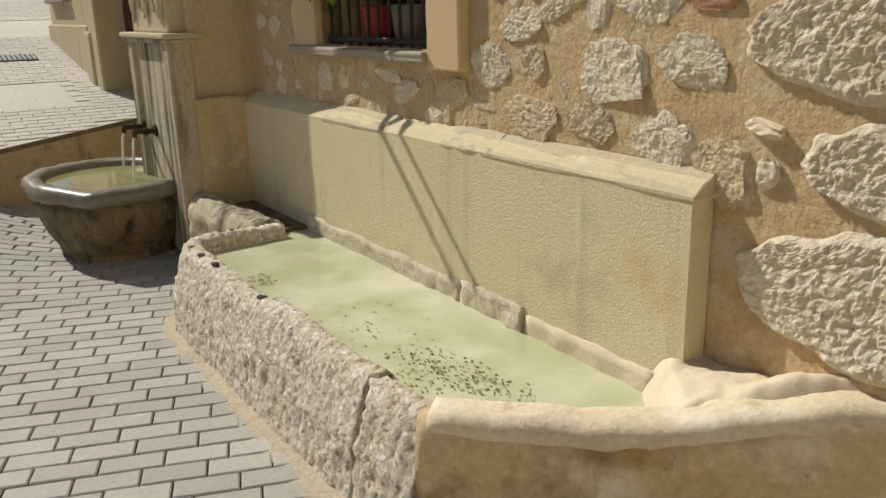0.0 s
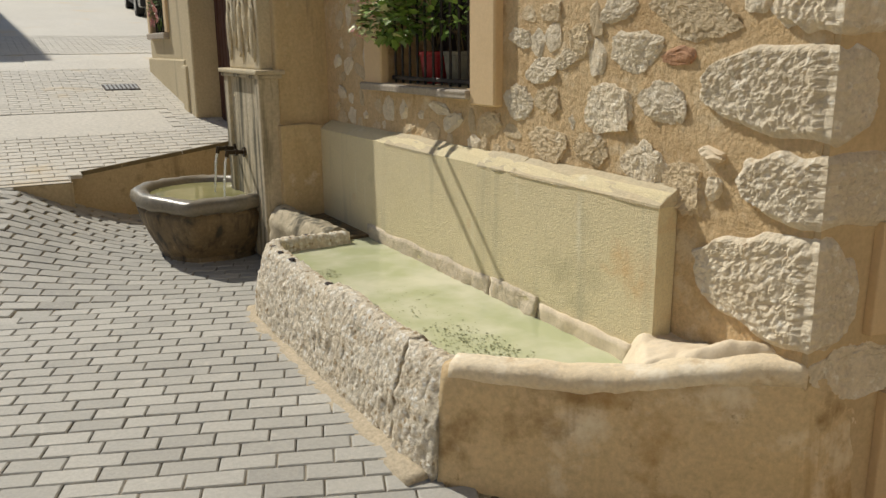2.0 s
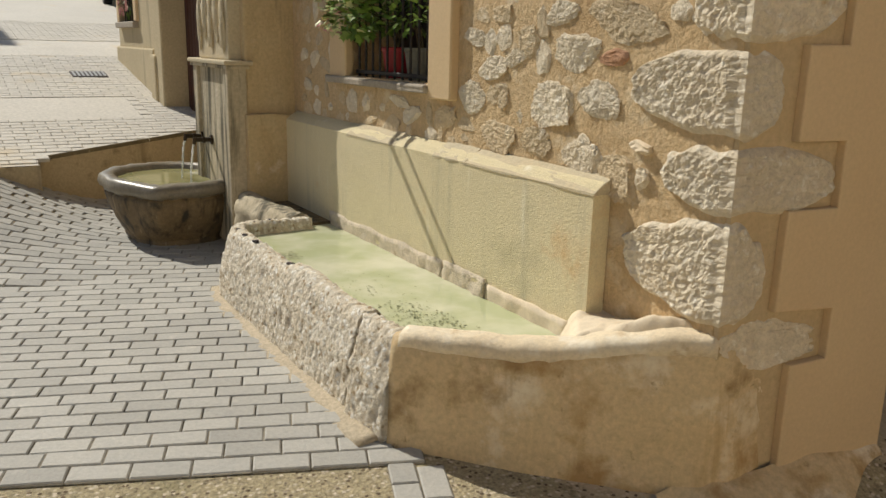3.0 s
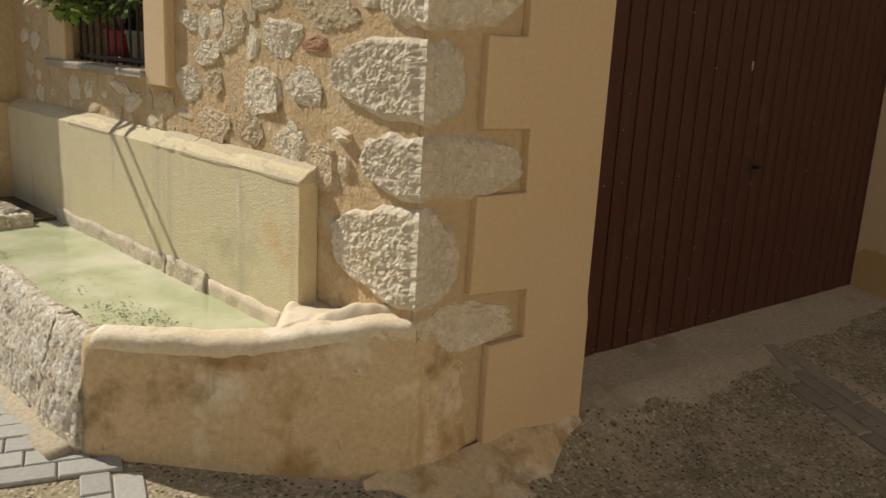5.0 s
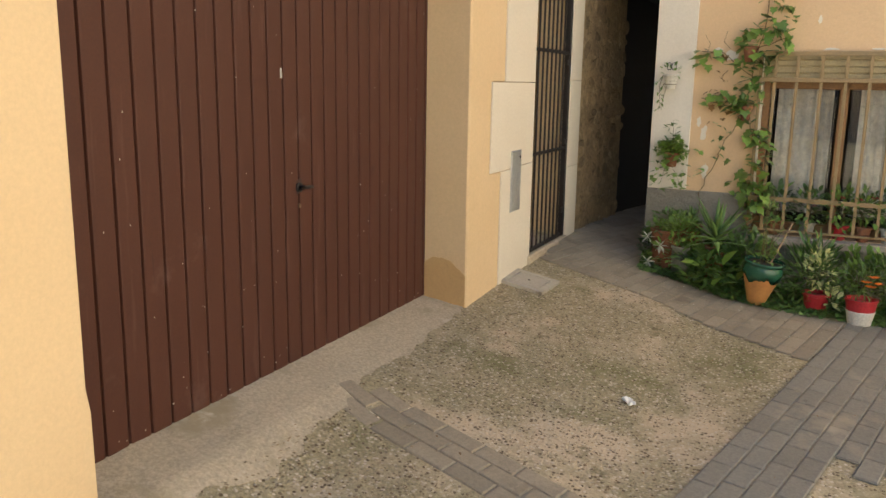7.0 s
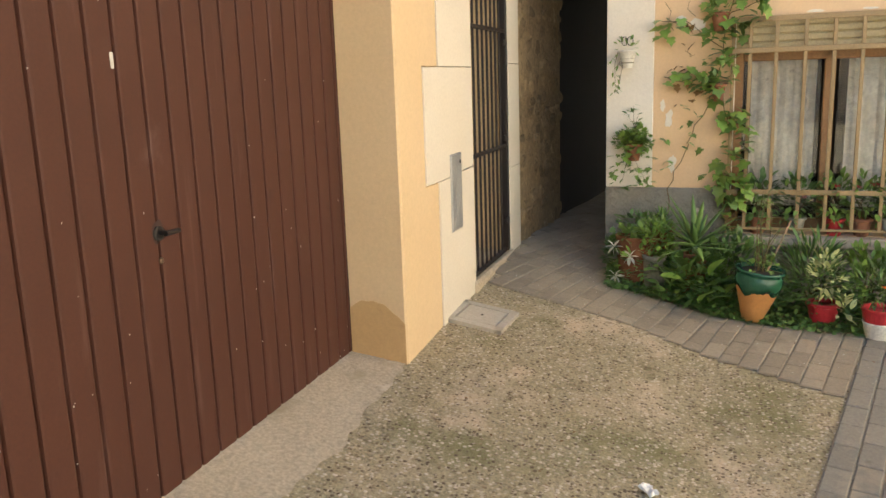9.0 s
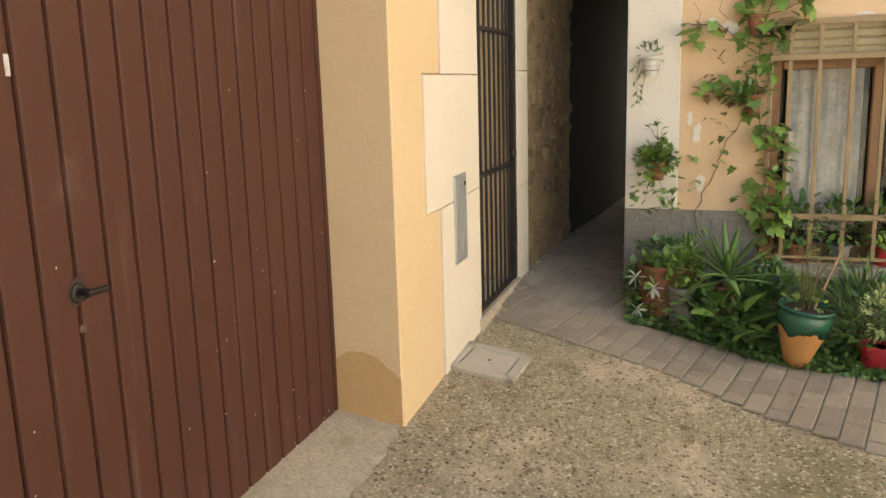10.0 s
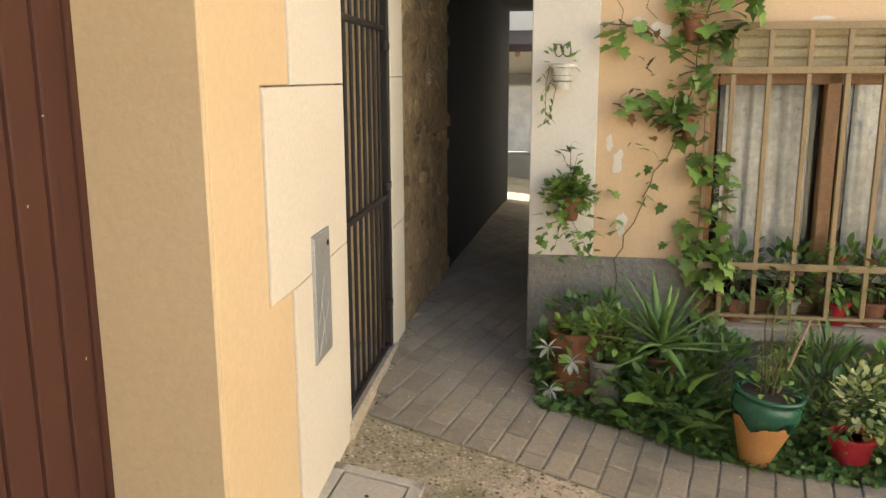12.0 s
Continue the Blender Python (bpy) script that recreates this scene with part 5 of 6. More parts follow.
part("lid", bx(-0.112, 0.112, -0.112, 0.112, -0.03, 0.012, 0.005), M_LID, man)
part("lifting_hole", rod((0, 0.0, 0.010), (0, 0.0, 0.0135), 0.008, 8), M_DARK, man)
grate = thing("drain_grate", "grey metal drain grate set in the upper street", "drain grate", FM @ pose(-0.56, 9.25, upper_z(9.25) + 0.012, 9.1, 0, 0))
for k in range(8):
    part("bar", bx(-0.18 + k * 0.048, -0.153 + k * 0.048, -0.14, 0.14, -0.01, 0.012), M_GRILLE, grate)
part("pit", bx(-0.20, 0.20, -0.16, 0.16, -0.01, 0.004), M_DARK, grate)
paper = bx(-0.035, 0.035, -0.022, 0.022, 0.0, 0.006, 0.002)
bmesh.ops.subdivide_edges(paper, edges=paper.edges, cuts=3, use_grid_fill=True)
tagged(part("paper_scrap", roughen(paper, 0.02, 40), M_PAPER, None, "", ground_pose(4.78, -0.16, 30, 0.004)), "crumpled white paper scrap on the aggregate", "litter")
# ---- barred window of the plant house ----
win2 = thing("window_2", "wooden window behind a tan painted iron grille with cream shutter box", "window", PM, kind="structure")
part("reveal", bx(0.0, 0.14, -0.80, -0.785, 0.27, 1.62), M_PALE, win2)
part("shutter_box", bx(0.02, 0.14, -1.95, -0.79, 1.425, 1.62, 0.004), M_SHUTTER, win2, "cream roller shutter box")
for k in range(4):
    part("slat", bx(0.008, 0.03, -1.945, -0.795, 1.43 + k * 0.047, 1.472 + k * 0.047, 0.006), M_SHUTTER, win2)
for y0, y1, z0, z1 in ((-0.85, -0.79, 0.28, 1.42), (-1.95, -1.89, 0.28, 1.42), (-1.39, -1.325, 0.28, 1.42), (-1.89, -0.85, 1.36, 1.42), (-1.89, -0.85, 0.28, 0.35)):
    part("window_frame", bx(0.13, 0.19, y0, y1, z0, z1, 0.006), M_WOOD, win2)
for y0, y1 in ((-1.31, -0.85), (-1.89, -1.41)):
    pane = part("pane", bx(0.155, 0.159, y0, y1, 0.35, 1.36), M_GLASS, win2, "window glass")
    pane.visible_shadow = False
bm = bx(-0.10, 0.13, -1.98, -0.775, 0.205, 0.265, 0.006, 2)
part("sill", bm, M_SILL, win2, "worn pale stone sill")
# unlit room: its darkness comes from the near-black colour
room = part("room_back", bx(0.9, 0.95, -2.6, -0.1, 0.0, 2.2), M_DEEP_SHADE, win2, "wall coloured near-black for the unlit room behind the window")
M_LACE = material("white_lace", (0.74, 0.70, 0.60), (0.52, 0.48, 0.39), 0.9, 30, 5.0, 0.5, 0.2, 30, fine=0.25, spots=[((0.30, 0.27, 0.22), 14.0, 0.60)])
for y0, y1 in ((-1.29, -0.90), (-1.87, -1.47)):
    bm = bmesh.new()
    n = 40
    cols = [[bm.verts.new((0.23 + 0.006 * math.sin(k * 0.9) + 0.003 * math.sin(k * 2.3), y0 + (y1 - y0) * k / n, z)) for z in (0.42, 1.4)] for k in range(n + 1)]
    for a, b in zip(cols, cols[1:]):
        bm.faces.new((a[0], b[0], b[1], a[1]))
    part("curtain", bm, M_LACE, win2, "white lace curtain hanging in folds", smooth=True)
gr2 = thing("window_grille", "tan painted iron window grille with upright square bars", "window grille", PM)
for y in (-0.785, -0.885, -1.035, -1.20, -1.36, -1.515, -1.67, -1.825, -1.95):
    part("bar", bx(-0.045, -0.025, y - 0.011, y + 0.011, 0.31, 1.625, 0.002), M_TAN_IRON, gr2)
for z in (0.545, 1.425, 1.612):
    part("rail", bx(-0.049, -0.035, -1.96, -0.775, z - 0.016, z + 0.016, 0.002), M_TAN_IRON, gr2)
part("rail", bx(-0.049, -0.022, -1.96, -0.775, 0.30, 0.315, 0.002), M_TAN_IRON, gr2)
for y in (-0.785, -1.95):
    for z in (0.545, 1.60):
        part("bracket", bx(-0.04, 0.02, y - 0.009, y + 0.009, z - 0.009, z + 0.009), M_TAN_IRON, gr2)

# ---- leaves ----
def leaf_material(name, a, b, rough=0.45):
    return material(name, a, b, rough, 30, 9.0, 0.9, 0.15, 40, per=0.38, fine=0.15)


M_IVY = leaf_material("ivy_leaf", (0.12, 0.225, 0.034), (0.21, 0.30, 0.06))
M_LEAF = leaf_material("dark_leaf", (0.072, 0.145, 0.027), (0.13, 0.21, 0.045))
M_LIGHT = leaf_material("yellow_green_leaf", (0.36, 0.42, 0.13), (0.60, 0.58, 0.32))
M_DRY = leaf_material("withered_leaf", (0.22, 0.12, 0.04), (0.16, 0.09, 0.03), 0.8)
M_ALOE = leaf_material("aloe_leaf", (0.13, 0.235, 0.055), (0.19, 0.29, 0.085))
M_WHITEFL = material("white_petal", (0.75, 0.74, 0.62), None, 0.6, 40, 9, 0.6, 0.0)
M_REDFL = material("red_petal", (0.55, 0.02, 0.03), (0.42, 0.015, 0.03), 0.6, 40, 9, 0.6, 0.0)
M_ORANGEFL = material("orange_petal", (0.75, 0.22, 0.015), (0.65, 0.15, 0.01), 0.6, 40, 9, 0.6, 0.0)
M_PINKFL = material("pink_petal", (0.75, 0.42, 0.38), (0.62, 0.25, 0.24), 0.6, 40, 9, 0.6, 0.0)
M_STEM = material("brown_stem", (0.16, 0.11, 0.055), (0.12, 0.10, 0.04), 0.8, 60, 9, 0.8, 0.2, 60)
M_SOIL = material("dark_soil", (0.045, 0.033, 0.022), None, 0.95, 60, 9, 0.8, 0.4, 40)
M_TERRA = material("terracotta", (0.28, 0.112, 0.052), (0.20, 0.085, 0.042), 0.8, 50, 6, 0.9, 0.25, 40, spots=[((0.36, 0.25, 0.16), 9.0, 0.64), ((0.10, 0.06, 0.03), 7.0, 0.64)], fine=0.18)
M_OCHREPOT = material("ochre_pot_clay", (0.55, 0.27, 0.08), (0.46, 0.20, 0.06), 0.7, 50, 5, 0.9, 0.2, 30, spots=[((0.60, 0.40, 0.2), 8.0, 0.66)], fine=0.12)
M_GLAZE = material("green_glaze", (0.02, 0.085, 0.05), (0.035, 0.12, 0.06), 0.18, 40, 8, 0.9, 0.1, 30, fine=0.15)
M_REDPOT = material("red_plastic_pot", (0.42, 0.025, 0.03), (0.36, 0.02, 0.03), 0.4, 60, 8, 0.8, 0.03, 40)
M_WHITEPOT = material("white_ceramic_pot", (0.68, 0.65, 0.58), (0.60, 0.56, 0.48), 0.4, 60, 8, 0.8, 0.05, 40)
M_GREYPOT = material("grey_cement_pot", (0.30, 0.28, 0.22), (0.22, 0.21, 0.16), 0.9, 50, 8, 0.9, 0.4, 40)
M_CANE = material("pale_cane", (0.45, 0.30, 0.19), (0.36, 0.23, 0.14), 0.7, 60, 8, 0.8, 0.2, 40)

IVY = [(0, 0), (-0.12, 0.30), (0.10, 0.52), (0.30, 0.33), (0.56, 0.48), (0.66, 0.2), (1, 0), (0.66, -0.2), (0.56, -0.48), (0.30, -0.33), (0.10, -0.52), (-0.12, -0.30)]
OVAL = [(0, 0), (0.22, 0.17), (0.5, 0.24), (0.8, 0.15), (1, 0), (0.8, -0.15), (0.5, -0.24), (0.22, -0.17)]
NARROW = [(0, 0), (0.3, 0.07), (0.65, 0.065), (1, 0), (0.65, -0.065), (0.3, -0.07)]


def leaves(spots, shape, r, fold=0.12, droop=0.2):
    """One mesh of many leaves: spots are (place, way, size)."""
    verts, faces = [], []
    for place, way, size in spots:
        w = Vector(way).normalized()
        side = w.cross(Vector((r.uniform(-0.4, 0.4), r.uniform(-0.4, 0.4), 1))).normalized()
        up = side.cross(w)
        b = len(verts)
        c = Vector(place)
        verts.append(tuple(c + w * size * 0.4 - up * size * 0.03))
        for x, y in shape:
            verts.append(tuple(c + w * size * x + side * size * y + up * size * (fold * abs(y) - droop * x * x)))
        n = len(shape)
        faces += [(b, b + 1 + k, b + 1 + (k + 1) % n) for k in range(n)]
    me = bpy.data.meshes.new("leaves")
    me.from_pydata(verts, [], faces)
    me.polygons.foreach_set("use_smooth", [True] * len(faces))
    return me


def ball_spots(n, centre, radii, size, r, upward=0.5, hollow=0.35):
    out = []
    for _ in range(n):
        d = Vector((r.gauss(0, 1), r.gauss(0, 1), r.gauss(0, 1)))
        d.normalize()
        k = hollow + (1 - hollow) * r.random() ** 0.6
        p = Vector(centre) + Vector((d.x * radii[0], d.y * radii[1], d.z * radii[2])) * k
        out.append((p, d + Vector((r.uniform(-0.6, 0.6), r.uniform(-0.6, 0.6), upward + r.uniform(-0.6, 0.5))), size * r.uniform(0.6, 1.25)))
    return out


def add_stems(t, ends, base, rad, r):
    for e in ends:
        bm = bmesh.new()
        a, b = Vector(base) + Vector((r.uniform(-0.03, 0.03), r.uniform(-0.03, 0.03), 0)), Vector(e)
        mid = (a + b) / 2 + Vector((r.uniform(-0.03, 0.03), r.uniform(-0.03, 0.03), 0.03))
        rod(a, mid, rad, 5, rad * 0.85, bm)
        rod(mid, b, rad * 0.85, 5, rad * 0.4, bm)
        part("stem", bm, M_STEM, t)


def pot(t, top, bottom, h, mat, rim_mat=None, label="", wall=0.012, rim=0.02):
    body = part("pot", lathe([(bottom * 0.98, 0.0), (bottom, 0.004), ((top + bottom) / 2 * 1.03, h * 0.5), (top, h - rim), (top, h), (top - wall, h), (top - wall, h - 0.03), (0.0, h - 0.03)], 26), mat, t, label, smooth=False)
    part("rim", lathe([(top + 0.001, h - rim), (top + 0.010, h - rim + 0.003), (top + 0.011, h - 0.003), (top + 0.006, h + 0.002), (top - wall - 0.001, h + 0.001), (top - wall - 0.001, h - 0.01), (top + 0.001, h - rim)], 26), rim_mat or mat, body)
    part("soil", lathe([(top - wall, h - 0.03), (0.0, h - 0.022)], 20), M_SOIL, body)


def at_ground(x, y, rz=0.0):
    return pose(x, y, ground_z(x, y), 0, 0, rz)


rp = random.Random(21)
# brown pot with white-flowered creeper
t = thing("potted_creeper", "brown terracotta pot overgrown with creeper and white blooms", "potted plant", at_ground(7.31, 0.10))
pot(t, 0.132, 0.108, 0.31, M_TERRA)
part("foliage", leaves(ball_spots(170, (0.09, -0.02, 0.38), (0.12, 0.16, 0.06), 0.045, rp), OVAL, rp), M_LEAF, t)
part("foliage", leaves(ball_spots(150, (-0.02, 0.165, 0.17), (0.08, 0.05, 0.16), 0.04, rp), IVY, rp), M_LEAF, t)
part("foliage", leaves(ball_spots(30, (-0.10, 0.05, 0.34), (0.05, 0.06, 0.05), 0.045, rp), IVY, rp), M_IVY, t)
for c in ((-0.16, 0.03, 0.20), (-0.16, 0.12, 0.07), (-0.15, 0.13, 0.26)):
    part("flower", leaves([(c, (-0.25, math.cos(a), math.sin(a)), 0.062) for a in (0.2, 1.0, 2.0, 2.9, 4.0, 4.9, 5.6)], OVAL, rp), M_WHITEFL, t, "white bloom")
# tall grey pot with round-leaved plant
t = thing("potted_herb", "tall narrow grey cement pot with a light green leafy herb", "potted plant", at_ground(7.19, -0.02))
pot(t, 0.070, 0.062, 0.23, M_GREYPOT)
part("foliage", leaves(ball_spots(300, (0.0, -0.02, 0.36), (0.11, 0.13, 0.12), 0.040, rp), OVAL, rp), M_IVY, t)
part("foliage", leaves(ball_spots(70, (-0.03, -0.10, 0.18), (0.05, 0.06, 0.10), 0.036, rp), OVAL, rp), M_IVY, t)
part("saucer", lathe([(0.09, 0.0), (0.10, 0.015), (0.09, 0.013), (0.0, 0.008)], 18), M_TERRA, t, "terracotta saucer", pose(-0.02, -0.01, -0.004))


def blade(base, way, length, width, bend, bm):
    w = Vector(way).normalized()
    side = w.cross(Vector((0, 0, 1))).normalized()
    prev = None
    for k in range(8):
        f = k / 7
        c = Vector(base) + w * length * f + Vector((0, 0, -bend * length * f * f))
        h = width * (1 - f) ** 0.7 * (0.7 + 0.6 * math.sin(min(1, f * 3) * 1.5))
        up = side.cross(w)
        row = [bm.verts.new(c - side * h), bm.verts.new(c - up * h * 0.45), bm.verts.new(c + side * h), bm.verts.new(c + up * h * 0.10)]
        if prev:
            for j in range(4):
                bm.faces.new((prev[j], row[j], row[(j + 1) % 4], prev[(j + 1) % 4]))
        prev = row


def rosette(t, n, z, length, width, low, high):
    for k in range(n):
        a = k * 2.399
        el = low + (high - low) * k / n
        bm = bmesh.new()
        blade((0, 0, z + 0.05 * k / n), (math.cos(a) * math.cos(el), math.sin(a) * math.cos(el), math.sin(el)), length * rp.uniform(0.75, 1.2), width, 0.22 * rp.random(), bm)
        part("leaf", bm, M_ALOE, t, smooth=True)


t = thing("aloe_plant", "large spiky light green aloe in a hidden terracotta pot", "potted plant", at_ground(7.24, -0.26))
pot(t, 0.08, 0.07, 0.28, M_TERRA)
part("foliage", leaves(ball_spots(260, (-0.05, 0.0, 0.19), (0.13, 0.20, 0.13), 0.05, rp), IVY, rp), M_LEAF, t)
rosette(t, 28, 0.31, 0.36, 0.022, -0.05, 1.25)
t = thing("succulent_plant", "small pale green rosette succulent in a brown pot", "potted plant", at_ground(7.42, -0.05))
pot(t, 0.075, 0.06, 0.36, M_TERRA)
rosette(t, 18, 0.37, 0.11, 0.017, 0.1, 1.3)
# broad-leaved plant in front
t = thing("broadleaf_plant", "low bushy plant with broad dark green leaves", "plant", at_ground(7.05, -0.25))
part("foliage", leaves(ball_spots(230, (0.03, 0, 0.12), (0.17, 0.25, 0.15), 0.075, rp, 0.7), OVAL, rp, 0.25, 0.4), M_LEAF, t)
for place, way, size, lm in (((-0.10, 0.03, 0.16), (-0.5, 0.55, 0.55), 0.19, M_IVY), ((-0.06, -0.10, 0.20), (-0.2, -0.35, 0.9), 0.17, M_IVY), ((-0.12, -0.10, 0.05), (-0.3, -0.6, 0.6), 0.16, M_ALOE), ((-0.14, -0.05, 0.05), (-0.5, -0.3, 0.8), 0.18, M_IVY), ((-0.05, 0.02, 0.22), (-0.3, 0.4, 0.8), 0.16, M_LEAF), ((-0.10, -0.2, 0.10), (-0.3, -0.5, 0.9), 0.17, M_IVY)):
    part("leaf", leaves([(place, way, size)], OVAL, rp, 0.3, 0.35), lm, t, "broad glossy leaf")
for k in range(20):
    bm = bmesh.new()
    a = rp.uniform(0, 6.28)
    blade((-0.04, -0.1, 0.04), (math.cos(a) * 0.6, math.sin(a) * 0.6, 0.8), rp.uniform(0.18, 0.30), 0.008, 0.6, bm)
    part("leaf", bm, M_IVY, t, smooth=True)
# big glazed pot
t = thing("glazed_urn", "large ochre clay urn with dripping green glazed shoulder", "potted plant", at_ground(6.87, -0.595) @ pose(0, 0, 0.006, 7, -3, 0))
part("pot", lathe([(0.052, 0.0), (0.057, 0.004), (0.078, 0.07), (0.104, 0.15), (0.124, 0.21), (0.131, 0.245), (0.124, 0.28), (0.0, 0.27)], 40), M_OCHREPOT, t, "ochre clay body", smooth=True)
bm = lathe([(0.1265, 0.205), (0.1345, 0.245), (0.1275, 0.283), (0.122, 0.292), (0.133, 0.300), (0.139, 0.311), (0.131, 0.319), (0.115, 0.314), (0.110, 0.28)], 72)
for v in bm.verts:
    if v.co.z < 0.21:
        a = math.atan2(v.co.y, v.co.x)
        dz = 0.020 * math.sin(a * 4 + 0.5) + 0.012 * math.sin(a * 9 + 1) + 0.008 * math.sin(a * 17)
        v.co.z += dz
        v.co.x, v.co.y = v.co.x * (1 + dz * 2.2), v.co.y * (1 + dz * 2.2)
part("glaze", bm, M_GLAZE, t, "glossy dripping green glaze", smooth=True)
part("soil", lathe([(0.114, 0.295), (0.0, 0.30)], 20), M_SOIL, t)
part("foliage", leaves(ball_spots(60, (0, 0, 0.33), (0.10, 0.10, 0.05), 0.05, rp), OVAL, rp), M_IVY, t)
tips = [(rp.uniform(-0.03, 0.14), rp.uniform(-0.10, 0.16), rp.uniform(0.45, 0.85)) for _ in range(7)]
add_stems(t, tips, (0, 0, 0.28), 0.0032, rp)
sp = []
for e in tips:
    for k in range(30):
        f = rp.uniform(0.15, 1) ** 1.3
        sp.append((Vector((0, 0, 0.3)).lerp(Vector(e), f) + Vector((rp.uniform(-0.03, 0.03), rp.uniform(-0.03, 0.03), 0)), (rp.uniform(-1, 1), rp.uniform(-1, 1), rp.uniform(-0.2, 0.7)), rp.uniform(0.03, 0.06)))
part("foliage", leaves(sp, NARROW, rp), M_IVY, t)
st = tagged(part("cane", rod((0, 0, 0), (0.05, -0.13, 0.33), 0.0065, 8, 0.0055), M_CANE, None, "", pose(6.88, -0.655, ground_z(6.88, -0.655) + 0.26)), "pale bare cane stuck in the glazed urn", "cane")
# variegated plant, red pots
t = thing("variegated_shrub", "variegated yellow-green shrub in a red pot", "potted plant", at_ground(6.92, -0.98))
pot(t, 0.085, 0.065, 0.13, M_REDPOT)
part("foliage", leaves(ball_spots(130, (-0.04, 0.0, 0.29), (0.08, 0.09, 0.16), 0.045, rp), OVAL, rp), M_LIGHT, t)
part("foliage", leaves(ball_spots(300, (0.06, 0.02, 0.20), (0.19, 0.20, 0.17), 0.045, rp), OVAL, rp), M_LEAF, t)
part("foliage", leaves(ball_spots(26, (-0.08, -0.10, 0.10), (0.06, 0.07, 0.06), 0.07, rp), OVAL, rp), M_LIGHT, t, "pale withered leaves")
t = thing("red_white_pot", "red and white plastic pot with orange blooms", "potted plant", at_ground(6.76, -1.25))
part("pot", lathe([(0.085, 0.075), (0.097, 0.16), (0.103, 0.16), (0.103, 0.172), (0.09, 0.172), (0.085, 0.14), (0.0, 0.14)], 26), M_REDPOT, t, "red plastic pot")
part("planter", lathe([(0.072, 0.0), (0.088, 0.085), (0.092, 0.088), (0.09, 0.095), (0.0, 0.09)], 26), M_WHITEPOT, t, "white cover pot")
part("foliage", leaves(ball_spots(150, (0.04, 0.03, 0.26), (0.14, 0.14, 0.11), 0.06, rp), NARROW, rp), M_LEAF, t)
for c in ((-0.09, -0.05, 0.33), (-0.11, -0.01, 0.30), (-0.09, -0.08, 0.29), (-0.10, -0.04, 0.27)):
    part("flower", leaves([(c, (math.cos(a), math.sin(a), 0.5), 0.04) for a in [k * 0.57 for k in range(11)]], OVAL, rp), M_ORANGEFL, t, "orange bloom")
for x, y, sx, n, sh, mt, name, lab in ((7.25, -0.95, 0.17, 170, NARROW, M_LEAF, "fern_clump", "dark feathery fern at the foot of the wall"), (7.1, -1.45, 0.18, 170, NARROW, M_LEAF, "fern_clump", "dark feathery fern beside the red pot"),
                                       (7.2, -1.25, 0.16, 130, OVAL, M_IVY, "leafy_bush", "leafy green bush against the grey plinth"), (7.22, 0.02, 0.16, 110, OVAL, M_IVY, "leafy_bush", "leafy green bush behind the pots"),
                                       (7.3, -0.48, 0.17, 150, OVAL, M_LEAF, "leafy_bush", "dark leafy bush behind the glazed urn")):
    t = thing(name, lab, "plant", at_ground(x, y))
    part("foliage", leaves(ball_spots(int(n * 2.4), (0, 0, 0.19), (sx * 0.95, sx * 1.15, 0.22), 0.065 if sh is OVAL else 0.11, rp, 0.8), sh, rp), mt, t)
    add_stems(t, [(rp.uniform(-0.1, 0.1), rp.uniform(-0.1, 0.1), 0.25) for _ in range(7)], (0, 0, 0), 0.004, rp)
t = thing("saucer_pot", "low brown pot in a terracotta saucer with thin grass", "potted plant", at_ground(6.72, -1.62))
pot(t, 0.08, 0.07, 0.10, M_TERRA)
part("saucer", lathe([(0.13, 0.0), (0.15, 0.022), (0.14, 0.02), (0.12, 0.008), (0.0, 0.008)], 22), M_TERRA, t, "wide terracotta saucer")
part("foliage", leaves(ball_spots(120, (0, 0, 0.2), (0.11, 0.13, 0.14), 0.10, rp, 1.0), NARROW, rp), M_IVY, t)
# low ground cover
sp = []
for k in range(6000):
    f = rp.random()
    y = 0.28 - 1.9 * f
    x = 7.12 - 0.30 * smooth01(f * 1.6) + rp.uniform(-0.10, 0.42) * (0.55 + 0.45 * rp.random())
    if x > 7.5:
        continue
    sp.append((Vector((x, y, ground_z(x, y) + rp.uniform(0.005, 0.03) + 0.20 * rp.random() ** 1.5 * smooth01((x - 6.86) / 0.3) * smooth01((0.0 - y) / 0.2))), (rp.uniform(-1, 1), rp.uniform(-1, 1), rp.uniform(0.0, 0.8)), rp.uniform(0.016, 0.034)))
tagged(part("ground_ivy", leaves(sp, IVY, rp), M_LEAF), "low dark ivy spreading over the paving below the pots", "ground cover", "", "stuff")


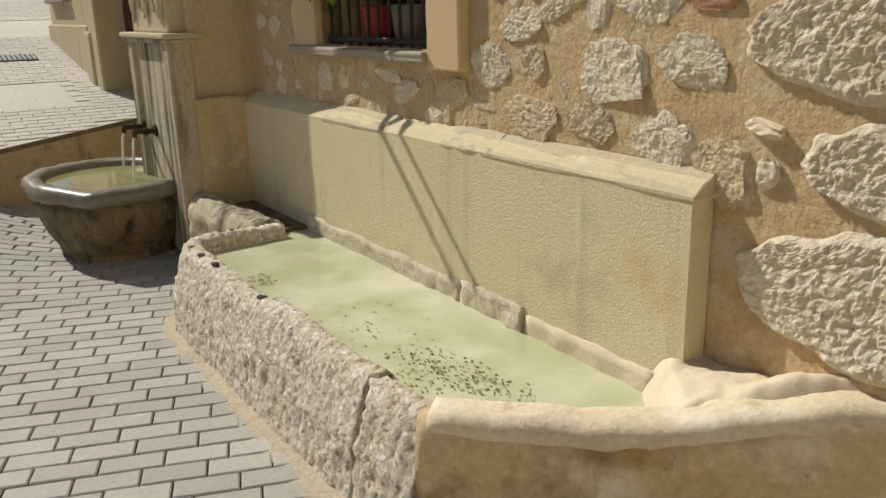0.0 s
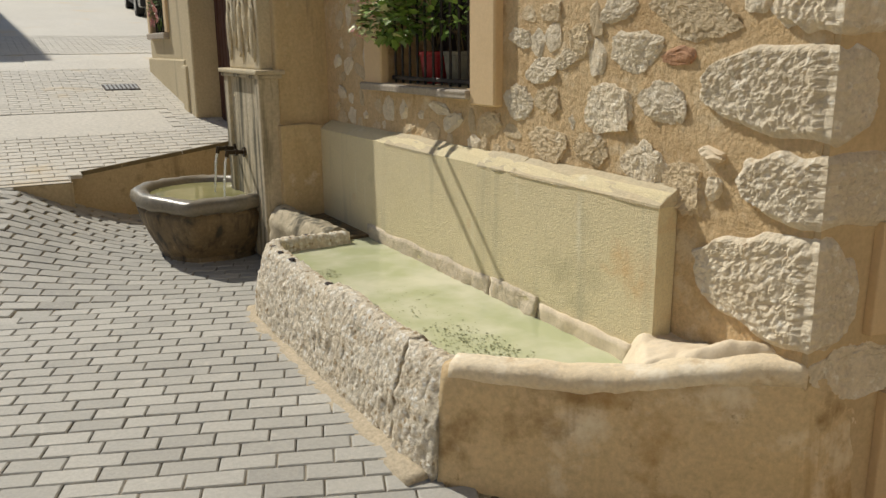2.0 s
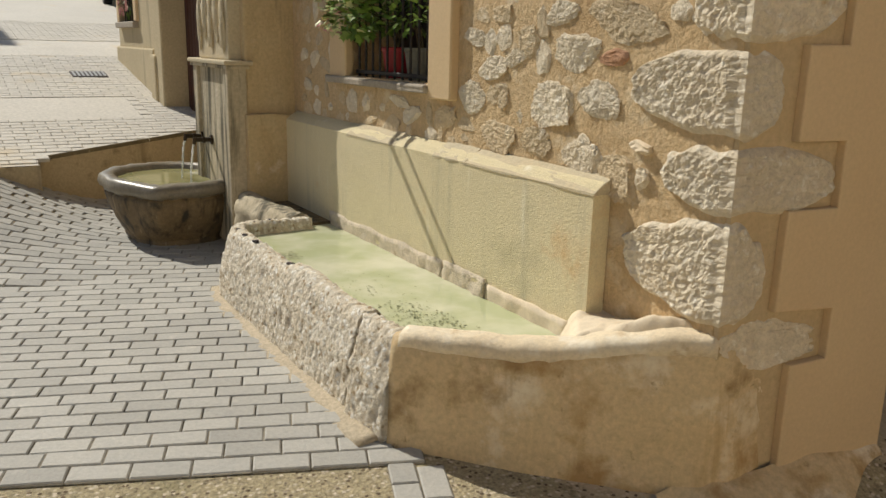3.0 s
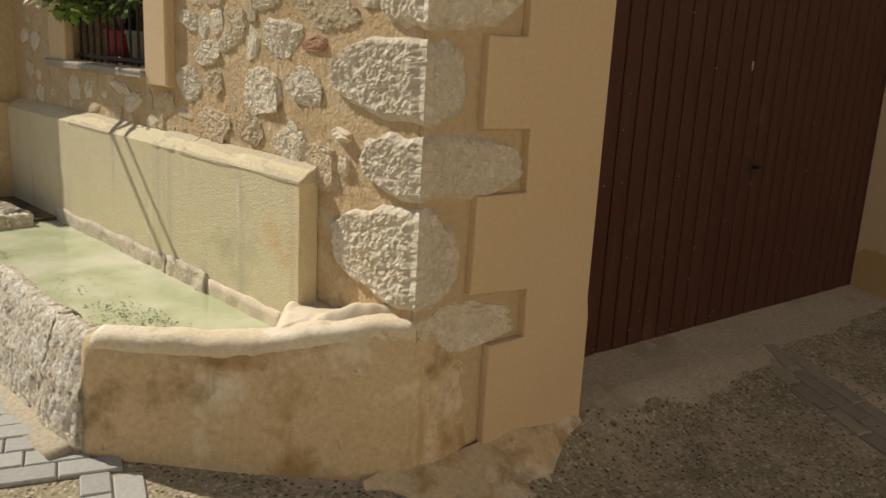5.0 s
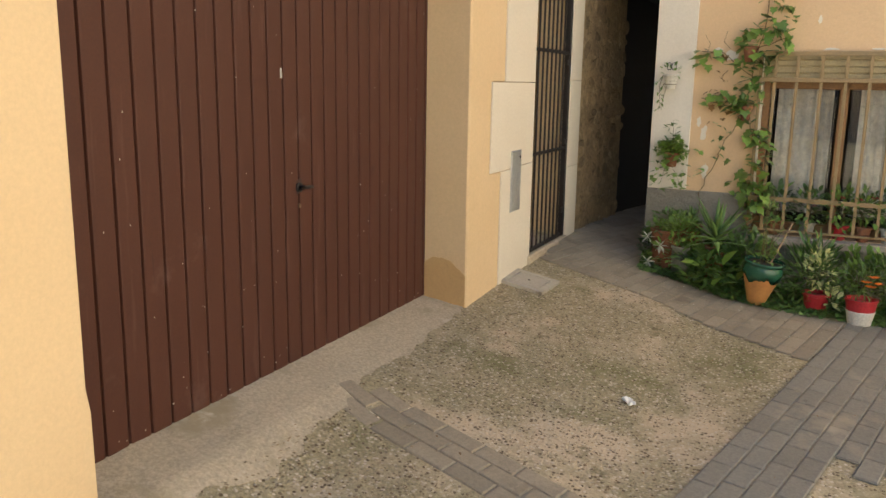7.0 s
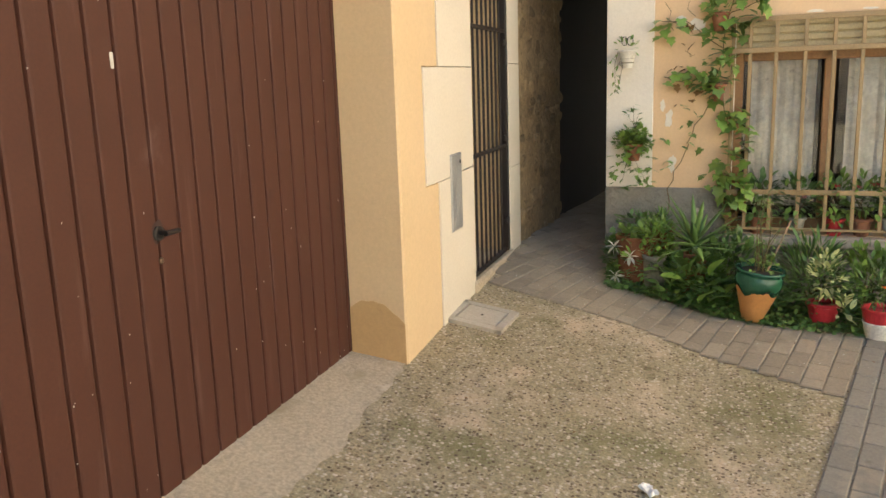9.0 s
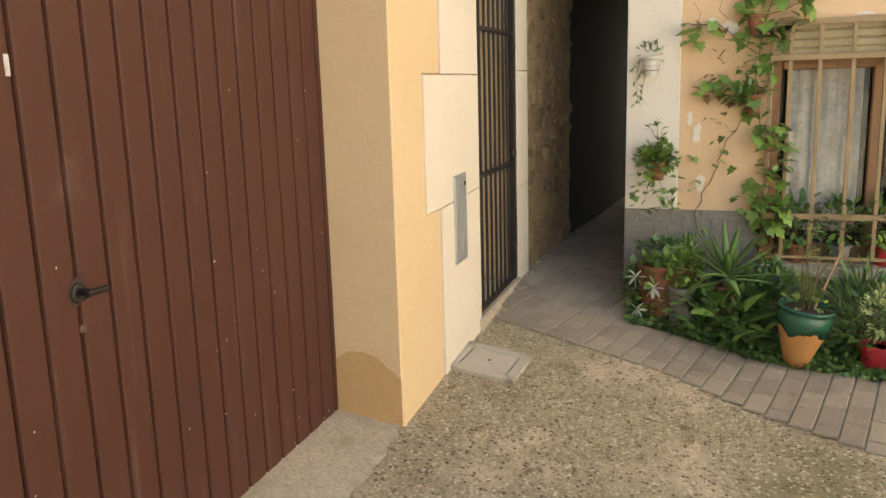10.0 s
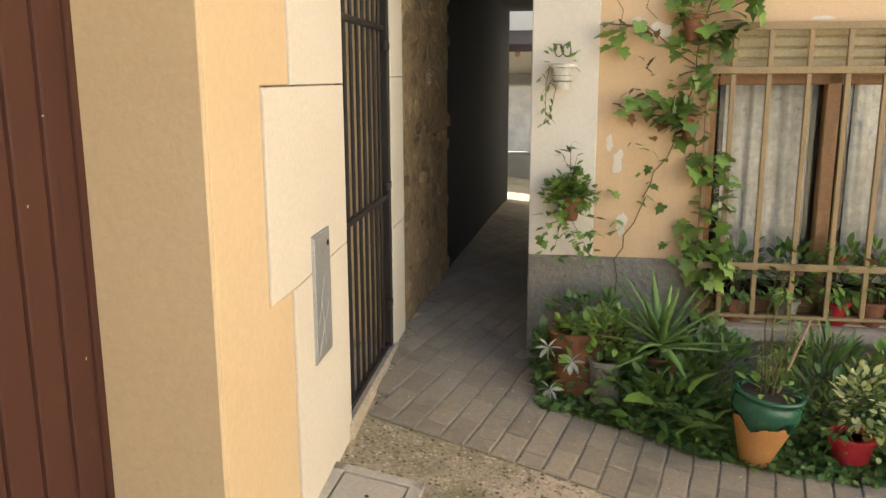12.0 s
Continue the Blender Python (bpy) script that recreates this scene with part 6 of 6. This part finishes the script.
# wall pots, in the frame of the plant house front
def wall_pot(y, z, top, mat, label, n, shape, lm, droop, hook=False):
    t = thing("wall_pot", label, "wall pot", PM @ pose(-0.02 - top, y, z))
    pot(t, top, top * 0.66, 0.11, mat, rim=0.018)
    part("foliage", leaves(ball_spots(n, (0, 0, 0.13), (top * 1.25, top * 1.5, 0.055), 0.04, rp), shape, rp), lm, t)
    if droop:
        part("foliage", leaves([(Vector((-0.05 + rp.uniform(-0.04, 0.03), rp.uniform(-0.14, 0.13), 0.12 - droop * rp.random())), (rp.uniform(-0.6, 0.3), rp.uniform(-1, 1), rp.uniform(-0.6, 0.2)), rp.uniform(0.03, 0.05)) for _ in range(70)], shape, rp), lm, t)
    part("bracket", bx(top - 0.01, top + 0.02, -0.008, 0.008, 0.03, 0.10), M_IRON, t)
    if hook:
        for s in (-0.018, 0.018):
            bm = bmesh.new()
            prev = None
            for k in range(13):
                a = 2 * math.pi * k / 12
                p = Vector((0, s + 0.018 * math.cos(a), 0.17 + 0.028 * math.sin(a)))
                if prev is not None:
                    rod(prev, p, 0.0025, 5, None, bm)
                prev = p
            part("wire_loop", bm, M_IRON, t)
    return t


wp = wall_pot(-0.137, 1.345, 0.052, M_WHITEPOT, "white embossed ceramic wall pot with wilted trailing plant", 24, OVAL, M_IVY, 0.0, True)
for z in (0.03, 0.055, 0.08):
    part("band", lathe([(0.037 + 0.18 * z * 0.5, z), (0.042 + 0.18 * z * 0.5, z + 0.004), (0.037 + 0.18 * z * 0.5, z + 0.008)], 20), M_GREYPOT, wp, "raised grey band")
part("foliage", leaves([(Vector((-0.03, 0.05 + 0.05 * rp.random(), 0.10 - 0.26 * rp.random())), (0.1, rp.uniform(-1, 1), -0.5), 0.035) for _ in range(26)], OVAL, rp), M_IVY, wp)
add_stems(wp, [(-0.03, 0.07, -0.12), (-0.03, 0.09, -0.02), (-0.03, 0.06, -0.16)], (-0.02, 0.03, 0.10), 0.002, rp)
wp = wall_pot(-0.185, 0.745, 0.055, M_TERRA, "terracotta wall pot with bushy trailing ivy", 190, IVY, M_IVY, 0.30)
part("foliage", leaves([(Vector((-0.02, rp.uniform(-0.05, 0.05), 0.18 + 0.18 * rp.random())), (rp.uniform(-0.3, 0.3), rp.uniform(-1, 1), 0.3), 0.04) for _ in range(22)], OVAL, rp), M_LEAF, wp)
add_stems(wp, [(-0.02, 0.0, 0.36), (-0.02, 0.03, 0.28), (-0.02, -0.03, 0.30), (-0.06, -0.10, -0.15), (-0.06, 0.06, -0.12)], (0, 0, 0.10), 0.002, rp)
part("foliage", leaves(ball_spots(170, (-0.02, 0.0, 0.14), (0.08, 0.13, 0.09), 0.034, rp), IVY, rp), M_IVY, wp)
wall_pot(-0.705, 1.12, 0.042, M_TERRA, "small terracotta wall pot held in the ivy", 22, OVAL, M_LEAF, 0.0)
wall_pot(-0.70, 1.55, 0.05, M_TERRA, "small terracotta wall pot high in the ivy", 30, OVAL, M_IVY, 0.0)
# climbing ivy
vine = thing("climbing_ivy", "climbing ivy with bare brown stems on the peach wall", "climbing plant", PM)
paths = [[(-0.03, -0.80, 0.0), (-0.03, -0.83, 0.4), (-0.03, -0.78, 0.9), (-0.03, -0.70, 1.3), (-0.03, -0.78, 1.75)], [(-0.02, -0.42, 0.15), (-0.02, -0.40, 0.55), (-0.02, -0.52, 0.85), (-0.02, -0.66, 1.15)],
         [(-0.02, -0.70, 1.2), (-0.02, -0.45, 1.25), (-0.02, -0.38, 1.28)], [(-0.02, -0.72, 1.45), (-0.02, -0.5, 1.62), (-0.02, -0.33, 1.63)], [(-0.02, -0.78, 1.75), (-0.03, -0.80, 2.3)], [(-0.03, -0.75, 1.65), (-0.03, -0.93, 1.72)]]
for line in paths:
    bm = bmesh.new()
    pts = [Vector(p) for p in line]
    for a, b in zip(pts, pts[1:]):
        prev = a
        for k in range(1, 6):
            p = a.lerp(b, k / 5) + Vector((0, rp.uniform(-0.015, 0.015), 0))
            rod(prev, p, 0.0028, 5, None, bm)
            prev = p
    part("stem", bm, M_STEM, vine)
def vine_spots(n, y0, y1, z0, z1, size):
    return [(Vector((-rp.uniform(0.02, 0.10), rp.uniform(y0, y1), rp.uniform(z0, z1))), (rp.uniform(-0.7, 0.0), rp.uniform(-1, 1), rp.uniform(-0.9, 0.25)), size * 0.90 * rp.uniform(0.5, 1.35)) for _ in range(int(n * 1.15 + 0.5))]
sp = vine_spots(80, -0.90, -0.70, 0.45, 1.05, 0.085) + vine_spots(30, -0.80, -0.62, 1.05, 1.45, 0.08) + vine_spots(18, -0.72, -0.50, 1.18, 1.34, 0.08) + vine_spots(12, -0.62, -0.38, 1.22, 1.33, 0.075) + vine_spots(26, -0.86, -0.62, 1.4, 1.62, 0.085) + vine_spots(40, -0.98, -0.62, 1.6, 1.85, 0.09)
sp += vine_spots(9, -0.5, -0.33, 1.48, 1.64, 0.085) + vine_spots(10, -0.62, -0.48, 0.82, 1.1, 0.065) + vine_spots(3, -0.43, -0.37, 0.68, 0.74, 0.085) + vine_spots(2, -0.42, -0.38, 0.86, 0.92, 0.075) + vine_spots(3, -0.66, -0.6, 0.56, 0.66, 0.075) + vine_spots(20, -0.85, -0.72, 0.25, 0.5, 0.07) + vine_spots(30, -1.0, -0.7, 1.85, 2.4, 0.08)
part("foliage", leaves(sp, IVY, rp), M_IVY, vine)
part("foliage", leaves(vine_spots(10, -0.62, -0.42, 1.1, 1.4, 0.06) + vine_spots(6, -0.56, -0.44, 1.40, 1.62, 0.06) + vine_spots(14, -0.88, -0.76, 0.36, 0.5, 0.06), IVY, rp), M_DRY, vine, "withered brown leaves")
# plants on the window ledge
for y, z, mat, n, lm, bloom, lab in ((-0.97, 0.267, M_TERRA, 90, M_LEAF, None, "terracotta pot with dark leafy plant on the sill"), (-1.20, 0.267, M_GREYPOT, 90, M_LEAF, M_PINKFL, "grey pot with pink-flowered plant on the sill"), (-1.425, 0.267, M_REDPOT, 90, M_IVY, M_REDFL, "red pot with red geranium on the sill"),
                                  (-1.58, 0.267, M_TERRA, 80, M_IVY, M_REDFL, "terracotta pot with red geranium on the sill"), (-1.75, 0.267, M_WHITEPOT, 70, M_LEAF, None, "white pot with small green plant on the sill")):
    t = thing("sill_pot", lab, "potted plant", PM @ pose(0.03, y, z - 0.001), "pots on the window sill")
    pot(t, 0.055, 0.042, 0.11, mat, rim=0.016)
    part("foliage", leaves(ball_spots(int(n * 1.7), (-0.01, 0, 0.23), (0.07, 0.13, 0.16), 0.06, rp), OVAL, rp), lm, t)
    add_stems(t, [(rp.uniform(-0.04, 0.04), rp.uniform(-0.08, 0.08), rp.uniform(0.2, 0.35)) for _ in range(6)], (0, 0, 0.08), 0.0035, rp)
    if bloom:
        for j in range(3):
            c = Vector((-0.04, rp.uniform(-0.08, 0.08), rp.uniform(0.24, 0.34)))
            part("flower", leaves([(c, (math.cos(a), math.sin(a), rp.uniform(-0.5, 0.8)), 0.022) for a in [k * 0.7 for k in range(9)]], OVAL, rp), bloom, t)
# plants in the window over the fountain
for y, mat, n, lab in ((2.55, M_REDPOT, 150, "red pot with geranium behind the iron bars"), (2.28, M_GREYPOT, 130, "grey pot with geranium behind the iron bars"), (2.02, M_WHITEPOT, 60, "white pot with thin plant behind the iron bars")):
    t = thing("window_pot", lab, "potted plant", FM @ pose(0.15, y, 1.235), "pots in the barred window")
    pot(t, 0.085, 0.065, 0.17, mat)
    part("foliage", leaves(ball_spots(n, (-0.06, 0, 0.36), (0.14, 0.15, 0.13), 0.055, rp), OVAL, rp), M_IVY, t)
    add_stems(t, [(rp.uniform(-0.1, 0.04), rp.uniform(-0.1, 0.1), 0.34) for _ in range(6)], (0, 0, 0.13), 0.004, rp)
t = thing("hanging_geranium", "trailing geranium with pink blooms hanging through the window bars", "hanging plant", FM @ pose(-0.08, 2.62, 1.60))
part("foliage", leaves(ball_spots(240, (0, 0, 0), (0.13, 0.26, 0.16), 0.055, rp, 0.2), IVY, rp), M_IVY, t)
part("foliage", leaves(ball_spots(60, (-0.06, 0.05, 0), (0.12, 0.24, 0.16), 0.05, rp, 0.2), IVY, rp), M_LIGHT, t)
add_stems(t, [(rp.uniform(-0.1, 0.0), rp.uniform(-0.2, 0.2), rp.uniform(-0.12, 0.1)) for _ in range(9)], (0.16, 0, -0.05), 0.004, rp)
for j in range(12):
    c = Vector((-0.10, rp.uniform(-0.05, 0.30), rp.uniform(-0.16, 0.14)))
    part("flower", leaves([(c, (math.cos(a), math.sin(a), rp.uniform(-0.5, 0.8)), 0.026) for a in [k * 0.9 for k in range(7)]], OVAL, rp), M_PINKFL, t)
win3 = thing("window_3", "small barred window of the second house", "window", FM, kind="structure")
# near-black pane in place of an unlit room
part("pane", bx(0.2, 0.21, 9.05, 9.98, 1.62, 2.9), M_DARK, win3)
part("sill", bx(-0.07, 0.1, 8.95, 10.08, 1.545, 1.618, 0.01), M_SILL, win3)
for y0, y1 in ((8.90, 9.05), (9.98, 10.13)):
    part("surround", bx(-0.035, 0.1, y0, y1, 1.62, 3.0, 0.01), M_PLASTER, win3)
for k in range(8):
    part("bar", rod((0.03, 9.12 + k * 0.11, 1.62), (0.03, 9.12 + k * 0.11, 2.9), 0.009, 6), M_IRON, win3)
t = thing("window_flowers", "pink flowers behind the bars of the second house", "plant", FM @ pose(0.02, 9.5, 1.62))
part("foliage", leaves(ball_spots(160, (0, 0, 0.35), (0.10, 0.38, 0.3), 0.07, rp), OVAL, rp), M_LEAF, t)
for j in range(26):
    c = Vector((-0.09, rp.uniform(-0.36, 0.36), rp.uniform(0.08, 0.62)))
    part("flower", leaves([(c, (-0.3, math.cos(a), math.sin(a)), 0.05) for a in [k * 1.05 for k in range(6)]], OVAL, rp), M_PINKFL, t)

# fallen leaves and crumbs
sp = []
for k in range(420):
    x, y = rp.uniform(2.3, 7.2), rp.uniform(-1.2, 0.95)
    sp.append((Vector((x, y, ground_z(x, y) + 0.004)), (rp.uniform(-1, 1), rp.uniform(-1, 1), 0.05), rp.uniform(0.006, 0.02)))
tagged(part("fallen_leaves", leaves(sp, OVAL, rp), M_DRY), "small dry leaves and crumbs scattered on the ground", "litter", "", "stuff")

sp = []
for k in range(160):
    x, y = rp.uniform(6.0, 7.4), rp.uniform(-1.2, 0.9)
    sp.append((Vector((x, y, ground_z(x, y) + 0.008)), (rp.uniform(-1, 1), rp.uniform(-1, 1), 0.05), rp.uniform(0.005, 0.013)))
tagged(part("fallen_petals", leaves(sp, OVAL, rp), M_WHITEFL), "small white petals scattered on the brick path", "litter", "", "stuff")

# loose and exposed pebbles of the washed aggregate
def pebbles(n, seed, low, high, lift):
    r = random.Random(seed)
    verts, faces = [], []
    while n:
        x, y = r.uniform(2.45, 7.0), r.uniform(-1.3, 1.0)
        p = Vector((x, y, 0))
        s, t = p.dot(E1), p.dot(E2)
        if t < 0.06 or (t < 0.50 and s > 1.1) or (3.42 < s < 3.86 and 0.4 < t < 2.0) or s > 6.2 - 0.30 * max(0.0, 1.6 - t) or y > 0.93:
            continue
        n -= 1
        a, e = r.uniform(0, 6.28), r.uniform(low, high)
        c = Vector((x, y, ground_z(x, y) + lift))
        u, w = Vector((math.cos(a), math.sin(a), 0)) * e, Vector((-math.sin(a), math.cos(a), 0)) * e * r.uniform(0.45, 0.8)
        b = len(verts)
        verts += [tuple(c + q) for q in (u, (u + w) * 0.72, w, (w - u) * 0.72, -u, -(u + w) * 0.72, -w, (u - w) * 0.72)] + [tuple(c + Vector((0, 0, e * 0.28)))]
        faces += [(b + k, b + (k + 1) % 8, b + 8) for k in range(8)]
    me = bpy.data.meshes.new("pebbles")
    me.from_pydata(verts, [], faces)
    me.polygons.foreach_set("use_smooth", [True] * len(faces))
    return me


M_PEBBLE = material("brown_pebble", (0.21, 0.15, 0.085), (0.30, 0.22, 0.125), 0.7, 60, 9, 0.9, 0.1, 60, per=0.4)
M_PEBBLE_PALE = material("pale_pebble", (0.56, 0.48, 0.36), (0.44, 0.36, 0.25), 0.7, 60, 9, 0.9, 0.1, 60, per=0.25)
tagged(part("pebbles_dark", pebbles(3800, 31, 0.003, 0.008, 0.0005), M_PEBBLE), "small brown pebbles exposed in the aggregate", "pebbles", "", "stuff")
tagged(part("pebbles_pale", pebbles(3000, 37, 0.003, 0.009, 0.0005), M_PEBBLE_PALE), "small pale pebbles exposed in the aggregate", "pebbles", "", "stuff")

# ---- paving ----
def paver_template(l, w):
    c, d = 0.005, 0.03
    x, y = l / 2 - 0.003, w / 2 - 0.003
    ring = lambda a, b, z: [(-a, -b, z), (a, -b, z), (a, b, z), (-a, b, z)]
    v = ring(x, y, -d) + ring(x, y, -0.003) + ring(x - c, y - c, 0.0015)
    f = [(8, 9, 10, 11)]
    for b in (0, 4):
        f += [(b + k, b + (k + 1) % 4, b + 4 + (k + 1) % 4, b + 4 + k) for k in range(4)]
    return v, f


def lay(name, cells, l, w, place, mat, parent, near, rest_label):
    """Pavers at cells (s, t): the near ones as pieces, the rest joined; a bed of joints below."""
    v, f = paver_template(l, w)
    me = bpy.data.meshes.new("paver")
    me.from_pydata(v, [], f)
    me.materials.append(mat)
    r = random.Random(3)
    verts, faces, bv, bf = [], [], [], []
    count = 0
    for s, t in cells:
        m = place(s, t) @ pose(0, 0, r.uniform(-0.0015, 0.0015), r.uniform(-0.7, 0.7), r.uniform(-0.5, 0.5), r.uniform(-0.6, 0.6))
        if near(s, t) and count < 300:
            ob = new("paver", me)
            ob.parent = parent
            ob.matrix_basis = m
            count += 1
        else:
            b = len(verts)
            verts += [tuple(m @ Vector(p)) for p in v]
            faces += [tuple(b + k for k in q) for q in f]
        b = len(bv)
        m = place(s, t)
        bv += [tuple(m @ Vector((x * l / 2 * 1.02, y * w / 2 * 1.02, -0.0050))) for x, y in ((-1, -1), (1, -1), (1, 1), (-1, 1))]
        bf.append((b, b + 1, b + 2, b + 3))
    if faces:
        me2 = bpy.data.meshes.new("pavers")
        me2.from_pydata(verts, [], faces)
        tagged(part(name + "_pavers", me2, mat, parent), rest_label, "", "", "stuff")
    me3 = bpy.data.meshes.new("bed")
    me3.from_pydata(bv, [], bf)
    part("joint_bed", me3, M_JOINT, parent)


def on_ground(s, t):
    p = E1 * s + E2 * t
    return ground_pose(p.x, p.y, math.degrees(AX), 0.004)


def brick_cells(s0, s1, t0, t1, l, w, keep):
    out = []
    for j in range(int((t1 - t0) / w)):
        t = t0 + (j + 0.5) * w
        off = (0.0, 0.5, 0.18, 0.68)[j % 4] * l
        for i in range(int((s1 - s0) / l) + 1):
            s = s0 + off + i * l
            p = E1 * s + E2 * t
            if keep(s, t, p):
                out.append((s, t))
    return out


def street(s, t, p):
    v, u = fl(p.x, p.y)
    if u < 0.95:
        return t > 1.68 and s < 0.48 and (v > 0.86 or u < v - 0.10)
    if v < 0.82 and u < 3.02:
        return False
    if u > 3.0 and v < 0.3:
        return False
    return t > 1.68 and v < 6 and u < (6.9 - 0.462 * v if v < 1.486 else upper_start(v) + 0.08)


road = thing("road", "grey brick-paved street in front of the fountain", "road", kind="structure")
lay("road", brick_cells(-6.2, 1.9, 1.70, 8.5, 0.205, 0.1025, street), 0.205, 0.1025, on_ground, M_PAVER, road, lambda s, t: -1.3 < s < 1.0 and t < 3.6, "grey brick pavers further along the street")
band = thing("pavement_band", "dark grey brick bands dividing the aggregate paving", "pavement", kind="structure")
cells = [(3.50 + 0.1025 * i, 0.50 + 0.205 * (j + 0.5 * (i % 2))) for i in range(3) for j in range(7)]
turned = lambda s, t: on_ground(s, t) @ pose(0, 0, 0, 0, 0, 90)
sunk = lambda s, t: turned(s, t) @ pose(0, 0, -0.0065)
lay("road_turned", [(0.27 + 0.1025 * i, 1.575 - 0.205 * (j - 0.5 * (i % 2))) for i in range(3) for j in range(5)][1:], 0.205, 0.1025, sunk, M_PAVER, road, lambda s, t: True, "grey pavers")
lay("band", cells, 0.205, 0.1025, sunk, M_PATH, band, lambda s, t: True, "dark pavers")
band2 = thing("pavement_band_long", "dark grey brick band along the lower edge of the yard", "pavement", kind="structure")
lay("band_long", brick_cells(1.2, 9.0, 0.07 - 0.1025 * 23, 0.49, 0.205, 0.1025, lambda s, t, p: p.x < 7.3 and (t > 0.07 or s > 4.78)), 0.205, 0.1025, on_ground, M_PAVER_DARK, band2, lambda s, t: s > 2.9 and t > -0.9, "dark pavers further along")
path = thing("pavement_path", "grey brick path along the potted plants into the alley", "pavement", kind="structure")


def path_edge(t):
    return 6.27 if t > 1.6 else 6.27 - 0.30 * (1.6 - t)


def in_path(p):
    if p.x > 7.52:
        return 0.33 - 0.17 * (p.x - 7.6) < p.y < 0.96 and p.x < 13
    return p.y < 0.95


full, half = [], []
for j in range(44):
    t = 0.49 + 0.1025 * (j + 0.5)
    s = path_edge(t)
    if j % 2:
        if in_path(E1 * (s + 0.051) + E2 * t):
            half.append((s + 0.05125, t))
        s += 0.1025
    for i in range(36):
        if in_path(E1 * (s + 0.1025) + E2 * t):
            full.append((s + 0.1025, t))
        s += 0.205
lay("path", full, 0.205, 0.1025, on_ground, M_PATH, path, lambda s, t: s < 8.5, "grey pavers deeper in the alley")
lay("path_half", half, 0.1025, 0.1025, on_ground, M_PATH, path, lambda s, t: True, "half pavers")


def upper_place(s, t):
    return pose(s, t, upper_z(t) + 0.006, 9.1 if t < 11 else 6.3, 0, 0)


cells = []
for j in range(95):
    t = 5.0 + 0.1025 * (j + 0.5)
    for i in range(34):
        s = -5.6 + 0.205 * (i + 0.5 * (j % 2))
        v = -s
        if t > upper_start(v) + 0.075 and (s < 0.2 or t > 10.35) and not (7.15 < t < 8.05 and v > 0.35) and not (10.5 < t < 12):
            cells.append((s, t))
ob = thing("pavement_upper_bricks", "pale brick paving of the upper street", "pavement", FM, kind="structure")
lay("upper", cells, 0.205, 0.1025, upper_place, M_FAR, ob, lambda s, t: False, "pale pavers of the upper street")
